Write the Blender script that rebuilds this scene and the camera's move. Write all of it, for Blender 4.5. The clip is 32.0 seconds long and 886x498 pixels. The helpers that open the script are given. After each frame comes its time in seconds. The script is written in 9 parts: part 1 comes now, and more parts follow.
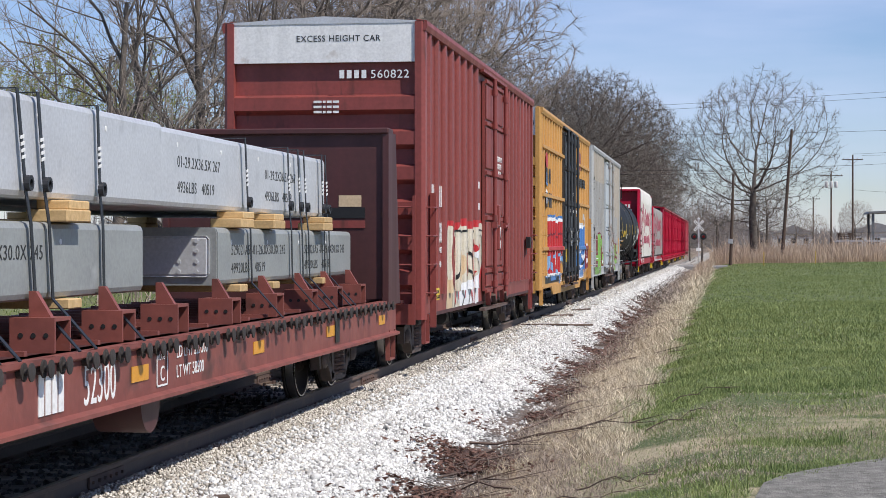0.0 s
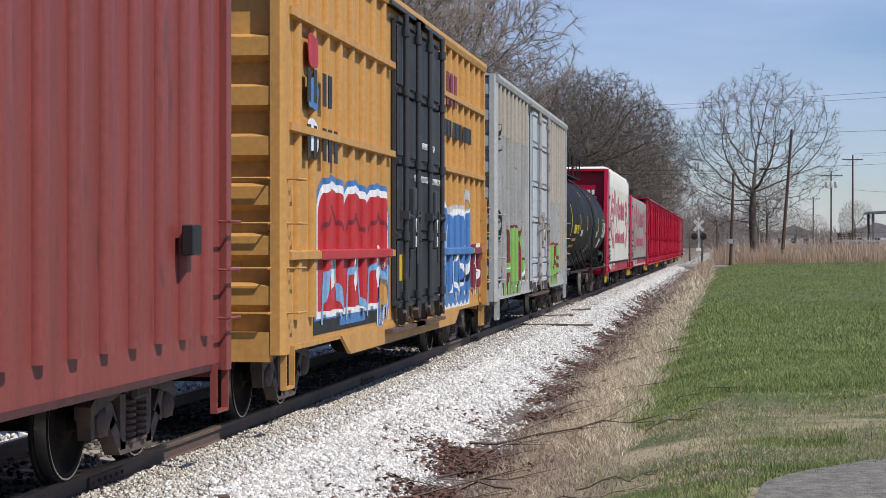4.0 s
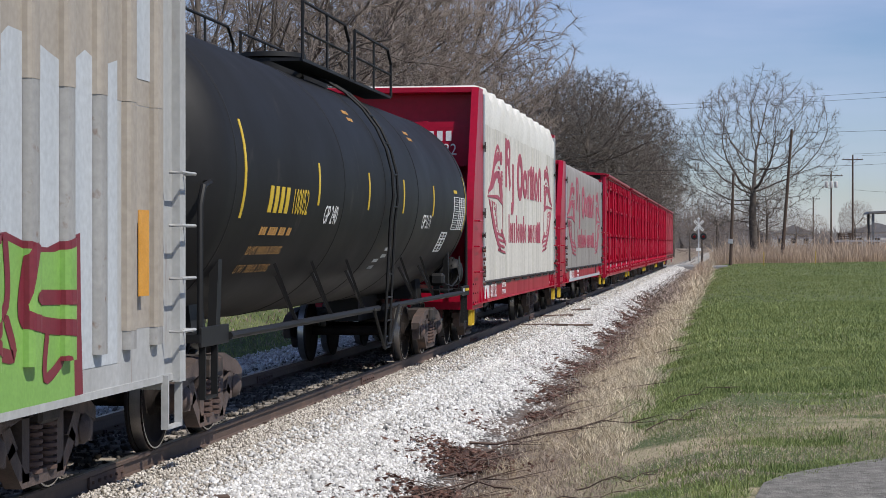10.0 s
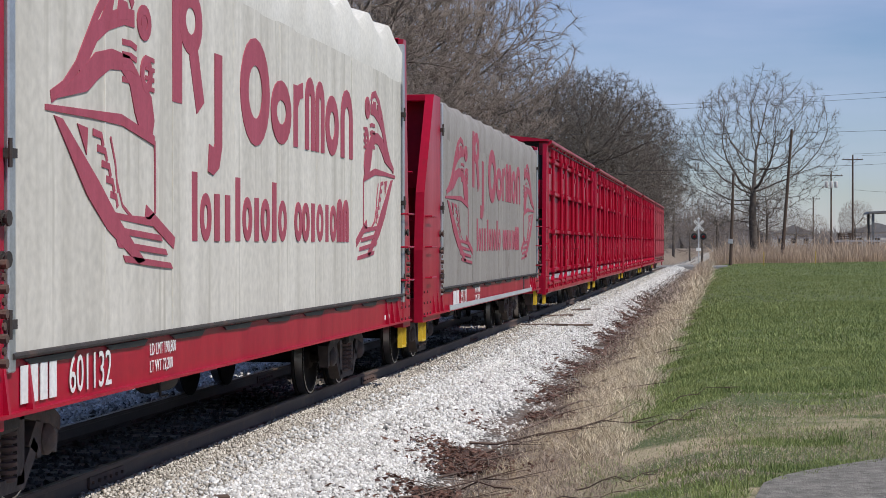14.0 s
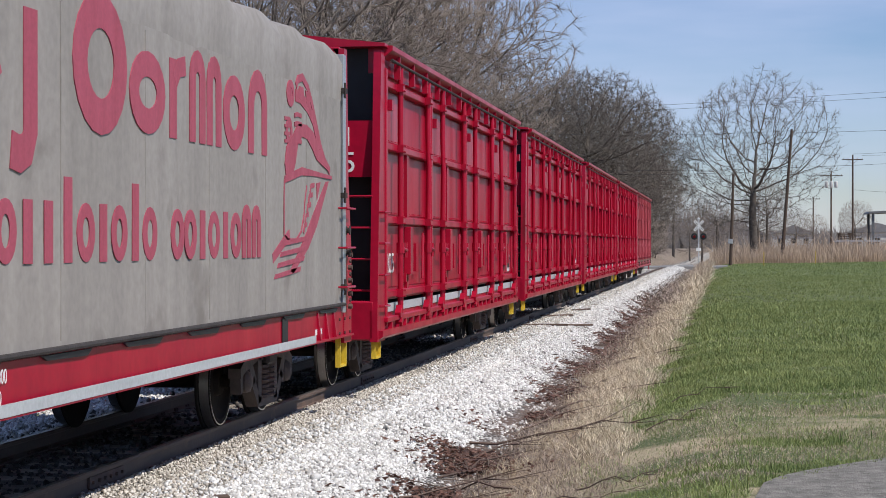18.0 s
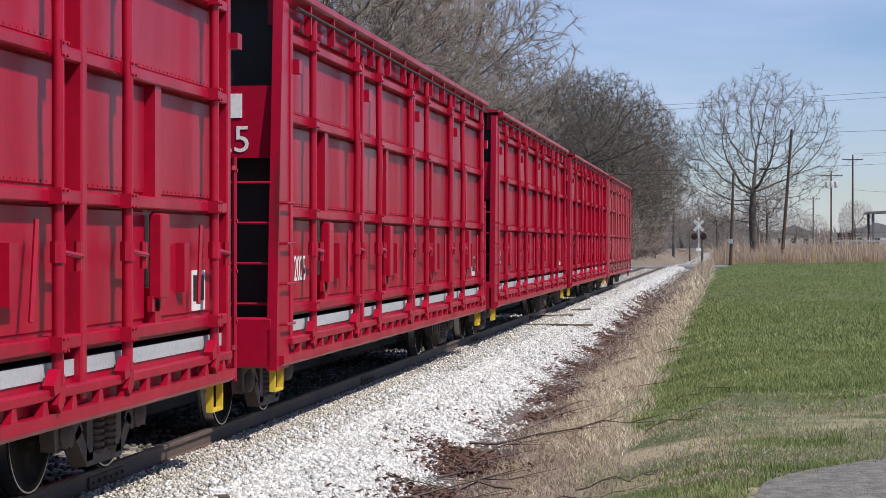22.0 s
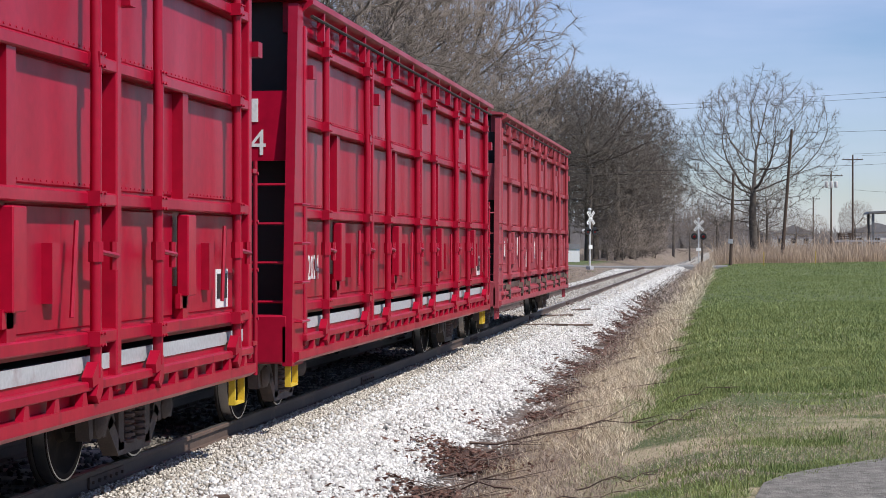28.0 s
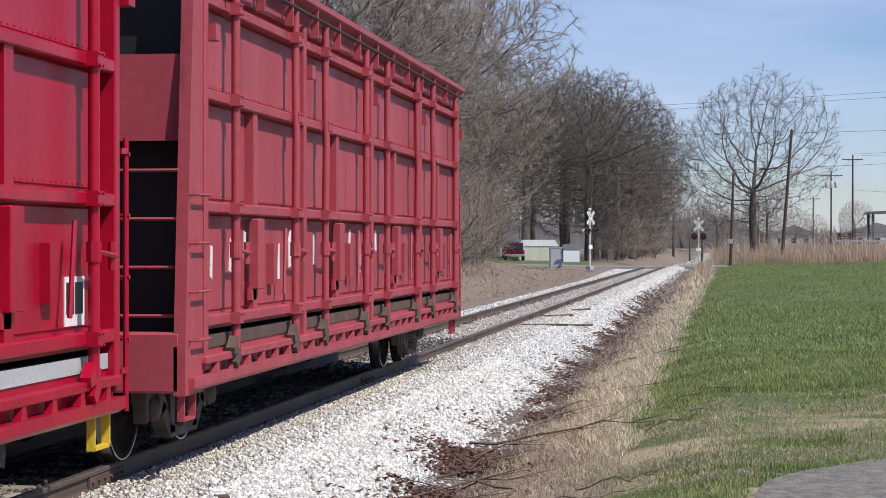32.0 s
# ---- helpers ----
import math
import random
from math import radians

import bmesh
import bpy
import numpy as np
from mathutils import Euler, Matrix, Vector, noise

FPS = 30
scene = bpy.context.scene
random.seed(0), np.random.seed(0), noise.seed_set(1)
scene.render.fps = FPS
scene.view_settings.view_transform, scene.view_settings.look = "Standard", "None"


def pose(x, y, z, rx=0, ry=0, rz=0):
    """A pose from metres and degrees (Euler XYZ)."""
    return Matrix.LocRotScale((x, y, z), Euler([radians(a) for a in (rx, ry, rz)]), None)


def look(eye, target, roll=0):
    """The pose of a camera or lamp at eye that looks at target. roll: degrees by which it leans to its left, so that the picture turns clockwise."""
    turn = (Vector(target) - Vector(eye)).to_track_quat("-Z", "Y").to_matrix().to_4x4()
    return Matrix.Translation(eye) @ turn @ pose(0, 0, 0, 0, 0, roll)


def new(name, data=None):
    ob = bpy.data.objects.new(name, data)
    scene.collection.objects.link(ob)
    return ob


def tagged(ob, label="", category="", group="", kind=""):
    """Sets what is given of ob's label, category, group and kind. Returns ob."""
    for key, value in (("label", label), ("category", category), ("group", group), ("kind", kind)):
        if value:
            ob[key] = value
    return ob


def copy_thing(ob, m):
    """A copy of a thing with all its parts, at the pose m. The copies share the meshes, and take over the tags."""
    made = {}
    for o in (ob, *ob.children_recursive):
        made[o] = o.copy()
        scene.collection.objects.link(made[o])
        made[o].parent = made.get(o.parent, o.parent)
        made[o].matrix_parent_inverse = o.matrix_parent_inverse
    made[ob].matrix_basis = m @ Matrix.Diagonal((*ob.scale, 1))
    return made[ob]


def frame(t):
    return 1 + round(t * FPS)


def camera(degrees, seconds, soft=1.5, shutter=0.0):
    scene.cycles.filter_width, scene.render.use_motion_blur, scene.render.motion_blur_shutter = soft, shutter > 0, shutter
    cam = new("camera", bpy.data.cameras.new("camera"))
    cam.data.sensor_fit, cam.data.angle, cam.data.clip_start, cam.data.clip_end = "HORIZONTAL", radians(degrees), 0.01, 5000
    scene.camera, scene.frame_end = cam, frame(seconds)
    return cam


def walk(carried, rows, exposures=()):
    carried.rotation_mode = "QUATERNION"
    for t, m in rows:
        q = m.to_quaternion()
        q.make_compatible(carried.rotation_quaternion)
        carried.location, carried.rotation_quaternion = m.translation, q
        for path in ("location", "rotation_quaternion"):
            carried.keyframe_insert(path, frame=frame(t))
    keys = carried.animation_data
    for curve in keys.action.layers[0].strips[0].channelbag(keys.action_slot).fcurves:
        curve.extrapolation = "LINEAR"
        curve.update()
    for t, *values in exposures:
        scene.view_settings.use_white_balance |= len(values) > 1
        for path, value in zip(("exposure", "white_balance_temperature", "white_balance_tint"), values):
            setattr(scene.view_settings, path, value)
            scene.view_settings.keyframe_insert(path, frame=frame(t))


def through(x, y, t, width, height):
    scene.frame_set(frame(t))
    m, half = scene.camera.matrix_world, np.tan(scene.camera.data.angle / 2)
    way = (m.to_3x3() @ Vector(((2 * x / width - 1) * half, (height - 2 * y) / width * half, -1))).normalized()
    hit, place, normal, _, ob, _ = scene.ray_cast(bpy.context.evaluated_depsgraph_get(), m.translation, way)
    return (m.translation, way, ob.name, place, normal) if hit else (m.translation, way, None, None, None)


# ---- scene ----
import itertools
from mathutils.geometry import tessellate_polygon

# ---------------------------------------------------------------- camera
cam = camera(25.643, 32.0, soft=0.6)
EYE = (5.8732, 0.0, 1.8438)
CAM = look(EYE, (EYE[0] - 100 * math.tan(0.144447), 100.0, EYE[2] - 0.2652))
walk(cam, [(0, CAM), (32.0, CAM)], exposures=((0, 0.20), (1, 0.16), (2, 0.13), (3, 0.0), (6, 0.03), (7, -0.10), (8, -0.15), (9, -0.16), (10, -0.06), (11, 0.24), (12, 0.24), (12.6, 0.24), (13, 0.10), (14, -0.15), (16, -0.04), (17, 0.02), (21, 0.08), (28, 0.14), (32, 0.15)))

# ---------------------------------------------------------------- light
SUN_UP, SUN_SIDE = 52.0, 61.0
to_sun = Vector((math.cos(radians(SUN_UP)) * math.sin(radians(SUN_SIDE)),
                 -math.cos(radians(SUN_UP)) * math.cos(radians(SUN_SIDE)), math.sin(radians(SUN_UP))))
sun = new("sun", bpy.data.lights.new("sun", "SUN"))
sun.data.energy, sun.data.angle, sun.data.color = 4.45, radians(0.5), (1.0, 0.95, 0.88)
sun.matrix_world = look(to_sun * 50, (0, 0, 0))

world = bpy.data.worlds.new("sky")
scene.world = world
world.use_nodes = True
wn, wl = world.node_tree.nodes, world.node_tree.links
wn.clear()
w_out = wn.new("ShaderNodeOutputWorld")
w_bg = wn.new("ShaderNodeBackground")
w_sky = wn.new("ShaderNodeTexSky")
w_sky.sky_type = "NISHITA"
w_sky.sun_disc = False
w_sky.sun_elevation = radians(SUN_UP)
w_sky.sun_rotation = math.atan2(to_sun.x, to_sun.y)
w_sky.air_density, w_sky.dust_density, w_sky.ozone_density = 1.0, 0.1, 3.5
# thin high cloud, drawn out along the horizon
w_co = wn.new("ShaderNodeTexCoord")
w_map = wn.new("ShaderNodeMapping")
w_map.inputs["Scale"].default_value = (2.2, 2.2, 14.0)
w_map.inputs["Location"].default_value = (0.3, 0.7, 0.35)
w_no = wn.new("ShaderNodeTexNoise")
w_no.inputs["Scale"].default_value, w_no.inputs["Detail"].default_value = 1.6, 7
w_ra = wn.new("ShaderNodeMapRange")
w_ra.inputs["From Min"].default_value, w_ra.inputs["From Max"].default_value = 0.46, 0.78
w_ra.inputs["To Min"].default_value, w_ra.inputs["To Max"].default_value = 0.0, 0.55
w_mix = wn.new("ShaderNodeMixRGB")
w_mix.inputs["Color2"].default_value = (7.5, 8.0, 8.8, 1)
wl.new(w_co.outputs["Generated"], w_map.inputs["Vector"])
wl.new(w_map.outputs["Vector"], w_no.inputs["Vector"])
wl.new(w_no.outputs["Fac"], w_ra.inputs["Value"])
wl.new(w_ra.outputs["Result"], w_mix.inputs["Fac"])
wl.new(w_sky.outputs["Color"], w_mix.inputs["Color1"])
w_tint = wn.new("ShaderNodeMixRGB")
w_tint.blend_type = "MULTIPLY"
w_tint.inputs["Fac"].default_value = 1.0
w_tint.inputs["Color2"].default_value = (0.885, 0.93, 1.155, 1)
wl.new(w_mix.outputs["Color"], w_tint.inputs["Color1"])
wl.new(w_tint.outputs["Color"], w_bg.inputs["Color"])
w_bg.inputs["Strength"].default_value = 0.09
wl.new(w_bg.outputs["Background"], w_out.inputs["Surface"])
scene.view_settings.exposure = 0.0

# ---------------------------------------------------------------- materials


def surface(name, a, b, scale=4.0, rough=0.6, metal=0.0, bump=0.0, bump_scale=40.0, stretch=(1, 1, 1),
            dirt=None, dirt_at=0.6, dirt_scale=3.0, dirt_stretch=(1, 1, 1), fine=0.12, rand=0.0, island=0.0, contrast=1.0,
            gloss_var=0.15, space="Object", through=0.0, spec=0.5):
    """Two tones over a coarse noise, a fine grain, an optional layer of dirt or rust, and relief."""
    m = bpy.data.materials.new(name)
    m.use_nodes = True
    n, l = m.node_tree.nodes, m.node_tree.links
    bs = n["Principled BSDF"]
    co = n.new("ShaderNodeTexCoord")
    info = n.new("ShaderNodeObjectInfo")
    shift = n.new("ShaderNodeVectorMath")
    shift.operation = "MULTIPLY_ADD"
    shift.inputs[1].default_value = (1, 1, 1)
    com = n.new("ShaderNodeCombineXYZ")
    mul = n.new("ShaderNodeMath")
    mul.operation = "MULTIPLY"
    mul.inputs[1].default_value = 37.0
    l.new(info.outputs["Random"], mul.inputs[0])
    for i in range(3):
        l.new(mul.outputs[0], com.inputs[i])
    l.new(co.outputs[space], shift.inputs[0])
    l.new(com.outputs[0], shift.inputs[2])

    def noise_tex(sc, st, detail=5, distort=0.0):
        mp = n.new("ShaderNodeMapping")
        mp.inputs["Scale"].default_value = st
        l.new(shift.outputs[0], mp.inputs["Vector"])
        t = n.new("ShaderNodeTexNoise")
        t.inputs["Scale"].default_value, t.inputs["Detail"].default_value = sc, detail
        t.inputs["Distortion"].default_value = distort
        l.new(mp.outputs["Vector"], t.inputs["Vector"])
        return t

    def ranged(out, lo, hi, to=1.0):
        r = n.new("ShaderNodeMapRange")
        r.inputs["From Min"].default_value, r.inputs["From Max"].default_value = lo, hi
        r.inputs["To Max"].default_value = to
        l.new(out, r.inputs["Value"])
        return r.outputs["Result"]

    def mixed(fac, c1, c2, kind="MIX"):
        x = n.new("ShaderNodeMixRGB")
        x.blend_type = kind
        if isinstance(fac, float):
            x.inputs["Fac"].default_value = fac
        else:
            l.new(fac, x.inputs["Fac"])
        for k, c in (("Color1", c1), ("Color2", c2)):
            if isinstance(c, tuple):
                x.inputs[k].default_value = (*c, 1)
            else:
                l.new(c, x.inputs[k])
        return x.outputs["Color"]

    big = noise_tex(scale, stretch)
    w = 0.22 / contrast
    fac = ranged(big.outputs["Fac"], 0.5 - w, 0.5 + w)
    if island:
        geo = n.new("ShaderNodeNewGeometry")
        isl = n.new("ShaderNodeMath")
        isl.operation = "MULTIPLY_ADD"
        isl.inputs[1].default_value = island
        isl.use_clamp = True
        l.new(geo.outputs["Random Per Island"], isl.inputs[0])
        half = n.new("ShaderNodeMath")
        half.operation = "MULTIPLY_ADD"
        half.inputs[1].default_value, half.inputs[2].default_value = 1 - island * 0.5, -island * 0.25
        l.new(fac, half.inputs[0])
        l.new(half.outputs[0], isl.inputs[2])
        fac = isl.outputs[0]
    col = mixed(fac, tuple(a), tuple(b))
    grain = noise_tex(scale * 14, (1, 1, 1), 4)
    g = ranged(grain.outputs["Fac"], 0.25, 0.75)
    lo = n.new("ShaderNodeMapRange")
    lo.inputs["To Min"].default_value, lo.inputs["To Max"].default_value = 1 - fine, 1 + fine
    l.new(g, lo.inputs["Value"])
    gr = n.new("ShaderNodeCombineXYZ")
    for i in range(3):
        l.new(lo.outputs["Result"], gr.inputs[i])
    col = mixed(1.0, col, gr.outputs[0], "MULTIPLY")
    if dirt:
        d = noise_tex(dirt_scale, dirt_stretch, 8, 0.3)
        df = ranged(d.outputs["Fac"], dirt_at, dirt_at + 0.13, 0.9)
        col = mixed(df, col, tuple(dirt))
    if rand:
        rr = n.new("ShaderNodeMapRange")
        rr.inputs["To Min"].default_value, rr.inputs["To Max"].default_value = 1 - rand, 1 + rand
        l.new(info.outputs["Random"], rr.inputs["Value"])
        rc = n.new("ShaderNodeCombineXYZ")
        for i in range(3):
            l.new(rr.outputs["Result"], rc.inputs[i])
        col = mixed(1.0, col, rc.outputs[0], "MULTIPLY")
    l.new(col, bs.inputs["Base Color"])
    ro = n.new("ShaderNodeMapRange")
    ro.inputs["To Min"].default_value = max(rough - gloss_var, 0.05)
    ro.inputs["To Max"].default_value = min(rough + gloss_var, 1.0)
    l.new(big.outputs["Fac"], ro.inputs["Value"])
    l.new(ro.outputs["Result"], bs.inputs["Roughness"])
    bs.inputs["Metallic"].default_value = metal
    bs.inputs["Specular IOR Level"].default_value = spec
    if through:
        tl = n.new("ShaderNodeBsdfTranslucent")
        both = n.new("ShaderNodeMixShader")
        both.inputs["Fac"].default_value = through
        l.new(col, tl.inputs["Color"])
        l.new(bs.outputs["BSDF"], both.inputs[1])
        l.new(tl.outputs["BSDF"], both.inputs[2])
        l.new(both.outputs["Shader"], n["Material Output"].inputs["Surface"])
    if bump:
        bt = noise_tex(bump_scale, (1, 1, 1), 3)
        bp = n.new("ShaderNodeBump")
        bp.inputs["Strength"].default_value, bp.inputs["Distance"].default_value = bump, 0.02
        l.new(bt.outputs["Fac"], bp.inputs["Height"])
        l.new(bp.outputs["Normal"], bs.inputs["Normal"])
    return m


STREAK = (3.0, 3.0, 0.25)
RUST = (0.10, 0.035, 0.018)
MAT = dict(
    brown=surface("oxide_red_paint", (0.265, 0.057, 0.048), (0.195, 0.045, 0.039), 1.2, 0.5, stretch=STREAK, dirt=(0.09, 0.03, 0.024), dirt_at=0.62, dirt_stretch=(2, 2, 0.4), bump=0.05),
    maroon=surface("dark_maroon_paint", (0.075, 0.022, 0.022), (0.055, 0.018, 0.018), 1.0, 0.55, stretch=STREAK, dirt=RUST, dirt_at=0.66, bump=0.05),
    ochre=surface("ochre_yellow_paint", (0.56, 0.30, 0.085), (0.47, 0.245, 0.068), 1.1, 0.55, stretch=STREAK, dirt=(0.20, 0.10, 0.04), dirt_at=0.66, dirt_stretch=(2, 2, 0.35), bump=0.05),
    black_door=surface("black_door_paint", (0.042, 0.044, 0.048), (0.03, 0.032, 0.036), 1.5, 0.5, stretch=STREAK, dirt=(0.09, 0.085, 0.08), dirt_at=0.62, bump=0.05),
    white_car=surface("weathered_white_paint", (0.45, 0.46, 0.455), (0.34, 0.34, 0.33), 0.9, 0.6, stretch=STREAK, dirt=(0.20, 0.13, 0.09), dirt_at=0.66, dirt_stretch=(3, 3, 0.3), bump=0.05),
    old_post=surface("rust_flecked_grey_posts", (0.345, 0.345, 0.335), (0.245, 0.238, 0.225), 1.4, 0.65, stretch=(3, 3, 0.5), dirt=(0.17, 0.10, 0.065), dirt_at=0.63, dirt_scale=9.0, bump=0.08),
    tan_patch=surface("faded_tan_paint", (0.40, 0.355, 0.30), (0.32, 0.285, 0.24), 1.2, 0.65, stretch=STREAK),
    pale_patch=surface("fresh_pale_paint", (0.50, 0.53, 0.55), (0.43, 0.46, 0.485), 1.2, 0.55, stretch=STREAK),
    red=surface("crimson_paint", (0.40, 0.004, 0.030), (0.31, 0.003, 0.023), 0.8, 0.36, spec=0.34, stretch=(2, 2, 0.3), dirt=(0.16, 0.012, 0.02), dirt_at=0.63, dirt_scale=1.6, dirt_stretch=(3, 3, 0.25), bump=0.04, bump_scale=12),
    red_old=surface("faded_crimson_paint", (0.40, 0.062, 0.082), (0.31, 0.046, 0.062), 0.8, 0.55, stretch=(2, 2, 0.3), dirt=(0.15, 0.03, 0.025), dirt_at=0.63, dirt_scale=1.6, dirt_stretch=(3, 3, 0.25), bump=0.05),
    tank=surface("black_tank_paint", (0.014, 0.014, 0.0145), (0.010, 0.010, 0.0105), 0.7, 0.6, spec=0.3, dirt=(0.055, 0.05, 0.045), dirt_at=0.66, dirt_stretch=(1, 1, 0.4), bump=0.02),
    iron=surface("grimy_iron", (0.045, 0.036, 0.032), (0.028, 0.024, 0.022), 6.0, 0.75, dirt=(0.10, 0.06, 0.045), dirt_at=0.6, bump=0.2, rand=0.2),
    rust_grey=surface("rusting_grey_steel", (0.36, 0.36, 0.355), (0.25, 0.225, 0.20), 3.0, 0.65, stretch=STREAK, dirt=(0.16, 0.08, 0.05), dirt_at=0.52, dirt_scale=5.0, bump=0.1),
    truck_iron=surface("brown_truck_casting", (0.10, 0.072, 0.062), (0.055, 0.042, 0.038), 5.0, 0.75, dirt=(0.14, 0.085, 0.062), dirt_at=0.58, bump=0.25, rand=0.25),
    rusty_iron=surface("rusty_iron", (0.12, 0.075, 0.06), (0.07, 0.045, 0.038), 5.0, 0.8, dirt=(0.17, 0.09, 0.06), dirt_at=0.58, bump=0.25),
    wheel=surface("wheel_steel", (0.026, 0.021, 0.019), (0.016, 0.013, 0.012), 4.0, 0.85, dirt=(0.05, 0.032, 0.025), dirt_at=0.6, spec=0.15),
    tread=surface("polished_tread", (0.55, 0.54, 0.53), (0.42, 0.41, 0.40), 6.0, 0.32, metal=1.0),
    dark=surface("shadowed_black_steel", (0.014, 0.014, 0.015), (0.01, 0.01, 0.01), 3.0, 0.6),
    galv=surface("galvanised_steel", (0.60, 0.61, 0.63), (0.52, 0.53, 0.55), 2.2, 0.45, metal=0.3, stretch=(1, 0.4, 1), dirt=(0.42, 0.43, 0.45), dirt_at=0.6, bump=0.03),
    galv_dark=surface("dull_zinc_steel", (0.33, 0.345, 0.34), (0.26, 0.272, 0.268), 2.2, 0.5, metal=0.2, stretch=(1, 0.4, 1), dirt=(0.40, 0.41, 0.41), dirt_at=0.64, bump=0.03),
    timber=surface("pale_timber", (0.55, 0.38, 0.19), (0.44, 0.29, 0.13), 3.0, 0.75, stretch=(1, 6, 6), bump=0.1, rand=0.15),
    strap=surface("black_strap", (0.02, 0.022, 0.028), (0.014, 0.015, 0.018), 8.0, 0.5),
    tarp=surface("grey_tarpaulin", (0.70, 0.67, 0.60), (0.53, 0.505, 0.445), 0.9, 0.6, stretch=(3, 3, 0.22), dirt=(0.46, 0.435, 0.37), dirt_at=0.56, dirt_scale=2.2, dirt_stretch=(3, 3, 0.12), bump=0.15, bump_scale=3.0, contrast=1.3),
    tarp_plain=surface("plain_grey_tarpaulin", (0.33, 0.30, 0.272), (0.25, 0.228, 0.206), 0.9, 0.6, stretch=(3, 3, 0.3), dirt=(0.19, 0.165, 0.145), dirt_at=0.62, dirt_scale=1.6, bump=0.12, bump_scale=3.0),
    maroon2=surface("red_brown_paint", (0.24, 0.07, 0.055), (0.17, 0.052, 0.043), 1.0, 0.55, stretch=STREAK, dirt=(0.06, 0.028, 0.024), dirt_at=0.58, dirt_scale=2.0, bump=0.05),
    tarp_white=surface("white_tarpaulin", (0.74, 0.72, 0.66), (0.64, 0.62, 0.56), 1.5, 0.6, bump=0.15, bump_scale=4.0),
    alloy=surface("bare_aluminium", (0.55, 0.56, 0.57), (0.45, 0.46, 0.47), 3.0, 0.38, metal=0.7),
    mark_red=surface("faded_red_print", (0.40, 0.07, 0.11), (0.33, 0.06, 0.09), 2.0, 0.6, stretch=STREAK),
    white=surface("white_paint", (0.80, 0.80, 0.79), (0.70, 0.70, 0.69), 2.0, 0.55, stretch=STREAK, dirt=(0.45, 0.38, 0.33), dirt_at=0.68),
    grey_band=surface("pale_grey_band", (0.48, 0.50, 0.51), (0.38, 0.40, 0.41), 2.0, 0.55, stretch=(1, 0.4, 3), dirt=(0.22, 0.10, 0.10), dirt_at=0.64),
    yellow=surface("safety_yellow", (0.72, 0.50, 0.04), (0.62, 0.42, 0.03), 4.0, 0.5, dirt=(0.25, 0.16, 0.05), dirt_at=0.66),
    orange=surface("orange_reflector", (0.68, 0.32, 0.04), (0.58, 0.26, 0.03), 4.0, 0.45),
    black=surface("black_paint", (0.016, 0.016, 0.017), (0.012, 0.012, 0.012), 3.0, 0.5),
    g_red=surface("spray_red", (0.50, 0.03, 0.035), (0.40, 0.025, 0.03), 2.0, 0.5),
    g_blue=surface("spray_blue", (0.07, 0.20, 0.47), (0.055, 0.16, 0.40), 2.0, 0.5),
    g_white=surface("spray_white", (0.80, 0.81, 0.82), (0.70, 0.71, 0.73), 2.0, 0.5),
    g_green=surface("spray_green", (0.23, 0.43, 0.10), (0.18, 0.36, 0.08), 2.0, 0.5),
    g_haze=surface("spray_haze", (0.55, 0.55, 0.56), (0.42, 0.42, 0.43), 2.0, 0.5),
    g_blue2=surface("spray_pale_blue", (0.22, 0.40, 0.62), (0.18, 0.34, 0.55), 2.0, 0.5),
    g_dark=surface("spray_maroon", (0.20, 0.025, 0.04), (0.16, 0.02, 0.032), 2.0, 0.5),
    g_cream=surface("spray_cream", (0.66, 0.61, 0.50), (0.52, 0.47, 0.38), 2.0, 0.5, stretch=(3, 3, 0.5), contrast=1.4),
    g_tan=surface("spray_tan", (0.62, 0.47, 0.30), (0.55, 0.41, 0.26), 2.0, 0.5),
    rail=surface("brown_rail_steel", (0.13, 0.085, 0.065), (0.085, 0.06, 0.048), 2.0, 0.65, metal=0.1, stretch=(1, 0.3, 1), dirt=(0.18, 0.11, 0.075), dirt_at=0.6),
    railhead=surface("worn_rail_head", (0.30, 0.28, 0.26), (0.22, 0.2, 0.185), 2.0, 0.35, metal=0.8, stretch=(4, 0.2, 1)),
    tie=surface("weathered_tie", (0.40, 0.35, 0.29), (0.24, 0.205, 0.17), 3.0, 0.9, stretch=(0.4, 6, 6), bump=0.3, rand=0.25),
    stone=surface("crushed_limestone", (0.82, 0.81, 0.79), (0.36, 0.35, 0.335), 9.0, 0.85, bump=0.3, bump_scale=60, island=1.0, spec=0.2),
    bed=surface("grimy_track_bed", (0.62, 0.59, 0.55), (0.26, 0.245, 0.225), 9.0, 0.9, island=1.0, spec=0.2),
    # near-black ballast tone, painted for the shade beneath the train
    shade_bed=surface("shade_dark_track_bed", (0.15, 0.135, 0.12), (0.05, 0.045, 0.04), 9.0, 0.85, island=1.0, spec=0.25),
    fines=surface("dusty_ballast", (0.72, 0.67, 0.60), (0.28, 0.25, 0.215), 9.0, 0.9, island=1.0, spec=0.2),
    stem=surface("dead_stems", (0.50, 0.42, 0.35), (0.18, 0.14, 0.115), 2.0, 0.9, island=0.8, through=0.2, spec=0.1),
    branch=surface("dead_wood", (0.13, 0.085, 0.065), (0.075, 0.052, 0.042), 4.0, 0.9, bump=0.2, rand=0.2),
    far=surface("hazy_woods", (0.30, 0.28, 0.27), (0.22, 0.205, 0.20), 0.1, 1.0, island=0.6, spec=0.0),
    asphalt=surface("worn_asphalt", (0.25, 0.238, 0.215), (0.12, 0.115, 0.104), 9.0, 0.95, bump=0.9, bump_scale=60, fine=0.5, dirt=(0.36, 0.35, 0.32), dirt_at=0.58, dirt_scale=45.0, spec=0.2),
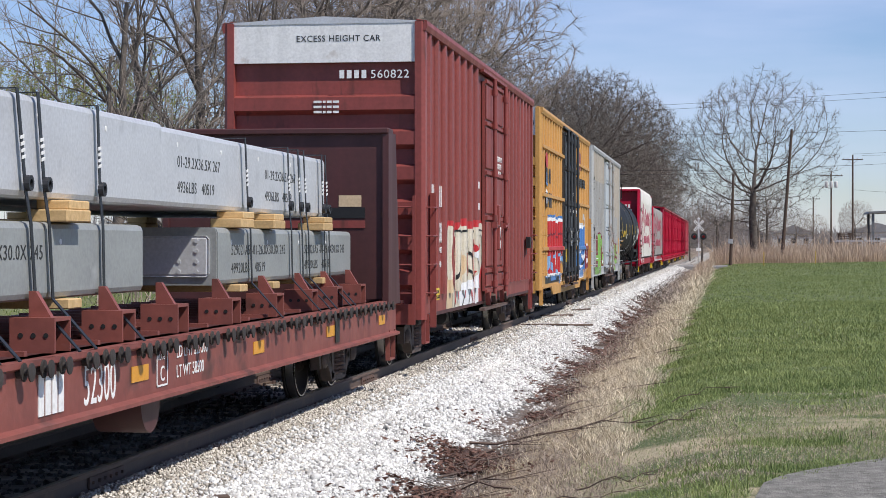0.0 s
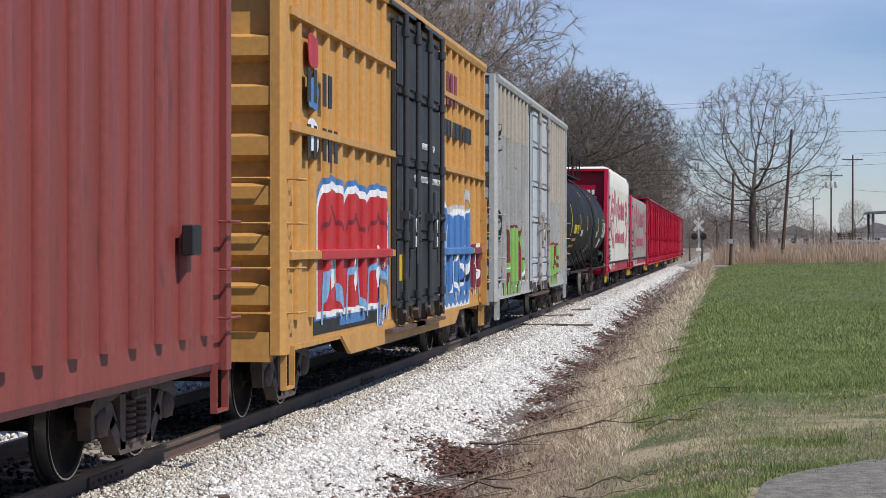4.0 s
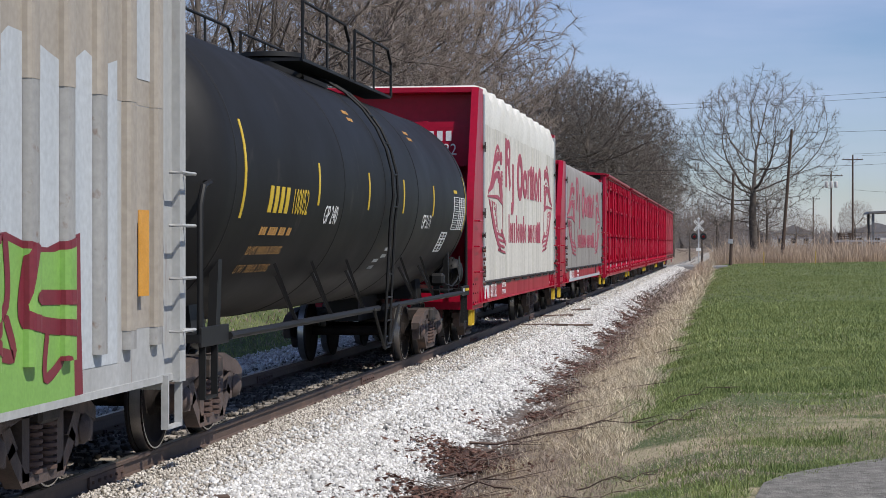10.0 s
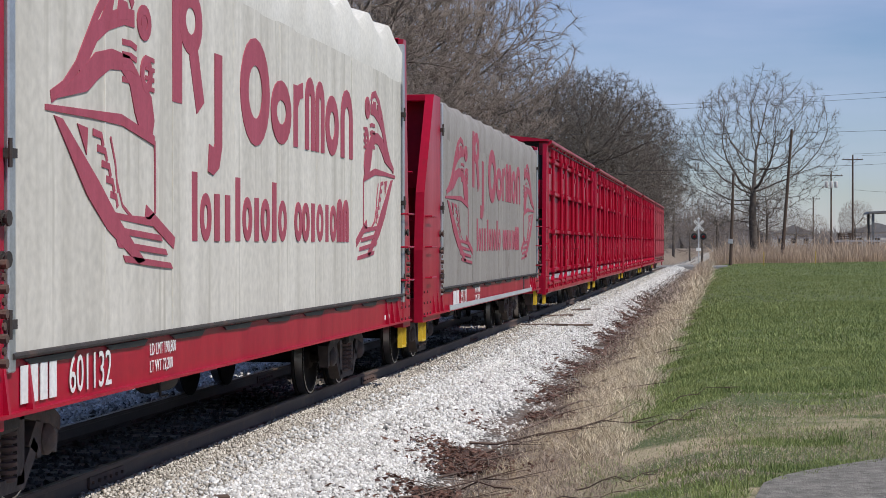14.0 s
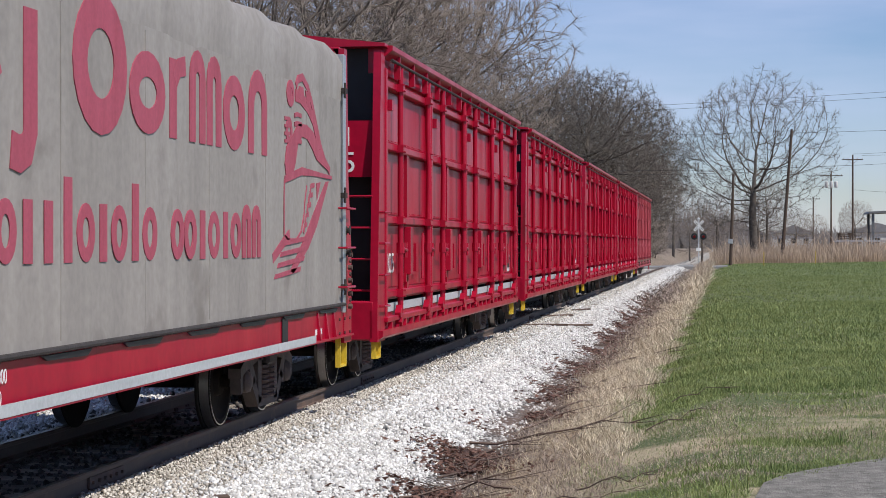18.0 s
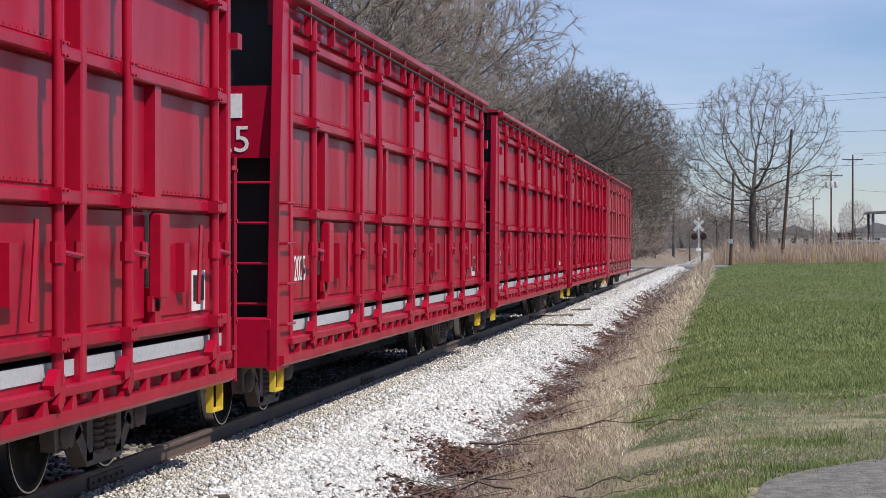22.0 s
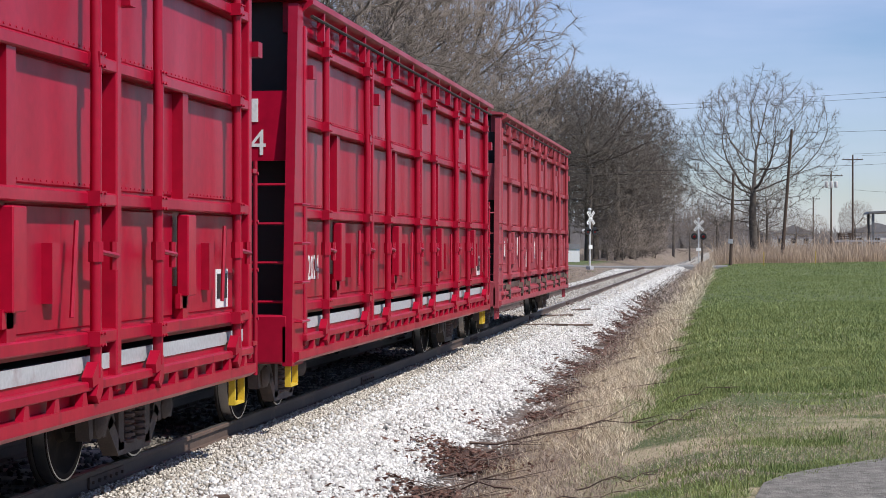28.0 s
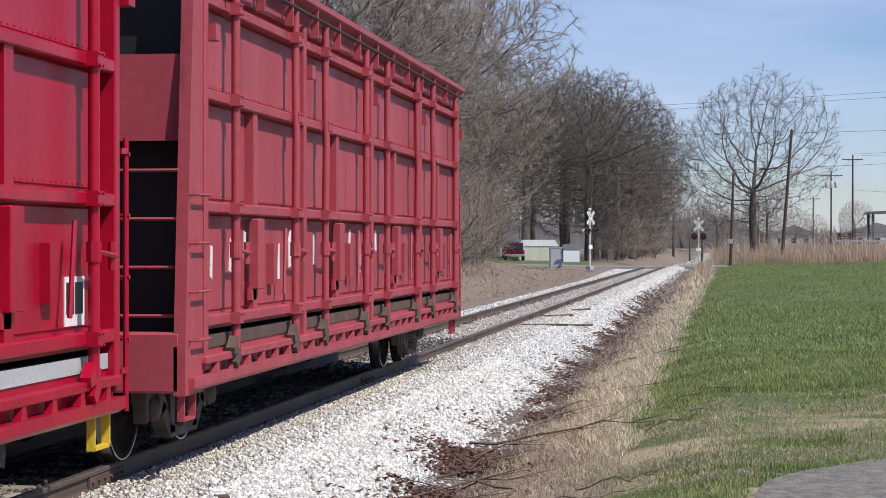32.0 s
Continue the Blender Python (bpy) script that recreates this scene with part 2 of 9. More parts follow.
    road=surface("road_asphalt", (0.24, 0.235, 0.23), (0.19, 0.188, 0.185), 0.6, 0.9),
    bark=surface("grey_bark", (0.17, 0.145, 0.125), (0.09, 0.077, 0.066), 3.0, 0.9, bump=0.3, rand=0.18, spec=0.1),
    twig=surface("bare_twigs", (0.31, 0.262, 0.228), (0.15, 0.128, 0.113), 1.0, 0.9, rand=0.15, spec=0.1),
    twig_dark=surface("dark_bare_twigs", (0.17, 0.15, 0.135), (0.085, 0.076, 0.068), 1.0, 0.9, rand=0.15, spec=0.1),
    bud=surface("spring_buds", (0.34, 0.36, 0.10), (0.22, 0.26, 0.07), 2.0, 0.8, island=0.6, through=0.4),
    straw=surface("dry_straw", (0.76, 0.67, 0.51), (0.36, 0.29, 0.20), 0.5, 0.9, island=1.0, through=0.15, spec=0.1),
    weed=surface("dry_weeds", (0.58, 0.46, 0.345), (0.39, 0.30, 0.225), 0.4, 0.9, island=0.7, through=0.3, spec=0.1),
    blade=surface("green_grass", (0.335, 0.385, 0.145), (0.125, 0.18, 0.055), 0.9, 0.6, contrast=1.4, island=0.9, through=0.25, spec=0.4),
    blade_dry=surface("thatch", (0.64, 0.56, 0.42), (0.28, 0.235, 0.16), 0.5, 0.9, island=1.0, through=0.15, spec=0.1),
    leaf=surface("fallen_leaves", (0.22, 0.115, 0.085), (0.075, 0.047, 0.042), 6.0, 0.8, island=0.9, through=0.3),
    pole=surface("creosote_pole", (0.095, 0.062, 0.045), (0.065, 0.045, 0.034), 2.0, 0.9, stretch=(4, 4, 0.3)),
    wire=surface("black_cable", (0.02, 0.02, 0.02), (0.03, 0.03, 0.03), 1.0, 0.6),
    signal=surface("aluminium_paint", (0.66, 0.66, 0.66), (0.56, 0.56, 0.56), 2.0, 0.45),
    cabinet=surface("grey_cabinet", (0.40, 0.41, 0.43), (0.35, 0.36, 0.38), 1.0, 0.5),
    cream=surface("cream_metal", (0.66, 0.64, 0.52), (0.58, 0.56, 0.46), 1.0, 0.5, stretch=(1, 4, 0.3)),
    lamp_red=surface("red_lens", (0.30, 0.015, 0.015), (0.2, 0.01, 0.01), 3.0, 0.2),
    car_paint=surface("dark_red_car_paint", (0.13, 0.012, 0.02), (0.10, 0.01, 0.016), 1.0, 0.25, metal=0.2),
    glass=surface("dark_car_glass", (0.02, 0.025, 0.03), (0.015, 0.018, 0.02), 1.0, 0.08),
    chrome=surface("bright_trim", (0.6, 0.6, 0.6), (0.5, 0.5, 0.5), 2.0, 0.25, metal=0.9),
    tyre=surface("black_rubber", (0.02, 0.02, 0.02), (0.015, 0.015, 0.015), 4.0, 0.8),
    blue=surface("blue_paint", (0.04, 0.08, 0.22), (0.03, 0.06, 0.17), 2.0, 0.5),
    roof=surface("grey_roofing", (0.22, 0.22, 0.23), (0.17, 0.17, 0.18), 1.0, 0.7),
    house=surface("pale_siding", (0.62, 0.62, 0.60), (0.54, 0.54, 0.52), 1.0, 0.7),
    building=surface("dull_metal_cladding", (0.16, 0.165, 0.17), (0.12, 0.125, 0.13), 1.0, 0.6),
)

# ---------------------------------------------------------------- mesh tools


class Mesh:
    """Gathers vertices and faces of one part."""

    def __init__(self):
        self.v, self.f = [], []

    def add(self, verts, faces):
        k = len(self.v)
        self.v.extend(tuple(p) for p in verts)
        self.f.extend(tuple(i + k for i in f) for f in faces)
        return self

    def box(self, x0, x1, y0, y1, z0, z1):
        if x0 > x1: x0, x1 = x1, x0
        if y0 > y1: y0, y1 = y1, y0
        if z0 > z1: z0, z1 = z1, z0
        v = [(x0, y0, z0), (x1, y0, z0), (x1, y1, z0), (x0, y1, z0), (x0, y0, z1), (x1, y0, z1), (x1, y1, z1), (x0, y1, z1)]
        return self.add(v, [(3, 2, 1, 0), (4, 5, 6, 7), (0, 1, 5, 4), (1, 2, 6, 5), (2, 3, 7, 6), (3, 0, 4, 7)])

    def bevel_box(self, x0, x1, y0, y1, z0, z1, b=0.01):
        """A box with its twelve edges chamfered."""
        ring = []
        xs, ys, zs = (x0, x1), (y0, y1), (z0, z1)
        v, idx = [], {}
        for i in range(2):
            for j in range(2):
                for k in range(2):
                    p = [xs[i], ys[j], zs[k]]
                    s = [1 - 2 * i, 1 - 2 * j, 1 - 2 * k]
                    for a in range(3):
                        q = [p[c] + (0 if c == a else s[c] * b) for c in range(3)]
                        idx[i, j, k, a] = len(v)
                        v.append(q)
        f = []
        for a in range(3):
            o = [c for c in range(3) if c != a]
            for e in range(2):
                loop = []
                for m, n_ in ((0, 0), (1, 0), (1, 1), (0, 1)):
                    key = [0, 0, 0]
                    key[a], key[o[0]], key[o[1]] = e, m, n_
                    loop.append(idx[(*key, a)])
                flip = (e == 0) != (a == 1)
                f.append(tuple(reversed(loop)) if flip else tuple(loop))
        for a in range(3):
            o = [c for c in range(3) if c != a]
            for m in range(2):
                for n_ in range(2):
                    k0, k1 = [0, 0, 0], [0, 0, 0]
                    k0[o[0]] = k1[o[0]] = m
                    k0[o[1]] = k1[o[1]] = n_
                    k1[a] = 1
                    f.append((idx[(*k0, o[0])], idx[(*k1, o[0])], idx[(*k1, o[1])], idx[(*k0, o[1])]))
        for i in range(2):
            for j in range(2):
                for k in range(2):
                    f.append((idx[i, j, k, 0], idx[i, j, k, 1], idx[i, j, k, 2]))
        return self.add(v, f)

    def tube(self, p0, p1, r0, r1=None, n=8, caps=True):
        r1 = r0 if r1 is None else r1
        p0, p1 = Vector(p0), Vector(p1)
        d = (p1 - p0).normalized()
        s = d.cross(Vector((0, 0, 1)) if abs(d.z) < 0.9 else Vector((1, 0, 0))).normalized()
        t = d.cross(s)
        v = []
        for p, r in ((p0, r0), (p1, r1)):
            for i in range(n):
                a = 2 * math.pi * i / n
                v.append(p + s * (r * math.cos(a)) + t * (r * math.sin(a)))
        f = [(i, (i + 1) % n, n + (i + 1) % n, n + i) for i in range(n)]
        if caps:
            f += [tuple(reversed(range(n))), tuple(range(n, 2 * n))]
        return self.add(v, f)

    def pipe(self, pts, r, n=6):
        """A bent bar: one ring at each point, joined."""
        pts = [Vector(p) for p in pts]
        v, side = [], None
        for i, p in enumerate(pts):
            d = (pts[min(i + 1, len(pts) - 1)] - pts[max(i - 1, 0)]).normalized()
            if side is None:
                side = d.cross(Vector((0, 0, 1)) if abs(d.z) < 0.9 else Vector((1, 0, 0)))
            side = (side - d * side.dot(d)).normalized()
            t = d.cross(side)
            v += [p + side * (r * math.cos(6.28319 * k / n)) + t * (r * math.sin(6.28319 * k / n)) for k in range(n)]
        f = [(j * n + k, j * n + (k + 1) % n, (j + 1) * n + (k + 1) % n, (j + 1) * n + k) for j in range(len(pts) - 1) for k in range(n)]
        return self.add(v, f + [tuple(reversed(range(n))), tuple((len(pts) - 1) * n + k for k in range(n))])

    def prism(self, profile, axis, a0, a1):
        """A closed profile of (u, v) pairs pushed along an axis: x takes (y, z), y takes (x, z), z takes (x, y)."""
        n = len(profile)
        put = {"x": lambda a, p: (a, p[0], p[1]), "y": lambda a, p: (p[0], a, p[1]), "z": lambda a, p: (p[0], p[1], a)}[axis]
        v = [put(a0, p) for p in profile] + [put(a1, p) for p in profile]
        f = [(i, (i + 1) % n, n + (i + 1) % n, n + i) for i in range(n)]
        return self.add(v, f + [tuple(reversed(range(n))), tuple(range(n, 2 * n))])

    def sheet(self, profile, axis, a0, a1):
        """The same for an open profile, as a sheet."""
        n = len(profile)
        put = {"x": lambda a, p: (a, p[0], p[1]), "y": lambda a, p: (p[0], a, p[1]), "z": lambda a, p: (p[0], p[1], a)}[axis]
        v = [put(a0, p) for p in profile] + [put(a1, p) for p in profile]
        return self.add(v, [(i, i + 1, n + i + 1, n + i) for i in range(n - 1)])

    def lathe(self, profile, n=24, axis="x", at=(0, 0, 0)):
        """Profile of (along, radius) turned about an axis."""
        k = len(profile)
        v = []
        for a, r in profile:
            for i in range(n):
                c, s = r * math.cos(2 * math.pi * i / n), r * math.sin(2 * math.pi * i / n)
                p = {"x": (a, c, s), "y": (s, a, c), "z": (c, s, a)}[axis]
                v.append((p[0] + at[0], p[1] + at[1], p[2] + at[2]))
        f = []
        for j in range(k - 1):
            f += [(j * n + i, j * n + (i + 1) % n, (j + 1) * n + (i + 1) % n, (j + 1) * n + i) for i in range(n)]
        f += [tuple(reversed(range(n))), tuple((k - 1) * n + i for i in range(n))]
        return self.add(v, f)

    def data(self, name, material, smooth=False):
        me = bpy.data.meshes.new(name)
        me.from_pydata(self.v, [], self.f)
        bm = bmesh.new()
        bm.from_mesh(me)
        bmesh.ops.recalc_face_normals(bm, faces=bm.faces)
        bm.to_mesh(me)
        bm.free()
        me.materials.append(material)
        if smooth:
            me.shade_smooth()
            me.set_sharp_from_angle(angle=radians(38))
        me.update()
        return me


def part(name, m, material, parent, label="", smooth=False, at=None):
    """One mesh object under a thing or under a part."""
    ob = new(name, m if isinstance(m, bpy.types.Mesh) else m.data(name, material, smooth))
    ob.parent = parent
    if at is not None:
        ob.matrix_basis = at
    if label:
        ob["label"] = label
    return ob


def thing(name, label, category, at=None, group="", kind=""):
    ob = new(name)
    ob.empty_display_size = 0.3
    if at is not None:
        ob.matrix_basis = at
    return tagged(ob, label, category, group, kind)


def solid(name, m, material, label, category, at=None, group="", kind="", smooth=False):
    ob = new(name, m if isinstance(m, bpy.types.Mesh) else m.data(name, material, smooth))
    if at is not None:
        ob.matrix_basis = at
    return tagged(ob, label, category, group, kind)


def raw_mesh(name, verts, tris, material, smooth=False):
    """A large triangle mesh from arrays."""
    verts, tris = np.asarray(verts, np.float32), np.asarray(tris, np.int32)
    k = tris.shape[1]
    me = bpy.data.meshes.new(name)
    me.vertices.add(len(verts))
    me.vertices.foreach_set("co", verts.ravel())
    me.loops.add(tris.size)
    me.loops.foreach_set("vertex_index", tris.ravel())
    me.polygons.add(len(tris))
    me.polygons.foreach_set("loop_start", np.arange(0, tris.size, k, dtype=np.int32))
    me.polygons.foreach_set("loop_total", np.full(len(tris), k, np.int32))
    me.materials.append(material)
    me.update(calc_edges=True)
    me.validate()
    if smooth:
        me.shade_smooth()
    return me


LETTERED = {}  # letters already made


def lettering(text, height, material, name="lettering", stretch=1.0, spacing=1.0):
    """Flat letters in the x-z plane, facing -y, from the lower left corner, as mesh data."""
    key = (text, height, material.name, stretch, spacing)
    if key in LETTERED:
        return LETTERED[key]
    cu = bpy.data.curves.new(name, "FONT")
    cu.body, cu.size, cu.extrude, cu.space_character = text, height / 0.69, 0.0015, spacing
    cu.resolution_u = 3
    ob = bpy.data.objects.new(name, cu)
    scene.collection.objects.link(ob)
    dg = bpy.context.evaluated_depsgraph_get()
    me = bpy.data.meshes.new_from_object(ob.evaluated_get(dg))
    bpy.data.objects.remove(ob)
    bpy.data.curves.remove(cu)
    for v in me.vertices:
        x, y, z = v.co
        v.co = (x * stretch, -z, y)
    me.materials.clear()
    me.materials.append(material)
    LETTERED[key] = me
    return me


# poses of letters: on a side that faces +x (reading away along +y), and on an end that faces -y
def on_side(x, y, z):
    return pose(x, y, z, 0, 0, 90)


def on_end(x, y, z):
    return pose(x, y, z)


RIGHT = ((0.72, -0.195), (0.9, -0.135), (1.6, -0.15), (2.2, -0.27), (3.1, -0.56), (3.7, -0.50), (4.6, -0.30), (6.0, -0.04), (9.0, 0.05), (30.0, 0.35), (200.0, 0.9))
LEFT = ((0.72, -0.195), (0.9, -0.15), (1.6, -0.16), (2.6, -0.40), (3.8, -0.34), (6.5, 0.30), (9.0, 0.8), (13.0, 1.2), (200.0, 2.0))
LEFT_FAR = ((0.72, -0.195), (0.9, -0.15), (1.9, -0.22), (3.5, -0.10), (9.0, 0.05), (22.0, 0.5), (60.0, 0.9), (200.0, 1.6))


def eased(pts, x):
    """Heights from (place, height) pairs, eased between them, for an array of places."""
    p, h = np.array(pts).T
    x = np.clip(x, p[0], p[-1])
    i = np.clip(np.searchsorted(p, x, side="right") - 1, 0, len(p) - 2)
    t = (x - p[i]) / (p[i + 1] - p[i])
    return h[i] + (h[i + 1] - h[i]) * t * t * (3 - 2 * t)


def fall(y):
    """The line drops away beyond the crossing."""
    return -0.0088 * np.clip(np.asarray(y, float) - 158.0, 0, 190)


def ground_zs(x, y):
    """Height of the ground at arrays of places."""
    x, y = np.asarray(x, float), np.asarray(y, float)
    right = eased(RIGHT, x) + np.where((x > 1.3) & (x < 4.7), np.clip((y - 140) / 30, 0, 1) * 0.35, 0.0)
    k = np.clip((y - 120) / 22, 0, 1)
    left = eased(LEFT, -x) * (1 - k) + eased(LEFT_FAR, -x) * k
    return np.where(x > 0, right, left) + fall(y) * np.clip((5.5 - np.abs(x)) / 2.5, 0, 1)


def ground_z(x, y):
    return float(ground_zs(x, y))


# ---------------------------------------------------------------- ground: one sheet to the horizon
xs = sorted(set([-2500, -900, -400, -200, -120, -80, -60, -45, -35, -28, -22, -17, -14] + [round(-12 + 0.4 * i, 2) for i in range(65)]
                + [15, 16.5, 18, 20, 23, 27, 32, 40, 55, 75, 110, 160, 260, 500, 1000, 2500]))
ys = sorted(set([-300, -60, -20, 0, 6] + [round(10 + 0.5 * i, 2) for i in range(90)] + [56 + 2 * i for i in range(72)] + [204, 212, 225, 240, 260, 290, 330, 400, 520, 700, 1000, 1600, 3000]))
gx, gy = np.meshgrid(xs, ys)
gz = ground_zs(gx, gy)
gv = [(x, y, gz[j, i] + (0.03 * noise.noise(Vector((x * 0.7, y * 0.7, 0))) if abs(x) > 3.2 else 0.0)) for j, y in enumerate(ys) for i, x in enumerate(xs)]
nx = len(xs)
gf = [(j * nx + i, j * nx + i + 1, (j + 1) * nx + i + 1, (j + 1) * nx + i) for j in range(len(ys) - 1) for i in range(nx - 1)]


def ground_material():
    """Zones by place: white ballast, brown leaf litter, green lawn with thatch, dry bank; each a noise-broken mix."""
    m = bpy.data.materials.new("ground_cover")
    m.use_nodes = True
    n, l = m.node_tree.nodes, m.node_tree.links
    bs = n["Principled BSDF"]
    bs.inputs["Roughness"].default_value = 0.95
    geo = n.new("ShaderNodeNewGeometry")
    sep = n.new("ShaderNodeSeparateXYZ")
    l.new(geo.outputs["Position"], sep.inputs[0])

    def tex(scale, detail=6, st=(1, 1, 1)):
        mp = n.new("ShaderNodeMapping")
        mp.inputs["Scale"].default_value = st
        l.new(geo.outputs["Position"], mp.inputs["Vector"])
        t = n.new("ShaderNodeTexNoise")
        t.inputs["Scale"].default_value, t.inputs["Detail"].default_value = scale, detail
        l.new(mp.outputs["Vector"], t.inputs["Vector"])
        return t.outputs["Fac"]

    def ramp(v, lo, hi, a=0.0, b=1.0):
        r = n.new("ShaderNodeMapRange")
        for k, w in (("From Min", lo), ("From Max", hi), ("To Min", a), ("To Max", b)):
            r.inputs[k].default_value = w
        l.new(v, r.inputs["Value"])
        return r.outputs["Result"]

    def math_(op, a, b):
        x = n.new("ShaderNodeMath")
        x.operation = op
        for k, w in enumerate((a, b)):
            if isinstance(w, (int, float)):
                x.inputs[k].default_value = w
            else:
                l.new(w, x.inputs[k])
        return x.outputs[0]

    def mix(f, a, b):
        x = n.new("ShaderNodeMixRGB")
        if isinstance(f, float):
            x.inputs["Fac"].default_value = f
        else:
            l.new(f, x.inputs["Fac"])
        for k, c in (("Color1", a), ("Color2", b)):
            if isinstance(c, tuple):
                x.inputs[k].default_value = (*c, 1)
            else:
                l.new(c, x.inputs[k])
        return x.outputs["Color"]

    d = sep.outputs["X"]
    wob = ramp(tex(0.9), 0.3, 0.7, -0.55, 0.55)
    dw = math_("ADD", d, wob)
    vor = n.new("ShaderNodeTexVoronoi")
    vor.inputs["Scale"].default_value = 22.0
    l.new(geo.outputs["Position"], vor.inputs["Vector"])
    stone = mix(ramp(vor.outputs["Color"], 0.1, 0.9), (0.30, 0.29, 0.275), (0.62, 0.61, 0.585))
    # gaps between stones go near-black: crevice shade put into the colour
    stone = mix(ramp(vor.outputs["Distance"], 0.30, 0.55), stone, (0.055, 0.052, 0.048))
    dusty = mix(ramp(tex(60), 0.35, 0.65), (0.42, 0.39, 0.34), (0.60, 0.57, 0.51))
    stone = mix(ramp(math_("ABSOLUTE", dw, 0.0), 1.5, 2.3, 0.75, 0.0), stone, dusty)
    # bed tone; nearer than 46 m it darkens to imitate shade under cars
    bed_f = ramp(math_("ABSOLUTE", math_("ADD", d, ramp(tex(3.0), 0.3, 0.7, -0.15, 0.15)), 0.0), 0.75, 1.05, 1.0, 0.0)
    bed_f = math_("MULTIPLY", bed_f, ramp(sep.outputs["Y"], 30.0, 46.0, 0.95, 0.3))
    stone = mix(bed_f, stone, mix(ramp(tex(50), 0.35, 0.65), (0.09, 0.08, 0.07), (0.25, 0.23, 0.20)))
    litter = mix(ramp(tex(25), 0.35, 0.65), (0.070, 0.052, 0.044), (0.19, 0.14, 0.112))
    straw = mix(ramp(tex(18), 0.35, 0.65), (0.20, 0.15, 0.095), (0.40, 0.31, 0.20))
    green = mix(ramp(tex(0.35, 4, (0.6, 0.25, 1)), 0.35, 0.65), (0.085, 0.125, 0.036), (0.125, 0.165, 0.052))
    green = mix(ramp(tex(30), 0.3, 0.7, 0.0, 0.8), green, (0.07, 0.075, 0.035))
    thatch_f = math_("MULTIPLY", ramp(tex(0.55, 5, (0.45, 1.1, 1)), 0.50, 0.60), ramp(sep.outputs["Y"], 22.0, 34.0, 1.0, 0.12))
    green = mix(thatch_f, green, mix(ramp(tex(40), 0.3, 0.7), (0.28, 0.235, 0.15), (0.46, 0.39, 0.26)))
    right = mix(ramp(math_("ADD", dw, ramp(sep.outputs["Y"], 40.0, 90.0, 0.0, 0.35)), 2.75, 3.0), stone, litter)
    right = mix(ramp(dw, 3.5, 4.0), right, straw)
    right = mix(ramp(dw, 4.35, 4.7), right, green)
    far_dry = ramp(sep.outputs["Y"], 178.0, 184.0)
    right = mix(math_("MULTIPLY", far_dry, ramp(d, 3.0, 4.5)), right, straw)
    lawn = math_("MULTIPLY", math_("MULTIPLY", ramp(sep.outputs["Y"], 168.0, 172.0), ramp(sep.outputs["Y"], 215.0, 205.0)), ramp(d, -5.5, -7.0))
    bank = mix(ramp(tex(6), 0.35, 0.65), (0.14, 0.105, 0.082), (0.31, 0.245, 0.195))
    bank = mix(ramp(tex(0.5), 0.58, 0.68), bank, (0.10, 0.12, 0.04))
    bank = mix(lawn, bank, green)
    bank = mix(ramp(sep.outputs["Y"], 62.0, 50.0), bank, green)
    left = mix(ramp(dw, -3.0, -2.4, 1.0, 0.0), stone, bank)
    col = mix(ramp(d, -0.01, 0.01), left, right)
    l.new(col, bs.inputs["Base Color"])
    bp = n.new("ShaderNodeBump")
    bp.inputs["Strength"].default_value, bp.inputs["Distance"].default_value = 0.7, 0.04
    h = math_("ADD", math_("MULTIPLY", vor.outputs["Distance"], -1.0), tex(30))
    l.new(h, bp.inputs["Height"])
    l.new(bp.outputs["Normal"], bs.inputs["Normal"])
    return m


MAT["ground"] = ground_material()
g = Mesh()
g.v, g.f = gv, gf
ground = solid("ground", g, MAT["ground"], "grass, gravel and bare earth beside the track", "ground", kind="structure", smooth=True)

# asphalt corner in front and the road over the crossing


def strip(name, left_edge, right_edge, lift, material, label):
    m = Mesh()
    a = [(x, y, ground_z(x, y) + lift) for x, y in left_edge]
    b = [(x, y, ground_z(x, y) + lift) for x, y in right_edge]
    n = len(a)
    low = lambda p: (p[0], p[1], p[2] - 0.3)
    m.add(a + b, [(i, i + 1, n + i + 1, n + i) for i in range(n - 1)])
    m.add(a + [low(p) for p in a], [(i, i + 1, n + i + 1, n + i) for i in range(n - 1)])
    m.add(b + [low(p) for p in b], [(i, i + 1, n + i + 1, n + i) for i in range(n - 1)])
    return solid(name, m, material, label, "road", kind="structure")


rng = random.Random(5)
edge = [(6.02 + 0.02 * rng.random(), 9.0), (6.03, 13.6), (6.10, 14.6), (6.16, 15.3), (6.30, 15.75), (6.52, 16.15), (6.8, 16.5), (7.2, 16.95), (7.8, 17.4), (9.0, 18.0), (11.0, 18.6), (14.0, 19.2)]
strip("pavement", edge, [(16.0, 9.0 + 0.2 * i) for i in range(len(edge))], 0.03, MAT["asphalt"], "grey worn asphalt corner with ragged edge")
n_ = 33
road_mid = [(-60 + 2 * i, 163 + 0.33 * (-60 + 2 * i)) for i in range(n_ + 1)]


def road_z(x, y):
    return max(ground_z(x, y) + 0.05, -0.02)


m = Mesh()
va = [(x, y - 4.0, road_z(x, y - 4)) for x, y in road_mid]
vb = [(x, y + 4.0, road_z(x, y + 4)) for x, y in road_mid]
k = len(va)
m.add(va + vb, [(i, i + 1, k + i + 1, k + i) for i in range(k - 1)])
m.add(va + [(x, y, z - 0.5) for x, y, z in va], [(i, i + 1, k + i + 1, k + i) for i in range(k - 1)])
solid("road", m, MAT["road"], "grey asphalt road over the level crossing", "road", kind="structure")

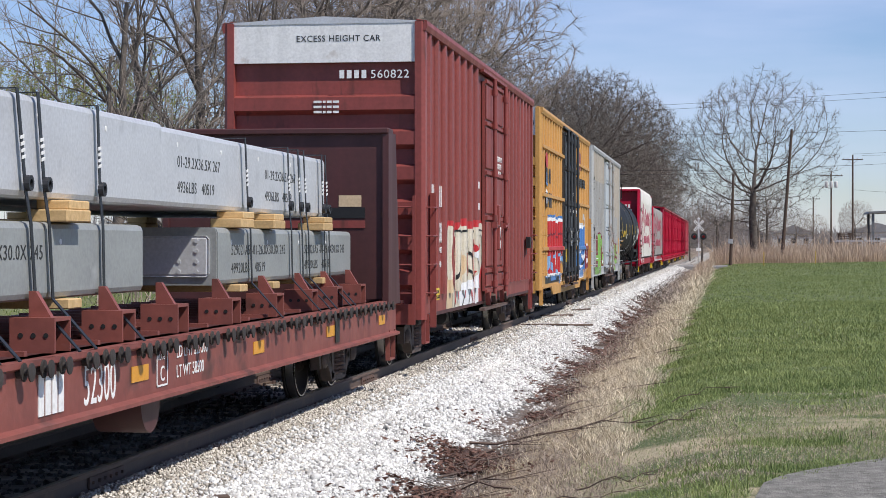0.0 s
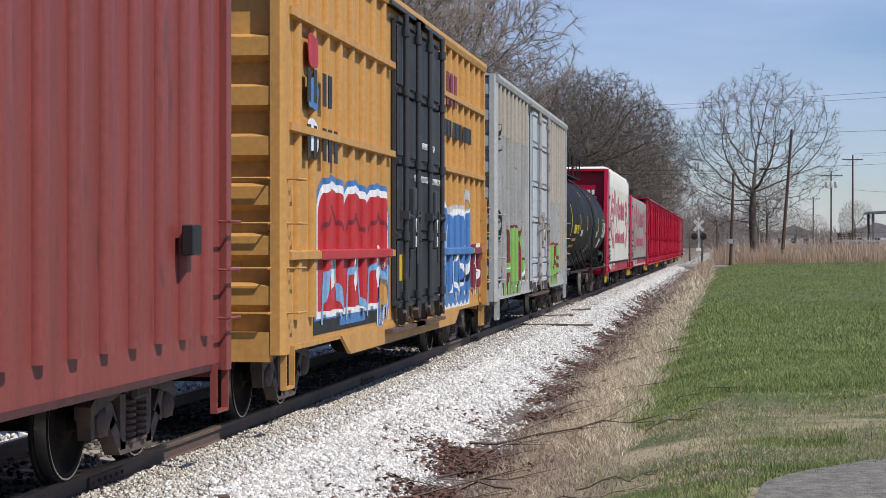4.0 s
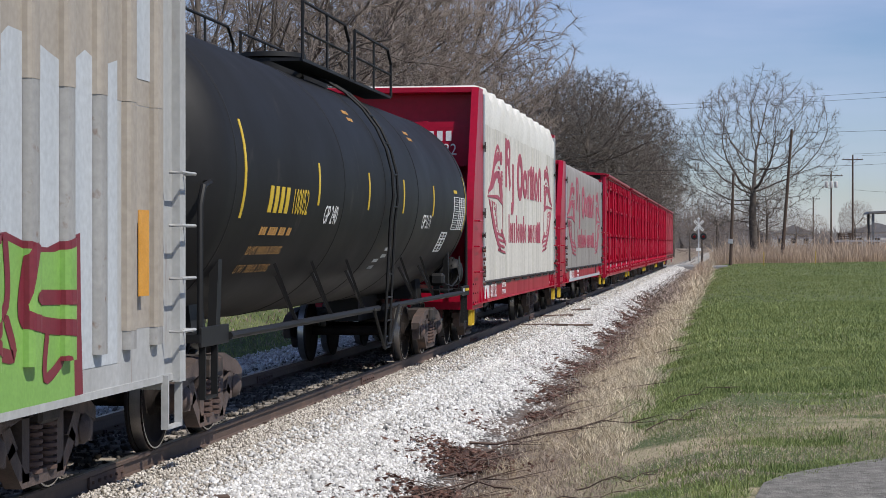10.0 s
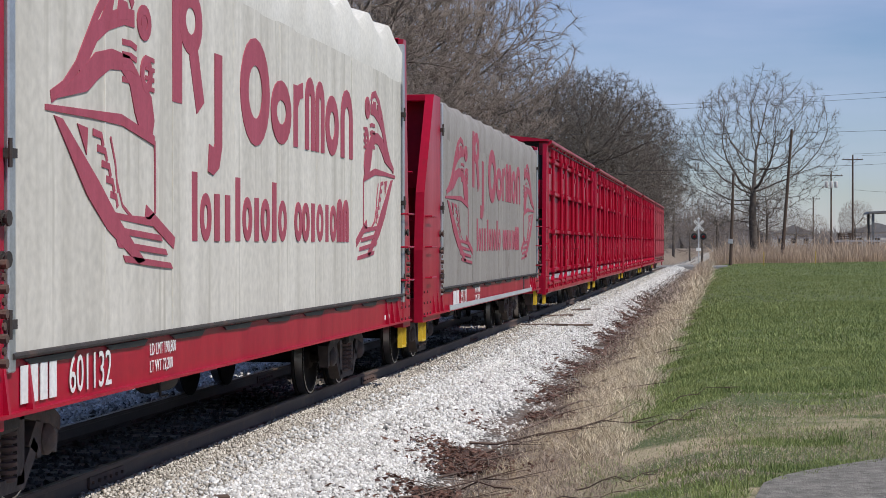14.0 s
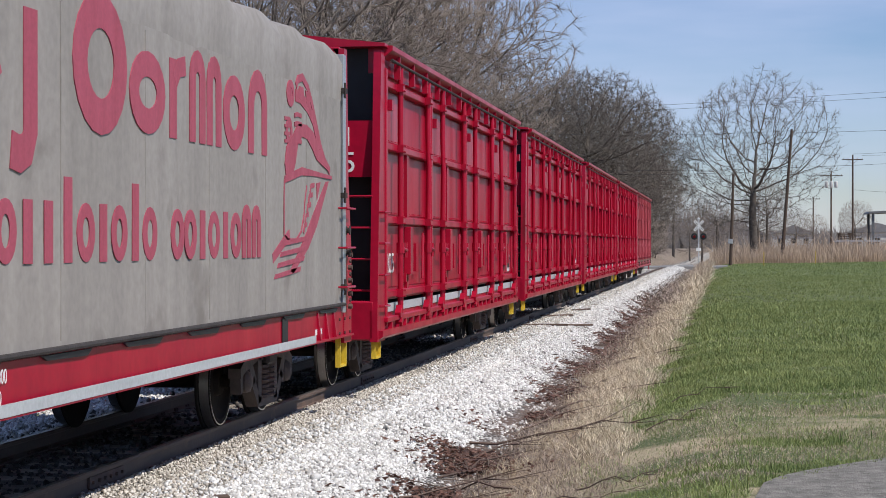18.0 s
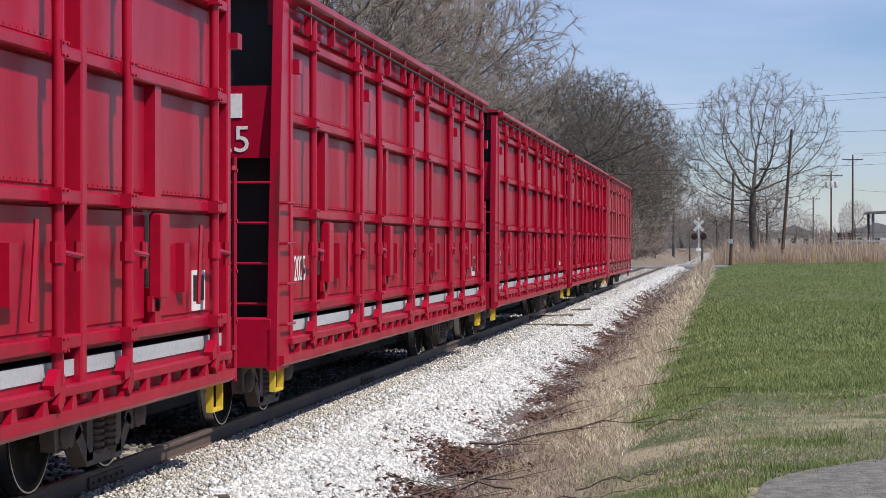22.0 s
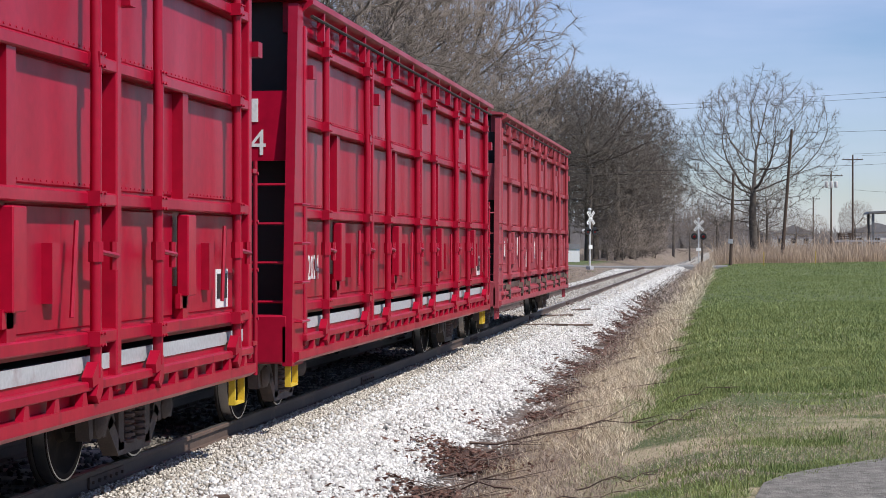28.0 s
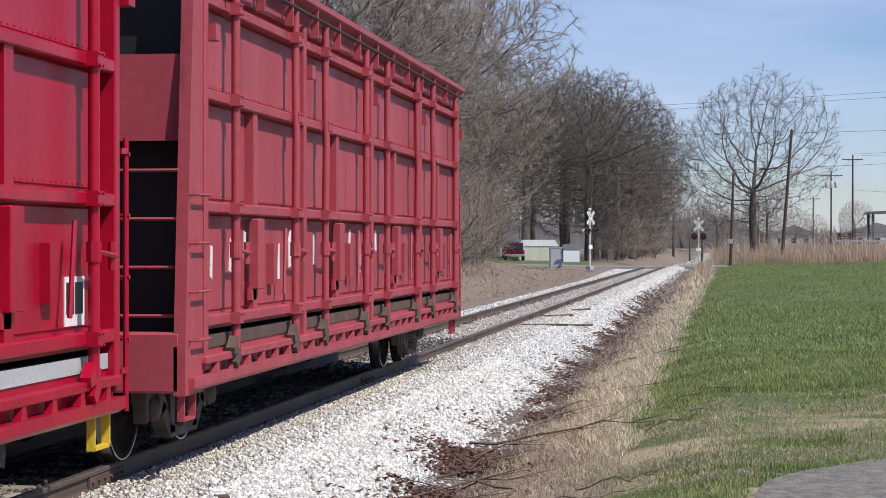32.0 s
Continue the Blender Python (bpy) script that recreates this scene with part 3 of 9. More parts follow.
# ---------------------------------------------------------------- track
RAIL = [(-0.075, -0.175), (0.075, -0.175), (0.075, -0.163), (0.022, -0.148), (0.009, -0.135), (0.009, -0.048), (0.037, -0.036), (0.037, -0.008), (0.029, 0.0),
        (-0.029, 0.0), (-0.037, -0.008), (-0.037, -0.036), (-0.009, -0.048), (-0.009, -0.135), (-0.022, -0.148), (-0.075, -0.163)]


def along(profile, xo, y_list):
    """A closed profile of (x, z) run along the track at the offset xo."""
    m, n = Mesh(), len(profile)
    v = [(p[0] + xo, y, p[1] + float(fall(y))) for y in y_list for p in profile]
    f = []
    for j in range(len(y_list) - 1):
        f += [(j * n + i, j * n + (i + 1) % n, (j + 1) * n + (i + 1) % n, (j + 1) * n + i) for i in range(n)]
    f += [tuple(reversed(range(n))), tuple((len(y_list) - 1) * n + i for i in range(n))]
    return m.add(v, f)


rail_y = [4.0, 40.0] + [70 + 6 * i for i in range(60)]
for side, word in ((0.755, "nearer"), (-0.755, "farther")):
    r = thing("rail", "rust-brown steel running rail with worn head", "rail", group="rails of the track", kind="structure")
    part("rail_web", along(RAIL, side, rail_y), MAT["rail"], r)
    part("rail_head", along([(-0.028, 0.0006), (0.028, 0.0006), (0.028, 0.0022), (-0.028, 0.0022)], side, rail_y), MAT["railhead"], r, "rubbed steel running surface")
    # fishplates with bolts at the joints
    for y in (15.6, 27.5, 39.4, 51.3, 63.2):
        for s in (1, -1):
            m = Mesh().box(side + s * 0.012, side + s * 0.03, y - 0.45, y + 0.45, -0.145, -0.045)
            for i in range(6):
                m.tube((side + s * 0.03, y - 0.38 + 0.152 * i, -0.092), (side + s * 0.052, y - 0.38 + 0.152 * i, -0.092), 0.016, n=6)
            part("fishplate", m, MAT["rusty_iron"], r)
tie_rng = random.Random(8)
tie_data = []
for i in range(4):
    m = Mesh().bevel_box(-1.3, 1.3, -0.11, 0.11, -0.37, -0.185, 0.012)
    tie_data.append(m.data("tie", MAT["tie"]))
plate = Mesh()
for s in (-0.755, 0.755):
    plate.box(s - 0.17, s + 0.17, -0.09, 0.09, -0.187, -0.176)
    for dx in (-0.095, 0.095):
        plate.box(s + dx - 0.012, s + dx + 0.012, -0.05, -0.025, -0.18, -0.135)
        plate.box(s + dx - 0.012, s + dx + 0.012, 0.025, 0.05, -0.18, -0.135)
plate_data = plate.data("tie_plate", MAT["rusty_iron"])
y = 8.0
track = thing("track_ties", "weathered grey wooden ties bedded in white ballast", "railway tie", kind="structure")
while y < 160:
    at = pose(tie_rng.uniform(-0.06, 0.06), y, tie_rng.uniform(-0.012, 0.004), 0, 0, tie_rng.uniform(-1, 1))
    t = part("tie", tie_data[tie_rng.randrange(4)], None, track, at=at)
    if y < 75:
        part("tie_plate", plate_data, None, t)
    y += 0.545

# ---------------------------------------------------------------- loose ballast, litter, grass
OCT_V = np.array([(1, 0, 0), (-1, 0, 0), (0, 1, 0), (0, -1, 0), (0, 0, 1), (0, 0, -1)], float)
OCT_F = np.array([(0, 2, 4), (2, 1, 4), (1, 3, 4), (3, 0, 4), (2, 0, 5), (1, 2, 5), (3, 1, 5), (0, 3, 5)])
CUBE_V = np.array([(x, y, z) for x in (-.7, .7) for y in (-.7, .7) for z in (-.7, .7)], float)
CUBE_F = np.array([(0, 1, 3), (0, 3, 2), (4, 6, 7), (4, 7, 5), (0, 4, 5), (0, 5, 1), (2, 3, 7), (2, 7, 6), (0, 2, 6), (0, 6, 4), (1, 5, 7), (1, 7, 3)])


def scatter_stones(name, zones, material, label, seed):
    """Broken stones: jittered solids strewn in zones of (d0, d1, y0, y1, number a square metre, size)."""
    r = np.random.default_rng(seed)
    vs, fs, k = [], [], 0
    for d0, d1, y0, y1, dens, size in zones:
        n = int((d1 - d0) * (y1 - y0) * dens)
        y = r.uniform(y0, y1, n)
        d = r.uniform(d0, d1, n)
        if d1 > 2.5:                                  # ragged outer edge
            keep = d < 2.75 - 0.35 * np.clip((y - 40) / 50, 0, 1) + 0.2 * np.sin(y * 1.7) * np.sin(y * 0.61 + 1) + r.normal(0.08, 0.22, n)
            y, d = y[keep], d[keep]
            n = len(y)
        x = d
        z = ground_zs(x, y)
        s = size * np.minimum(r.lognormal(-0.05, 0.28, n), 1.5)
        body, faces = (CUBE_V, CUBE_F) if y0 < 30 else (OCT_V, OCT_F)
        v = body[None] + r.uniform(-0.48, 0.48, (n, len(body), 3))
        v *= (s[:, None] * r.uniform(0.6, 1.15, (n, 3)))[:, None, :]
        a = r.uniform(0, 6.283, (n, 3))
        for ax in range(3):
            c, sn = np.cos(a[:, ax])[:, None], np.sin(a[:, ax])[:, None]
            i, j = [(1, 2), (2, 0), (0, 1)][ax]
            p, q = v[:, :, i].copy(), v[:, :, j].copy()
            v[:, :, i], v[:, :, j] = p * c - q * sn, p * sn + q * c
        v += np.stack([x, y, z + s * r.uniform(-0.2, 0.9, n)], 1)[:, None, :]
        vs.append(v.reshape(-1, 3))
        fs.append((faces[None] + (k + len(body) * np.arange(n))[:, None, None]).reshape(-1, 3))
        k += len(body) * n
    return solid(name, raw_mesh(name, np.concatenate(vs), np.concatenate(fs), material), None, label, "gravel", kind="stuff")


scatter_stones("ballast", [(1.75, 3.4, 12, 22, 2600, 0.0165), (1.75, 3.4, 22, 34, 1500, 0.020), (1.75, 3.4, 34, 60, 800, 0.0245), (1.75, 3.4, 60, 100, 420, 0.028), (1.75, 3.3, 100, 160, 200, 0.036),
                           (1.3, 1.95, 12, 30, 300, 0.019), (1.2, 1.95, 30, 60, 200, 0.022), (1.0, 1.95, 60, 155, 90, 0.03), (1.6, 3.2, 12, 40, 16, 0.027), (-2.7, -1.2, 50, 155, 110, 0.034), (-3.4, -1.2, 14, 50, 320, 0.026)], MAT["stone"], "heaped white crushed limestone ballast", 3)
scatter_stones("ballast_fines", [(0.85, 2.1, 11, 30, 1100, 0.012), (0.85, 2.1, 30, 60, 300, 0.02), (0.9, 1.9, 60, 150, 30, 0.035)], MAT["fines"], "small dusty grey ballast chips beside the rail", 4)
# near stones coloured almost black to stand in for the train's shade
scatter_stones("oily_bed_stones", [(-0.65, 0.65, 12, 42, 110, 0.022), (-1.5, -0.85, 12, 42, 70, 0.026)], MAT["shade_bed"], "ballast between the rails, darkened for shade under the train", 6)
scatter_stones("track_bed_stones", [(-0.65, 0.65, 40, 155, 40, 0.032), (-1.5, -0.85, 40, 150, 40, 0.035)], MAT["bed"], "oil-stained grey ballast between the ties", 5)


def scatter_blades(name, zones, material, label, category, seed, lean=0.35, curl=0.0):
    """Grass-like blades, one thin triangle pair each: zones of (x0, x1, y0, y1, number, height, width)."""
    r = np.random.default_rng(seed)
    vs, fs, k = [], [], 0
    for x0, x1, y0, y1, n, hgt, wid, test in zones:
        n = int(n)
        x, y = r.uniform(x0, x1, n), r.uniform(y0, y1, n)
        if test:
            keep = test(x, y, r)
            x, y = x[keep], y[keep]
            n = len(x)
        xb = x
        z = ground_zs(xb, y) - 0.01
        hh = hgt * r.lognormal(0, 0.35, n)
        az = r.uniform(0, 6.283, n)
        ln = np.abs(r.normal(0, lean, n)) * hh
        tip = np.stack([xb + ln * np.cos(az), y + ln * np.sin(az), z + hh], 1)
        mid = np.stack([xb + ln * 0.35 * np.cos(az), y + ln * 0.35 * np.sin(az), z + hh * 0.6], 1)
        face = r.uniform(0, 6.283, n)
        w = np.stack([np.cos(face), np.sin(face), np.zeros(n)], 1) * (wid * r.uniform(0.6, 1.3, n))[:, None] * 0.5
        base = np.stack([xb, y, z], 1)
        v = np.stack([base - w, base + w, mid - w * 0.8, mid + w * 0.8, tip], 1)
        vs.append(v.reshape(-1, 3))
        f = np.array([(0, 1, 3), (0, 3, 2), (2, 3, 4)])
        fs.append((f[None] + (k + 5 * np.arange(n))[:, None, None]).reshape(-1, 3))
        k += 5 * n
    return solid(name, raw_mesh(name, np.concatenate(vs), np.concatenate(fs), material), None, label, category, kind="stuff")


LATTICE = np.random.default_rng(99).uniform(-0.62, 0.62, (64, 64))


def noise2(x, y, sx, sy, ox=0.0):
    """Smooth value noise over the ground."""
    u, v = x * sx + ox * 3.7, y * sy + ox * 1.3
    i, j = np.floor(u).astype(int), np.floor(v).astype(int)
    a, b = u - i, v - j
    a, b = a * a * (3 - 2 * a), b * b * (3 - 2 * b)
    g = lambda p, q: LATTICE[(i + p) % 64, (j + q) % 64]
    return (g(0, 0) * (1 - a) + g(1, 0) * a) * (1 - b) + (g(0, 1) * (1 - a) + g(1, 1) * a) * b


def edge_of_lawn(x, y, r):
    return x > 4.62 + 0.22 * np.sin(y * 1.3) * np.sin(y * 0.37 + 2) + r.normal(0, 0.12, len(x))


def off_pavement(x, y):
    return ~((y < 15.2) & (x > 6.05)) & ~((y < 15.2 + (x - 6.1) * 1.45) & (x > 6.05) & (y < 17.4)) & ~((y < 17.3 + (x - 7.8) * 0.5) & (x > 7.6))


def bare(x, y):
    """Thatch patches in the near lawn."""
    away = np.clip((np.abs(y - 20.6) - 2.6) / 5.5, 0, 1.3)
    return 0.8 * noise2(x, y, 0.45, 0.8) + 0.55 * noise2(x, y, 1.7, 2.2, 5.0) + 0.3 * noise2(x, y, 5.0, 6.0, 2.0) > -0.26 + away


def lawn_green(x, y, r):
    return edge_of_lawn(x, y, r) & off_pavement(x, y) & (~bare(x, y) | (r.random(len(x)) < 0.16))


def lawn_dry(x, y, r):
    return edge_of_lawn(x, y, r) & off_pavement(x, y) & (bare(x, y) | (r.random(len(x)) < 0.08))


def tufts(x, y, r):
    return lawn_green(x, y, r) & (noise2(x, y, 1.6, 1.2, 3.0) > 0.12)


scatter_blades("lawn", [(4.3, 9.5, 13, 22, 120000, 0.038, 0.0065, lawn_green), (4.3, 12, 22, 36, 150000, 0.040, 0.010, lawn_green), (4.3, 17, 36, 62, 120000, 0.045, 0.018, lawn_green), (4.3, 26, 62, 110, 90000, 0.045, 0.026, lawn_green), (4.3, 46, 110, 184, 70000, 0.05, 0.055, lawn_green), (4.4, 9.5, 13, 28, 40000, 0.075, 0.008, tufts), (4.4, 14, 28, 60, 26000, 0.085, 0.016, tufts)],
               MAT["blade"], "short green spring lawn", "grass", 11, lean=0.7)
scatter_blades("far_side_grass", [(-16, -3.2, 14, 60, 42000, 0.07, 0.02, None)], MAT["blade"], "short green grass beyond the far rail", "grass", 31, lean=0.8)
scatter_blades("thatch", [(4.3, 9.5, 13, 24, 90000, 0.024, 0.006, lawn_dry), (4.3, 13, 24, 40, 40000, 0.030, 0.009, lawn_dry)], MAT["blade_dry"], "dead straw-coloured thatch in the lawn", "grass", 12, lean=1.4)


def verge(x, y, r):
    clumps = noise2(x, y, 1.5, 0.9, 7.0) + 0.5 * noise2(x, y, 4.0, 3.0, 1.0)
    return (x > 3.72 + 0.25 * np.sin(y * 0.9) * np.sin(y * 0.43) + r.normal(0, 0.12, len(x))) & (x < 4.78 + 0.15 * np.sin(y * 1.3) + r.normal(0, 0.1, len(x))) & (clumps > -0.35 + 0.45 * np.clip((19.5 - y) / 3, 0, 1))


def weedy_corner(x, y, r):
    return (noise2(x, y, 1.4, 1.2, 4.0) > 0.02) & off_pavement(x, y)


scatter_blades("dry_verge_grass", [(3.2, 5.0, 12.5, 19, 12000, 0.05, 0.006, verge), (3.2, 5.0, 19, 26, 16000, 0.085, 0.007, verge), (3.2, 5.0, 26, 45, 30000, 0.11, 0.009, verge), (3.2, 5.0, 45, 90, 22000, 0.13, 0.016, verge), (3.2, 5.0, 90, 180, 9000, 0.26, 0.04, verge)],
               MAT["straw"], "matted dry straw-coloured grass along the verge", "grass", 13, lean=1.3)
scatter_blades("dead_stems", [(2.95, 4.9, 12.5, 21, 13000, 0.055, 0.0055, None), (3.2, 4.9, 12.5, 20, 4000, 0.08, 0.006, weedy_corner), (3.3, 4.3, 20, 34, 1800, 0.11, 0.008, None), (3.2, 4.0, 34, 70, 1500, 0.17, 0.014, None), (2.8, 4.2, 70, 150, 2500, 0.25, 0.03, None), (4.7, 6.1, 12.5, 18.5, 2600, 0.06, 0.006, weedy_corner)], MAT["stem"], "grey-brown dead stems and brambles", "weeds", 14, lean=2.0)
scatter_blades("dark_litter_twigs", [(2.7, 3.8, 12.5, 30, 4500, 0.035, 0.009, None), (2.6, 3.7, 30, 70, 6000, 0.05, 0.016, None), (2.3, 3.6, 70, 150, 3500, 0.09, 0.035, None)], MAT["branch"], "dark broken twigs in the litter beside the ballast", "twigs", 24, lean=5.0)


def off_view(x, y, r):
    return x < 4.6 - 0.112 * y


def weeds_zone(x, y, r):
    return x > 4.0 - (y - 180) * 0.12


scatter_blades("tall_weeds", [(4.4, 60, 181, 196, 46000, 0.85, 0.04, weeds_zone), (3.5, 4.7, 120, 181, 2200, 0.4, 0.03, None), (4.5, 30, 196, 230, 12000, 1.25, 0.06, None)], MAT["weed"], "tall dry brown weeds along the field edge", "weeds", 15, lean=0.45)
scatter_blades("bank_brush", [(-16, -3.4, 40, 142, 14000, 0.10, 0.03, None), (-16, -6.0, 40, 105, 3500, 0.7, 0.03, off_view)], MAT["stem"], "dry brown brush on the bank", "weeds", 16, lean=1.0)

# fallen leaves
r_ = np.random.default_rng(17)
n_ = 15000
ly = np.concatenate([r_.uniform(13, 27, 8000), r_.uniform(27, 85, 7000)])
ld = 3.2 - 0.3 * np.clip((ly - 40) / 50, 0, 1) + r_.normal(0, 0.27, n_) + 0.2 * np.sin(ly * 1.7) * np.sin(ly * 0.61 + 1)
clump = noise2(ld, ly, 1.0, 0.8, 9.0) > -0.12
ly, ld = ly[clump], ld[clump]
n_ = len(ly)
lz = ground_zs(ld, ly) + r_.uniform(0.015, 0.06, n_)
az = r_.uniform(0, 6.283, n_)
sz = r_.uniform(0.018, 0.042, n_) * np.clip(ly / 25, 1, 2)
lv = np.stack([np.stack([ld + sz * np.cos(az + o) * k_, ly + sz * np.sin(az + o) * k_, lz + r_.uniform(-0.02, 0.025, n_)], 1) for o, k_ in ((0, 1.3), (1.57, 0.7), (3.14, 1.2), (4.71, 0.75))], 1)
lf = (np.array([(0, 1, 2), (0, 2, 3)])[None] + (4 * np.arange(n_))[:, None, None]).reshape(-1, 3)
solid("fallen_leaves", raw_mesh("fallen_leaves", lv.reshape(-1, 3), lf, MAT["leaf"]), None, "red-brown fallen leaves against the ballast", "leaves", kind="stuff")

# fallen branches in the verge, each one crooked
br = random.Random(19)


def fallen_branch(x, y, length, heading, rad, seed, twigs=4):
    rr = random.Random(seed)
    m = Mesh()
    n = 7
    pts, a = [], heading
    px, py = x, y
    for i in range(n + 1):
        z = ground_z(px, py) + 0.04 + 0.10 * math.sin(math.pi * i / n) * rr.random()
        pts.append((px, py, z))
        a += rr.uniform(-0.22, 0.22)
        px += math.cos(a) * length / n
        py += math.sin(a) * length / n
    k, v = 5, []
    for i, p in enumerate(pts):
        w = rad * (1 - 0.8 * i / n)
        v += [(p[0] + w * math.cos(1.2566 * q) * math.sin(heading), p[1] - w * math.cos(1.2566 * q) * math.cos(heading), p[2] + w * math.sin(1.2566 * q)) for q in range(k)]
    m.add(v, [(i * k + q, i * k + (q + 1) % k, (i + 1) * k + (q + 1) % k, (i + 1) * k + q) for i in range(n) for q in range(k)])
    ob = solid("fallen_branch", m, MAT["branch"], "crooked dead branch lying in the verge", "branch", group="fallen branches")
    for _ in range(twigs):
        i = rr.randrange(2, n)
        b = Vector(pts[i])
        t = heading + rr.choice((-1, 1)) * rr.uniform(0.4, 1.0)
        q = b + Vector((math.cos(t), math.sin(t), rr.uniform(0, 0.3))) * length * rr.uniform(0.15, 0.4)
        part("twig", Mesh().tube(b, q, rad * 0.4, rad * 0.12, 4, False), MAT["branch"], ob)
    return ob


for x, y, ln, hd, rd in ((2.7, 16.3, 1.8, 0.75, 0.014), (2.9, 17.6, 1.8, 1.0, 0.013), (3.0, 19.4, 2.0, 0.9, 0.014), (3.1, 21.4, 2.2, 1.0, 0.014), (2.9, 22.6, 2.2, 0.4, 0.018), (3.3, 24.5, 2.0, 1.0, 0.016),
                         (3.5, 27.0, 2.4, 0.9, 0.018), (3.2, 30.0, 2.2, 1.2, 0.018), (4.3, 15.6, 1.0, 0.2, 0.008), (4.6, 16.6, 0.8, 0.1, 0.008), (3.9, 18.0, 1.4, 2.4, 0.012), (3.4, 36.0, 2.4, 0.8, 0.02), (2.9, 45.0, 2.8, 1.1, 0.02),
                         (3.3, 52.0, 2.6, 0.7, 0.022), (2.6, 66.0, 3.4, 1.3, 0.022), (2.5, 78.0, 3.6, 1.2, 0.025), (5.0, 21.5, 0.9, 0.3, 0.009), (5.2, 24.8, 0.8, 0.5, 0.008)):
    fallen_branch(x, y, ln, hd, rd, int(x * 100 + y * 7), 5)
# a length of old tie plate timber by the rail
solid("timber_offcut", Mesh().bevel_box(-0.45, 0.45, -0.05, 0.05, -0.02, 0.03, 0.01), MAT["branch"], "short dark timber offcut on the ballast", "timber", at=pose(1.52, 15.0, -0.19, 0, 0, 18))
for i, (x, y) in enumerate(((1.5, 47), (2.0, 49), (1.3, 53), (1.6, 58))):
    solid("timber_offcut", Mesh().bevel_box(-0.6, 0.6, -0.05, 0.05, -0.02, 0.03, 0.01), MAT["branch"], "short dark timber offcut on the ballast", "timber", at=pose(x, y, ground_z(x, y) + 0.03, 0, 0, 10 + 20 * i))


# ---------------------------------------------------------------- bare trees
def bare_tree(seed, height, spread, trunk_r, limbs, fork=0.28, levels=4, fine=6, droop=0.0, up=0.55, kids=6, thin=0.013):
    """Wood (trunk and limbs) and twigs of a leafless tree, as two meshes."""
    r = np.random.default_rng(seed)
    wood_v, wood_f, tw_v, tw_f = [], [], [], []

    def segment(vs, fs, p, q, r0, r1, n):
        d = q - p
        d = d / (np.linalg.norm(d) + 1e-9)
        s = np.cross(d, (0, 0, 1.0) if abs(d[2]) < 0.9 else (1.0, 0, 0))
        s /= np.linalg.norm(s)
        t = np.cross(d, s)
        k = len(vs)
        for c, rad in ((p, r0), (q, r1)):
            for i in range(n):
                a = 6.2832 * i / n
                vs.append(c + s * (rad * math.cos(a)) + t * (rad * math.sin(a)))
        for i in range(n):
            j = (i + 1) % n
            fs.append((k + i, k + j, k + n + j))
            fs.append((k + i, k + n + j, k + n + i))

    def spike(p, q, rad):
        k = len(tw_v)
        d = q - p
        s = np.array((-d[1], d[0], 0.3 * d[2])) + 1e-4
        s *= rad / np.linalg.norm(s)
        t = np.array((0.4, 0.3, 1.0)) * rad
        tw_v.extend((p - s, p + s, p + t, q))
        tw_f.extend(((k, k + 1, k + 3), (k + 1, k + 2, k + 3), (k + 2, k, k + 3)))

    def grow(p, d, length, rad, level):
        if level == levels:
            q = p + d * length * 0.55 + r.normal(0, 0.03, 3)
            spike(p, q + (d + r.normal(0, 0.25, 3)) * length * 0.45, max(rad, thin))
            return
        steps_ = {0: 7, 1: 6, 2: 4, 3: 3}.get(level, 2)
        sides = {0: 9, 1: 6, 2: 4}.get(level, 3)
        pts, dirs = [p], [d]
        for i in range(steps_):
            d = d + r.normal(0, 0.14 if level else 0.05, 3) + np.array((0, 0, (0.10 * up if level else 0.05) - droop * 0.12 * (level > 1)))
            d = d / np.linalg.norm(d)
            p = p + d * (length / steps_)
            pts.append(p)
            dirs.append(d)
        end = 0.35
        rads = [rad * (1 - (1 - end) * i / steps_) for i in range(steps_ + 1)]
        vs, fs = (wood_v, wood_f) if level < 3 else (tw_v, tw_f)
        for i in range(steps_):
            segment(vs, fs, pts[i], pts[i + 1], rads[i], rads[i + 1], sides)
        if level == 0:
            count, lo = limbs, fork
        elif level == levels - 1:
            count, lo = fine, 0.05
        else:
            count, lo = kids, 0.15
        for k in range(count):
            f = lo + (1 - lo) * (k + r.uniform(0.1, 0.9)) / count
            i = min(int(f * steps_), steps_ - 1)
            base = pts[i] + (pts[i + 1] - pts[i]) * (f * steps_ - i)
            ax = r.normal(0, 1, 3)
            ax -= dirs[i] * ax.dot(dirs[i])
            ax /= np.linalg.norm(ax) + 1e-9
            if level == 0:                        # limbs spread evenly round the trunk
                a_ = 2.4 * k + r.uniform(-0.4, 0.4)
                ax = np.array((math.cos(a_), math.sin(a_), 0.0))
            ang = r.uniform(0.45, 0.95) if level else r.uniform(0.75, 1.05) * spread * (1.25 - 0.75 * f)
            nd = dirs[i] * math.cos(ang) + ax * math.sin(ang)
            nd[2] += 0.10 * up
            nd /= np.linalg.norm(nd)
            ln = {0: height * 0.50 * (1.15 - 0.55 * f), 1: length * 0.52, 2: length * 0.55, 3: length * 0.6}.get(level, length * 0.6) * r.uniform(0.75, 1.2)
            grow(base, nd, ln, max(rads[i] * {0: 0.62, 1: 0.56, 2: 0.50, 3: 0.5}.get(level, 0.5) * r.uniform(0.75, 1.1), thin), level + 1)

    grow(np.zeros(3), np.array((0, 0, 1.0)), height * 0.62, trunk_r, 0)
    wood = raw_mesh("trunk", np.array(wood_v), np.array(wood_f), MAT["bark"], True)
    tw = raw_mesh("crown", np.array(tw_v), np.array(tw_f), MAT["twig"])
    return wood, tw


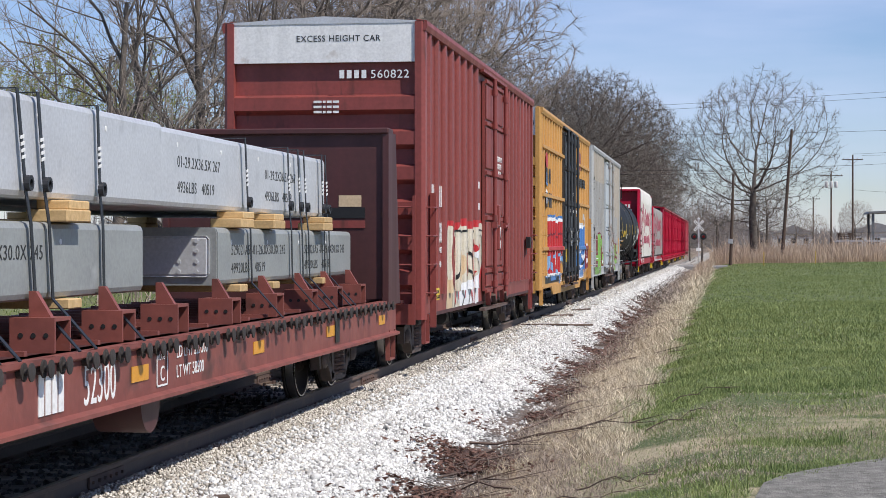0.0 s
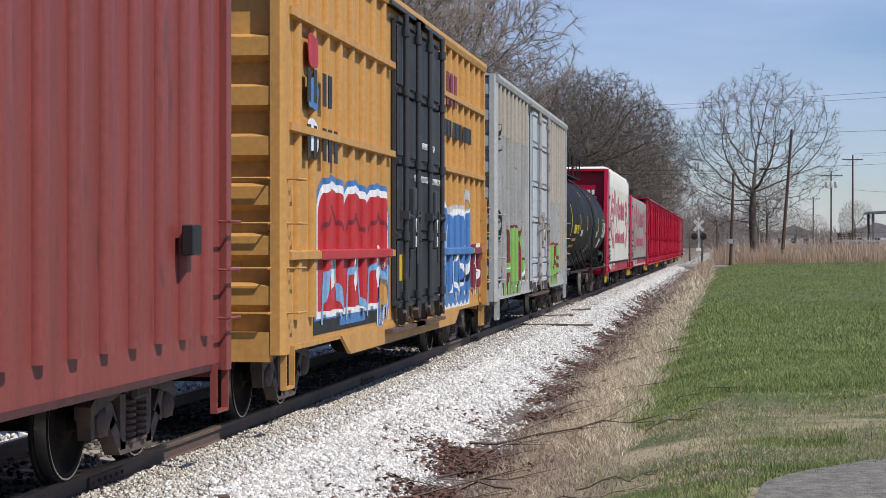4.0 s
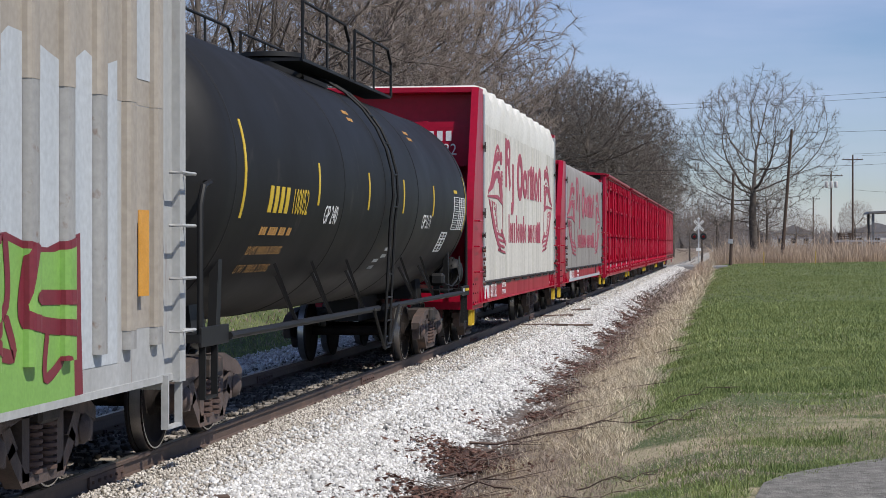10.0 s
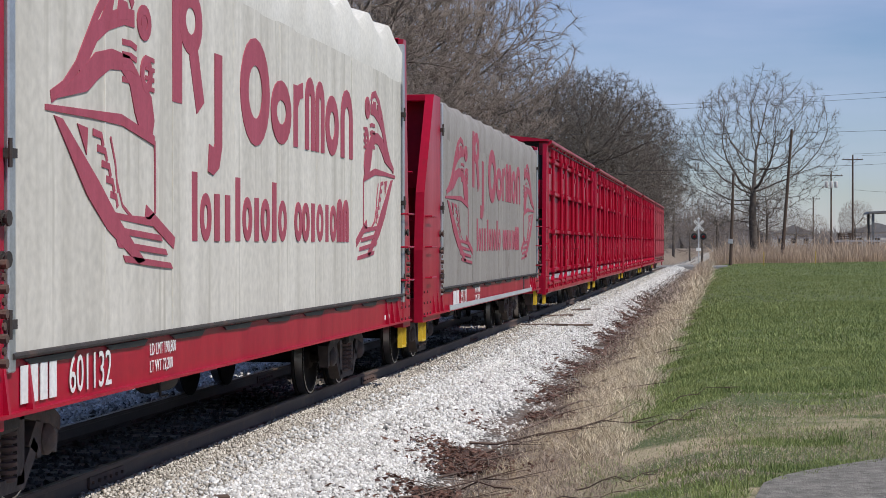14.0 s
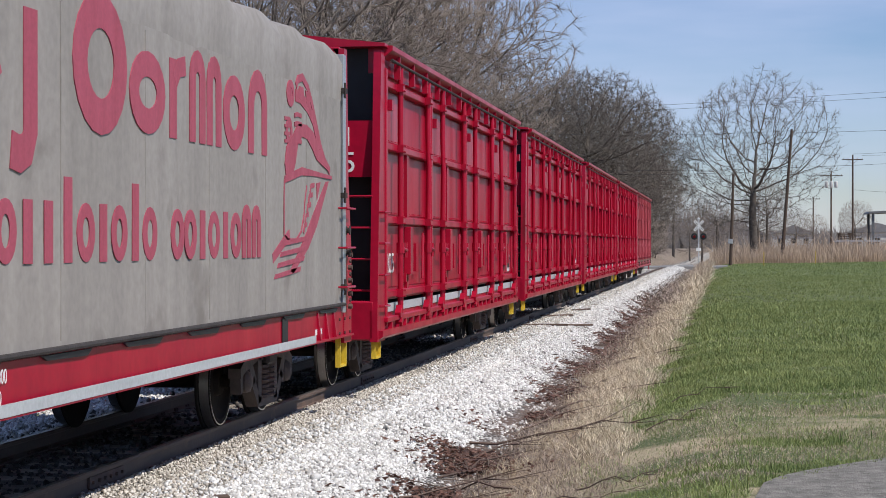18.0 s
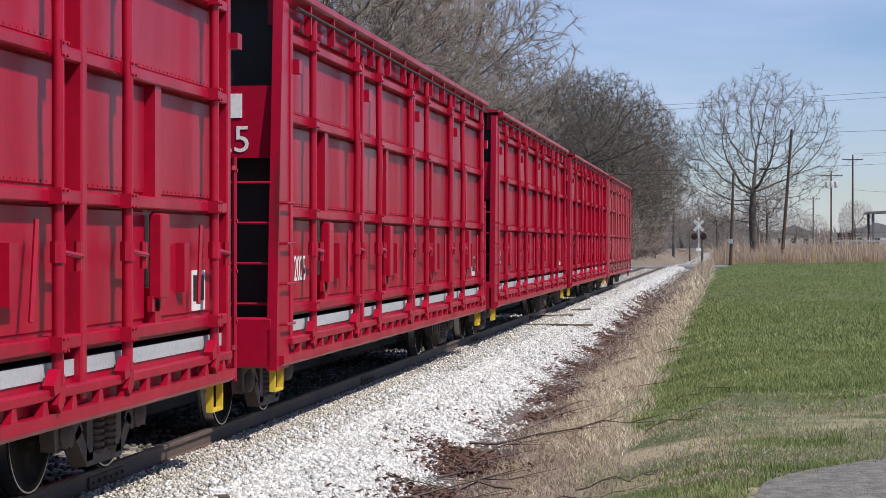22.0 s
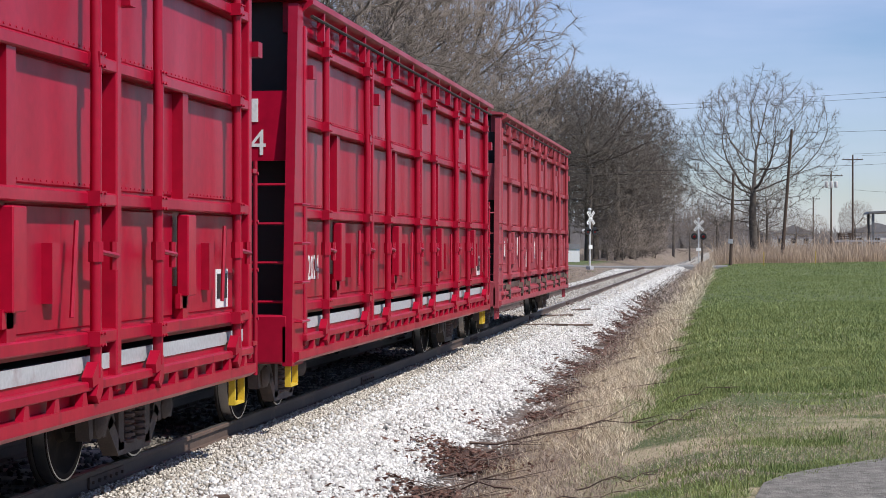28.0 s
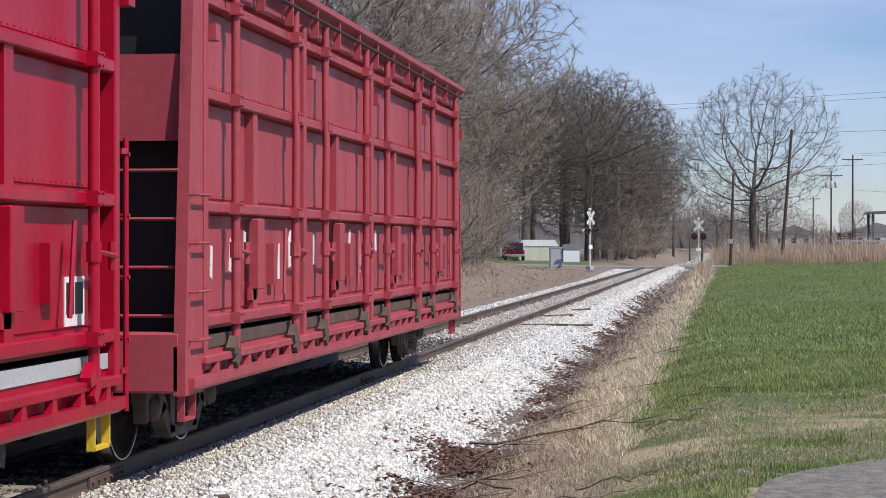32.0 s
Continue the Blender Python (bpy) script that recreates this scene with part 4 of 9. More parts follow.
def crown_tree(seed, height, radius, bole, points, trunk_r, step=0.42, lean=0.0, egg=0.55, twig_r=0.016, tips=3, leader=0.45, twig="twig", power=0.52):
    """A leafless tree grown towards points spread through an egg-shaped crown: limbs fork and thin as they share out the room."""
    r = np.random.default_rng(seed)
    pts = []
    mid = bole + (height - bole) * egg
    while len(pts) < points:
        p = r.uniform(-1, 1, 3)
        d = np.linalg.norm(p)
        if d > 1 or d < r.uniform(0, 0.75):
            continue
        up = height - mid if p[2] > 0 else mid - bole
        pts.append((p[0] * radius + lean * p[2], p[1] * radius, mid + p[2] * up))
    pts = np.array(pts)
    pts[:, :2] *= 1 + 0.13 * np.sin(3 * np.arctan2(pts[:, 1], pts[:, 0]) + seed)[:, None]
    nodes, parent, heads = [np.zeros(3)], [-1], [np.array((0, 0, 1.0))]
    while nodes[-1][2] < bole + leader * (height - bole):
        d = np.array((0.05 * math.sin(len(nodes) * 0.4 + seed), 0.04 * math.cos(len(nodes) * 0.5), 1.0))
        parent.append(len(nodes) - 1)
        nodes.append(nodes[-1] + d / np.linalg.norm(d) * step)
        heads.append(d)
    near = np.full(len(pts), 1e9)
    who = np.zeros(len(pts), int)
    fresh = 0
    for _ in range(110):
        for i in range(fresh, len(nodes)):
            d = np.linalg.norm(pts - nodes[i], axis=1)
            closer = d < near
            near[closer], who[closer] = d[closer], i
        fresh = len(nodes)
        live = near > step * 1.6
        pts, near, who = pts[live], near[live], who[live]
        if not len(pts):
            break
        for i in np.unique(who):
            way = pts[who == i] - nodes[i]
            d = (way / np.linalg.norm(way, axis=1)[:, None]).mean(0) + 0.35 * heads[i] / np.linalg.norm(heads[i]) + r.normal(0, 0.13, 3) + (0, 0, 0.05)
            d /= np.linalg.norm(d) + 1e-9
            parent.append(int(i))
            nodes.append(nodes[i] + d * step)
            heads.append(d)
    n = len(nodes)
    load = np.zeros(n)
    kids = np.zeros(n, int)
    for i in range(n - 1, 0, -1):
        load[i] = load[i] or 1.0
        load[parent[i]] += load[i]
        kids[parent[i]] += 1
    rad = np.maximum(trunk_r * (load / load[0]) ** power, twig_r)
    wood_v, wood_f, tw_v, tw_f = [], [], [], []
    for i in range(1, n):
        p, q = nodes[parent[i]], nodes[i]
        thick = rad[i] > twig_r * 2.2
        vs, fs, k = (wood_v, wood_f, 6) if thick else (tw_v, tw_f, 3)
        d = (q - p) / step
        a = np.cross(d, (0, 0, 1.0) if abs(d[2]) < 0.9 else (1.0, 0, 0))
        a /= np.linalg.norm(a)
        b = np.cross(d, a)
        r0 = min(rad[parent[i]], rad[i] * 1.35)
        o = len(vs)
        for c, w in ((p - d * r0 * 0.3, r0), (q, rad[i])):
            vs.extend(c + a * (w * math.cos(6.2832 * j / k)) + b * (w * math.sin(6.2832 * j / k)) for j in range(k))
        for j in range(k):
            e = (j + 1) % k
            fs.extend(((o + j, o + e, o + k + e), (o + j, o + k + e, o + k + j)))
        if load[i] < 5:
            for _ in range(tips):
                e = d + r.normal(0, 0.55, 3) + (0, 0, 0.1)
                e = q + e / np.linalg.norm(e) * step * r.uniform(0.8, 2.6)
                o = len(tw_v)
                w = twig_r * 0.75
                tw_v.extend((q - a * w, q + a * w, q + b * w, e))
                tw_f.extend(((o, o + 1, o + 3), (o + 1, o + 2, o + 3), (o + 2, o, o + 3)))
    return raw_mesh("trunk", np.array(wood_v), np.array(wood_f), MAT["bark"], True), raw_mesh("crown", np.array(tw_v), np.array(tw_f), MAT[twig])


DOMES = [crown_tree(51, 21, 8.6, 2.6, 3600, 0.46, 0.40, tips=6, twig_r=0.018, twig="twig_dark"), crown_tree(52, 19, 7.8, 2.0, 3200, 0.40, 0.40, tips=6, twig_r=0.018, twig="twig_dark")]
WOODS = [crown_tree(61, 17.5, 6.0, 2.0, 3000, 0.32, 0.40, tips=7, twig_r=0.017), crown_tree(62, 15.5, 6.4, 1.6, 3000, 0.28, 0.40, lean=1.2, tips=7, twig_r=0.017),
         crown_tree(63, 18, 5.6, 2.4, 3000, 0.34, 0.40, tips=7, twig_r=0.017), crown_tree(64, 13, 5.6, 1.0, 2200, 0.22, 0.38, tips=6, twig_r=0.013)]
SCRUB = [bare_tree(6, 5.5, 1.1, 0.07, 12, 0.04, 3, 12, up=0.5, kids=10), bare_tree(7, 4.2, 1.25, 0.06, 12, 0.03, 3, 12, droop=0.3, kids=10)]


def plant(kind, x, y, size, turn, label, sink=0.1, group="bare trees along the line", stretch=1.0):
    wood, tw = kind
    t = thing("tree", label, "tree", at=pose(x, y, ground_z(x, y) - sink, 0, 0, turn), group=group)
    t.scale = (size, size, size * stretch)
    part("trunk", wood, None, t)
    part("crown", tw, None, t, "bare twigs")
    return t


tl = "leafless grey-brown tree in the dense row beside the track"
tr_ = random.Random(31)
# the row along the line, before the crossing
SPARSE = bare_tree(12, 15, 1.0, 0.22, 9, 0.22, 4, 5, up=0.7, kids=5)
for x, y, s in ((-14.0, 62, 0.95), (-12.2, 66, 1.05), (-16.5, 74, 1.0), (-11.6, 72, 1.0)):
    plant(SPARSE, x, y, s, tr_.uniform(0, 360), tl)
y = 80.0
i = 0
while y < 138:
    plant(WOODS[i % 4], -10.2 + tr_.uniform(-1.2, 1.0) - (y - 58) * 0.012, y, tr_.uniform(0.95, 1.18), tr_.uniform(0, 360), tl)
    if i % 2 == 0 and y > 98:
        plant(WOODS[(i + 2) % 4], -17.5 + tr_.uniform(-2, 2), y + 3, tr_.uniform(0.95, 1.15), tr_.uniform(0, 360), tl)
    y += tr_.uniform(6.0, 8.5)
    i += 1
# beyond the crossing: one broad old tree, then thinner ones
for x, y, sz_, k in ((-14.5, 200, 1.02, 0), (-8.6, 207, 1.0, 0), (-11.5, 214, 1.04, 1), (-6.4, 222, 1.0, 1), (-9.5, 232, 1.08, 0), (-5.6, 243, 0.98, 0), (-19, 206, 1.0, 1), (-6.0, 262, 0.95, 1)):
    plant(DOMES[k], x, y, sz_, tr_.uniform(0, 360), tl)
for x, y, sz_, k in ((-9.6, 250, 1.2, 2), (-8.2, 268, 1.05, 0), (-8.8, 285, 1.1, 1), (-7.2, 300, 1.0, 3), (-20, 262, 1.3, 0), (-24, 250, 1.3, 1),
                   (-31, 245, 1.3, 2), (-38, 250, 1.3, 0), (-28, 290, 1.4, 3), (-7.5, 320, 1.0, 0), (-6.5, 350, 1.0, 2), (-4.5, 390, 1.0, 1), (-2, 430, 0.9, 3), (-17, 275, 1.4, 2)):
    plant(WOODS[k], x, y, sz_, tr_.uniform(0, 360), tl)
# undergrowth
for k in range(46):
    y = 50 + k * 2.0 + tr_.uniform(-0.6, 0.6)
    plant(SCRUB[k % 2], min(-7.0, 4.3 - 0.112 * y) + tr_.uniform(-2.4, 0.3), y, tr_.uniform(0.7, 1.15), tr_.uniform(0, 360), "leafless brown scrub under the trees", 0.05, "scrub")
for k in range(3, 26):
    y = 196 + k * 5.0
    plant(SCRUB[k % 2], -6.6 + tr_.uniform(-1.5, 0.8) + k * 0.06, y, tr_.uniform(0.8, 1.3), tr_.uniform(0, 360), "leafless brown scrub under the trees", 0.05, "scrub")
# budding trees, pale green
bud_wood, bud_tw = bare_tree(9, 12, 0.9, 0.16, 12, 0.10, 4, 5, up=0.9, kids=6)
r_ = np.random.default_rng(23)
n0 = len(bud_tw.vertices)
co = np.empty(n0 * 3, np.float32)
bud_tw.vertices.foreach_get("co", co)
pick = co.reshape(-1, 3)[r_.choice(n0, 9000)] + r_.normal(0, 0.05, (9000, 3))
a_ = r_.normal(0, 1, (9000, 3, 3)) * 0.055
bud_leaf = raw_mesh("buds", (pick[:, None, :] + a_).reshape(-1, 3), np.arange(27000).reshape(-1, 3), MAT["bud"])
for x, y, s in ((-31.5, 104, 1.0), (-28.5, 108, 1.0), (-33.5, 101, 0.9), (-26.5, 112, 0.85)):
    t = plant((bud_wood, bud_tw), x, y, s, tr_.uniform(0, 360), "young tree with pale green spring buds", group="budding trees")
    part("budding_crown", bud_leaf, None, t, "pale green buds")
# the lone tree in the field
lone = crown_tree(45, 17.9, 7.6, 2.4, 3000, 0.42, 0.36, lean=0.8, egg=0.50, tips=8, twig_r=0.012, leader=0.28, twig="twig_dark", power=0.58)
plant(lone, 8.5, 195, 1.07, 0, "large lone leafless tree in the field", group="lone tree")
for x, y, s in ((10.8, 240, 0.9), (15, 260, 0.8), (4.5, 300, 0.9), (7.0, 330, 1.0), (2.0, 320, 0.9), (19, 300, 0.8), (24.5, 290, 0.75), (12, 380, 1.0)):
    plant(WOODS[int(x) % 4], x, y, s * 0.62, tr_.uniform(0, 360), "distant leafless tree beyond the field", group="distant trees")
# woods on the horizon, one ragged belt
hz = random.Random(77)
fv, ff, k = [], [], 0
for i in range(7000):
    x, y = hz.uniform(-160, 260), hz.uniform(430, 620)
    hh = hz.uniform(4, 10) * (1.0 if x < 10 else 0.55)
    for j in range(3):
        a = hz.uniform(0, 3.14)
        w = hz.uniform(0.08, 0.35)
        o = (x + hz.uniform(-2, 2), y)
        z0 = 0.8
        fv += [(o[0] - w, o[1], z0), (o[0] + w, o[1], z0), (o[0] + hz.uniform(-1.5, 1.5), o[1], z0 + hh)]
        ff.append((k, k + 1, k + 2))
        k += 3
solid("far_woods", raw_mesh("far_woods", fv, ff, MAT["far"]), None, "hazy grey-brown woods on the horizon", "woods", kind="stuff")


# ---------------------------------------------------------------- poles and wires
def utility_pole(x, y, height, lean_x=0.0, arms=(), label="dark wooden utility pole", cans=0, r=0.16):
    t = thing("utility_pole", label, "utility pole", at=pose(x, y, ground_z(x, y) - 0.3), group="utility poles")
    top = (lean_x, 0, height)
    part("pole", Mesh().tube((0, 0, 0), top, r, r * 0.65, 10), MAT["pole"], t, smooth=True)
    for z, w in arms:
        a = part("crossarm", Mesh().box(lean_x - w, lean_x + w, -0.06, 0.06, z - 0.06, z + 0.06), MAT["pole"], t)
        for i in (-0.9, -0.45, 0.45, 0.9):
            part("insulator", Mesh().lathe([(0, 0.03), (0.05, 0.07), (0.18, 0.05), (0.2, 0.02)], 8, axis="z", at=(lean_x + w * i, 0, z + 0.06)), MAT["cabinet"], a)
        part("arm_brace", Mesh().tube((lean_x - w * 0.5, 0.05, z), (lean_x, 0.05, z - 0.6), 0.02, n=5).tube((lean_x + w * 0.5, 0.05, z), (lean_x, 0.05, z - 0.6), 0.02, n=5), MAT["pole"], t)
    for i in range(cans):
        part("transformer", Mesh().lathe([(0, 0.22), (0.05, 0.26), (0.9, 0.26), (0.95, 0.2)], 14, axis="z", at=(-0.7 + 0.7 * i, -0.3, height - 2.6)), MAT["signal"], t, "pale grey transformer can", smooth=True)
    return t


pole_a = utility_pole(6.25, 172, 8.3, 0.25, (), "short dark pole with a meter box")
part("meter_box", Mesh().bevel_box(-0.2, 0.2, -0.35, -0.12, 2.2, 2.6, 0.02), MAT["cabinet"], pole_a)
pole_b = utility_pole(11.1, 188, 13.0, 0.95, (), "leaning weathered pole with a street lamp arm", r=0.19)
part("lamp_arm", Mesh().pipe([(0.72, 0, 9.6), (-0.2, -0.1, 9.3), (-1.3, -0.2, 9.2)], 0.04), MAT["iron"], pole_b)
part("lamp_head", Mesh().bevel_box(-2.1, -1.2, -0.35, -0.05, 9.1, 9.3, 0.05), MAT["iron"], pole_b)
utility_pole(22.4, 262, 13.6, 0, ((13.0, 1.35),))
utility_pole(21.6, 300, 13.0, 0, ((12.2, 1.7),), cans=3)
utility_pole(21.2, 352, 10.2, 0, ((9.9, 1.2),))


def cable(p, q, sag, r=0.014, label="thin black cable strung between the poles"):
    m = Mesh()
    p, q = Vector(p), Vector(q)
    pts = []
    for i in range(25):
        t = i / 24
        c = p.lerp(q, t)
        c.z -= sag * 4 * t * (1 - t)
        pts.append(c)
    m.pipe(pts, r, 4)
    return solid("overhead_cable", m, MAT["wire"], label, "cable", group="overhead cables")


for (x0, y0, z0), (x1, y1, z1), sg in (((-24, 178, 9.7), (11.9, 188, 9.1), 0.6), ((-24, 178, 9.4), (11.9, 188, 8.85), 0.7), ((11.9, 188, 9.1), (70, 205, 14.5), 0.8), ((11.9, 188, 12.4), (70, 205, 16.4), 0.6),
                                    ((-30, 176, 13.2), (11.9, 188, 12.6), 0.8), ((22.4, 262, 13.7), (60, 190, 16.5), 1.2), ((23.6, 262, 13.5), (60, 190, 15.8), 1.3), ((-30, 180, 13.2), (60, 196, 18.6), 0.5), ((-30, 180, 13.5), (60, 196, 19.3), 0.5),
                                    ((22.4, 262, 9.0), (50, 240, 7.4), 0.4), ((21.6, 300, 12.9), (22.4, 262, 13.2), 0.5)):
    cable((x0, y0, z0), (x1, y1, z1), sg)


# ---------------------------------------------------------------- level crossing signals
def crossing_signal(x, y, face):
    t = thing("crossing_signal", "white crossbuck sign over twin flashing lamps on a mast", "railway signal", at=pose(x, y, ground_z(x, y), 0, 0, face), group="crossing signals")
    part("base", Mesh().bevel_box(-0.22, 0.22, -0.22, 0.22, -0.05, 0.25, 0.02), MAT["cabinet"], t)
    part("mast", Mesh().tube((0, 0, 0.2), (0, 0, 4.45), 0.065, n=12), MAT["signal"], t, smooth=True)
    for a in (48, -48):
        b = part("crossbuck_blade", Mesh().bevel_box(-0.62, 0.62, -0.012, 0.012, -0.115, 0.115, 0.004), MAT["white"], t, "white reflective blade", at=pose(0, -0.09 - (0.02 if a > 0 else 0), 3.9, 0, a, 0))
        for i in range(7):
            if i != 3:
                part("lettering_bar", Mesh().box(-0.5 + 0.16 * i, -0.42 + 0.16 * i, -0.017, -0.012, -0.06, 0.06), MAT["black"], b)
    part("lamp_arm", Mesh().tube((-0.45, 0, 2.95), (0.45, 0, 2.95), 0.035, n=8), MAT["signal"], t)
    for s in (-0.42, 0.42):
        l = part("lamp_housing", Mesh().lathe([(-0.12, 0.30), (-0.10, 0.31), (-0.06, 0.30), (-0.05, 0.15), (0.14, 0.12)], 20, axis="y", at=(s, -0.05, 2.9)), MAT["black"], t, smooth=True)
        part("lens", Mesh().lathe([(-0.13, 0.02), (-0.125, 0.14), (-0.12, 0.15)], 16, axis="y", at=(s, -0.05, 2.9)), MAT["lamp_red"], l)
        part("visor", Mesh().sheet([(s + 0.16 * math.cos(a), 2.9 + 0.16 * math.sin(a)) for a in [math.pi * i / 8 for i in range(9)]], "y", -0.40, -0.16), MAT["black"], l)
        part("back_lamp", Mesh().lathe([(0.14, 0.13), (0.30, 0.13), (0.34, 0.16), (0.36, 0.05)], 16, axis="y", at=(s, -0.05, 2.9)), MAT["signal"], t, smooth=True)
    part("number_plate_board", Mesh().box(-0.22, 0.22, -0.09, -0.07, 1.55, 1.85), MAT["white"], t, "small white board")
    part("bell", Mesh().lathe([(4.45, 0.05), (4.5, 0.14), (4.6, 0.12), (4.66, 0.03)], 12, axis="z"), MAT["signal"], t)
    return t


crossing_signal(-4.35, 147.5, 55)
crossing_signal(3.35, 182.0, 8)
c = thing("signal_cabinet", "grey steel signal equipment cabinet by the crossing", "cabinet", at=pose(-7.1, 149, 0.0, 0, 0, 10))
part("body", Mesh().bevel_box(-0.45, 0.45, -0.4, 0.4, 0.0, 1.55, 0.02), MAT["cabinet"], c)
part("door", Mesh().bevel_box(-0.40, 0.40, -0.425, -0.40, 0.1, 1.45, 0.01), MAT["cabinet"], c)
part("cap", Mesh().box(-0.48, 0.48, -0.44, 0.44, 1.55, 1.60), MAT["cabinet"], c)

# ---------------------------------------------------------------- yard beyond the crossing
gz = ground_z(-17.5, 236)
s_ = thing("shed", "long cream metal carport shed with white roof", "shed", at=pose(-12.9, 196, ground_z(-12.9, 194), 0, 0, 8))
s_.scale = (0.84, 0.6, 0.86)
part("wall", Mesh().box(-2.3, 2.3, -1.5, 6.0, 0.0, 1.75), MAT["cream"], s_)
part("roof", Mesh().prism([(-2.45, 1.7), (-1.9, 2.45), (1.9, 2.45), (2.45, 1.7)], "y", -1.6, 6.1), MAT["white"], s_, "white ribbed roof")
for i in range(12):
    part("wall_rib", Mesh().box(-2.3 + 0.4 * i, -2.24 + 0.4 * i, -1.53, -1.5, 0.0, 1.7), MAT["cream"], s_)
b_ = thing("outhouse", "small blue and white box with grey roof", "shed", at=pose(-9.3, 192, ground_z(-9.3, 192), 0, 0, 10))
b_.scale = (0.84, 0.84, 0.84)
part("wall", Mesh().box(-0.95, 0.95, -0.8, 0.8, 0, 1.55), MAT["white"], b_)
part("side_panel", Mesh().box(-1.2, -0.955, -0.8, 0.8, 0, 1.6), MAT["blue"], b_, "blue painted side")
part("roof", Mesh().prism([(-1.25, 1.55), (-0.9, 2.1), (0.9, 2.1), (1.1, 1.55)], "y", -0.9, 0.9), MAT["roof"], b_)


def parked_car(x, y, turn, size, label):
    t = thing("parked_car", label, "car", at=pose(x, y, ground_z(x, y), 0, 0, turn), group="parked cars")
    t.scale = (size, size, size)
    part("body", Mesh().prism([(-2.4, 0.45), (-2.45, 0.95), (-2.2, 1.05), (2.0, 1.0), (2.4, 0.85), (2.4, 0.45)], "x", -0.95, 0.95), MAT["car_paint"], t)
    part("cabin", Mesh().prism([(-2.3, 1.03), (-2.05, 1.75), (0.5, 1.78), (1.3, 1.02)], "x", -0.82, 0.82), MAT["car_paint"], t)
    part("rear_window", Mesh().prism([(-2.315, 1.12), (-2.10, 1.66), (-2.07, 1.66), (-2.27, 1.12)], "x", -0.7, 0.7), MAT["glass"], t)
    part("bumper", Mesh().bevel_box(-0.95, 0.95, -2.55, -2.40, 0.42, 0.66, 0.03), MAT["chrome"], t)
    for s in (-1, 1):
        part("side_window", Mesh().prism([(-2.0, 1.15), (-1.85, 1.65), (0.45, 1.67), (1.0, 1.15)], "x", s * 0.822, s * 0.828), MAT["glass"], t)
        part("tail_light", Mesh().box(s * 0.78, s * 0.94, -2.47, -2.44, 0.75, 1.0), MAT["lamp_red"], t)
        for yy in (-1.5, 1.5):
            w = part("wheel", Mesh().lathe([(s * 0.78, 0.36), (s * 0.98, 0.36), (s * 0.985, 0.24)], 20, at=(0, yy, 0.36)), MAT["tyre"], t, smooth=True)
            part("hub", Mesh().lathe([(s * 0.98, 0.22), (s * 0.995, 0.18), (s * 1.0, 0.05)], 14, at=(0, yy, 0.36)), MAT["chrome"], w)
    return t


parked_car(-14.6, 189, 8, 0.97, "dark red estate car parked tail-on by the shed")
parked_car(-16.6, 205, 4, 0.95, "dark maroon car parked behind another")

# ---------------------------------------------------------------- buildings beyond the field
f_ = thing("farm_building", "dull metal open-sided shed beyond the weeds", "building", at=pose(24.7, 232, ground_z(27, 232)))
part("wall", Mesh().box(1.0, 9.0, -2.0, 6.0, 0.0, 5.0), MAT["building"], f_)
part("roof", Mesh().prism([(-2.6, 5.0), (-2.4, 5.25), (9.3, 5.9), (9.3, 5.6)], "y", -2.4, 6.4), MAT["building"], f_, "overhanging flat metal roof")
part("post", Mesh().box(-2.15, -1.85, -2.0, -1.7, 0, 5.05), MAT["building"], f_)
part("post", Mesh().box(-2.15, -1.85, 5.5, 5.8, 0, 5.05), MAT["building"], f_)
part("opening", Mesh().box(2.0, 6.0, -2.03, -2.0, 0.2, 3.4), MAT["black"], f_)
f2 = thing("loading_dock", "low pale dock with railing and stacked pallets", "platform", at=pose(19.9, 226, ground_z(21, 226)))
part("slab", Mesh().box(-1.8, 6.0, -1.5, 1.5, 1.85, 2.05), MAT["cabinet"], f2)
for i in range(5):
    part("leg", Mesh().box(-1.6 + 1.8 * i, -1.45 + 1.8 * i, -1.4, -1.25, 0, 1.85), MAT["iron"], f2)
part("railing", Mesh().tube((-1.7, -1.4, 2.95), (5.9, -1.4, 2.95), 0.03, n=6).tube((-1.7, -1.4, 2.5), (5.9, -1.4, 2.5), 0.025, n=6), MAT["iron"], f2)
for i in range(9):
    part("railing_post", Mesh().tube((-1.7 + 0.95 * i, -1.4, 2.05), (-1.7 + 0.95 * i, -1.4, 2.95), 0.025, n=6), MAT["iron"], f2)
for i in range(4):
    solid("pallet", Mesh().box(-0.7, 0.7, -0.5, 0.5, 0, 0.05).box(-0.7, 0.7, -0.5, 0.5, 0.15, 0.2).box(-0.7, -0.55, -0.5, 0.5, 0.05, 0.15).box(0.55, 0.7, -0.5, 0.5, 0.05, 0.15), MAT["pole"], "weathered pallet in a stack on the dock", "pallet", at=pose(19.2, 225.8, ground_z(21, 226) + 2.05 + 0.2 * i, 0, 0, 4 * i), group="pallets")
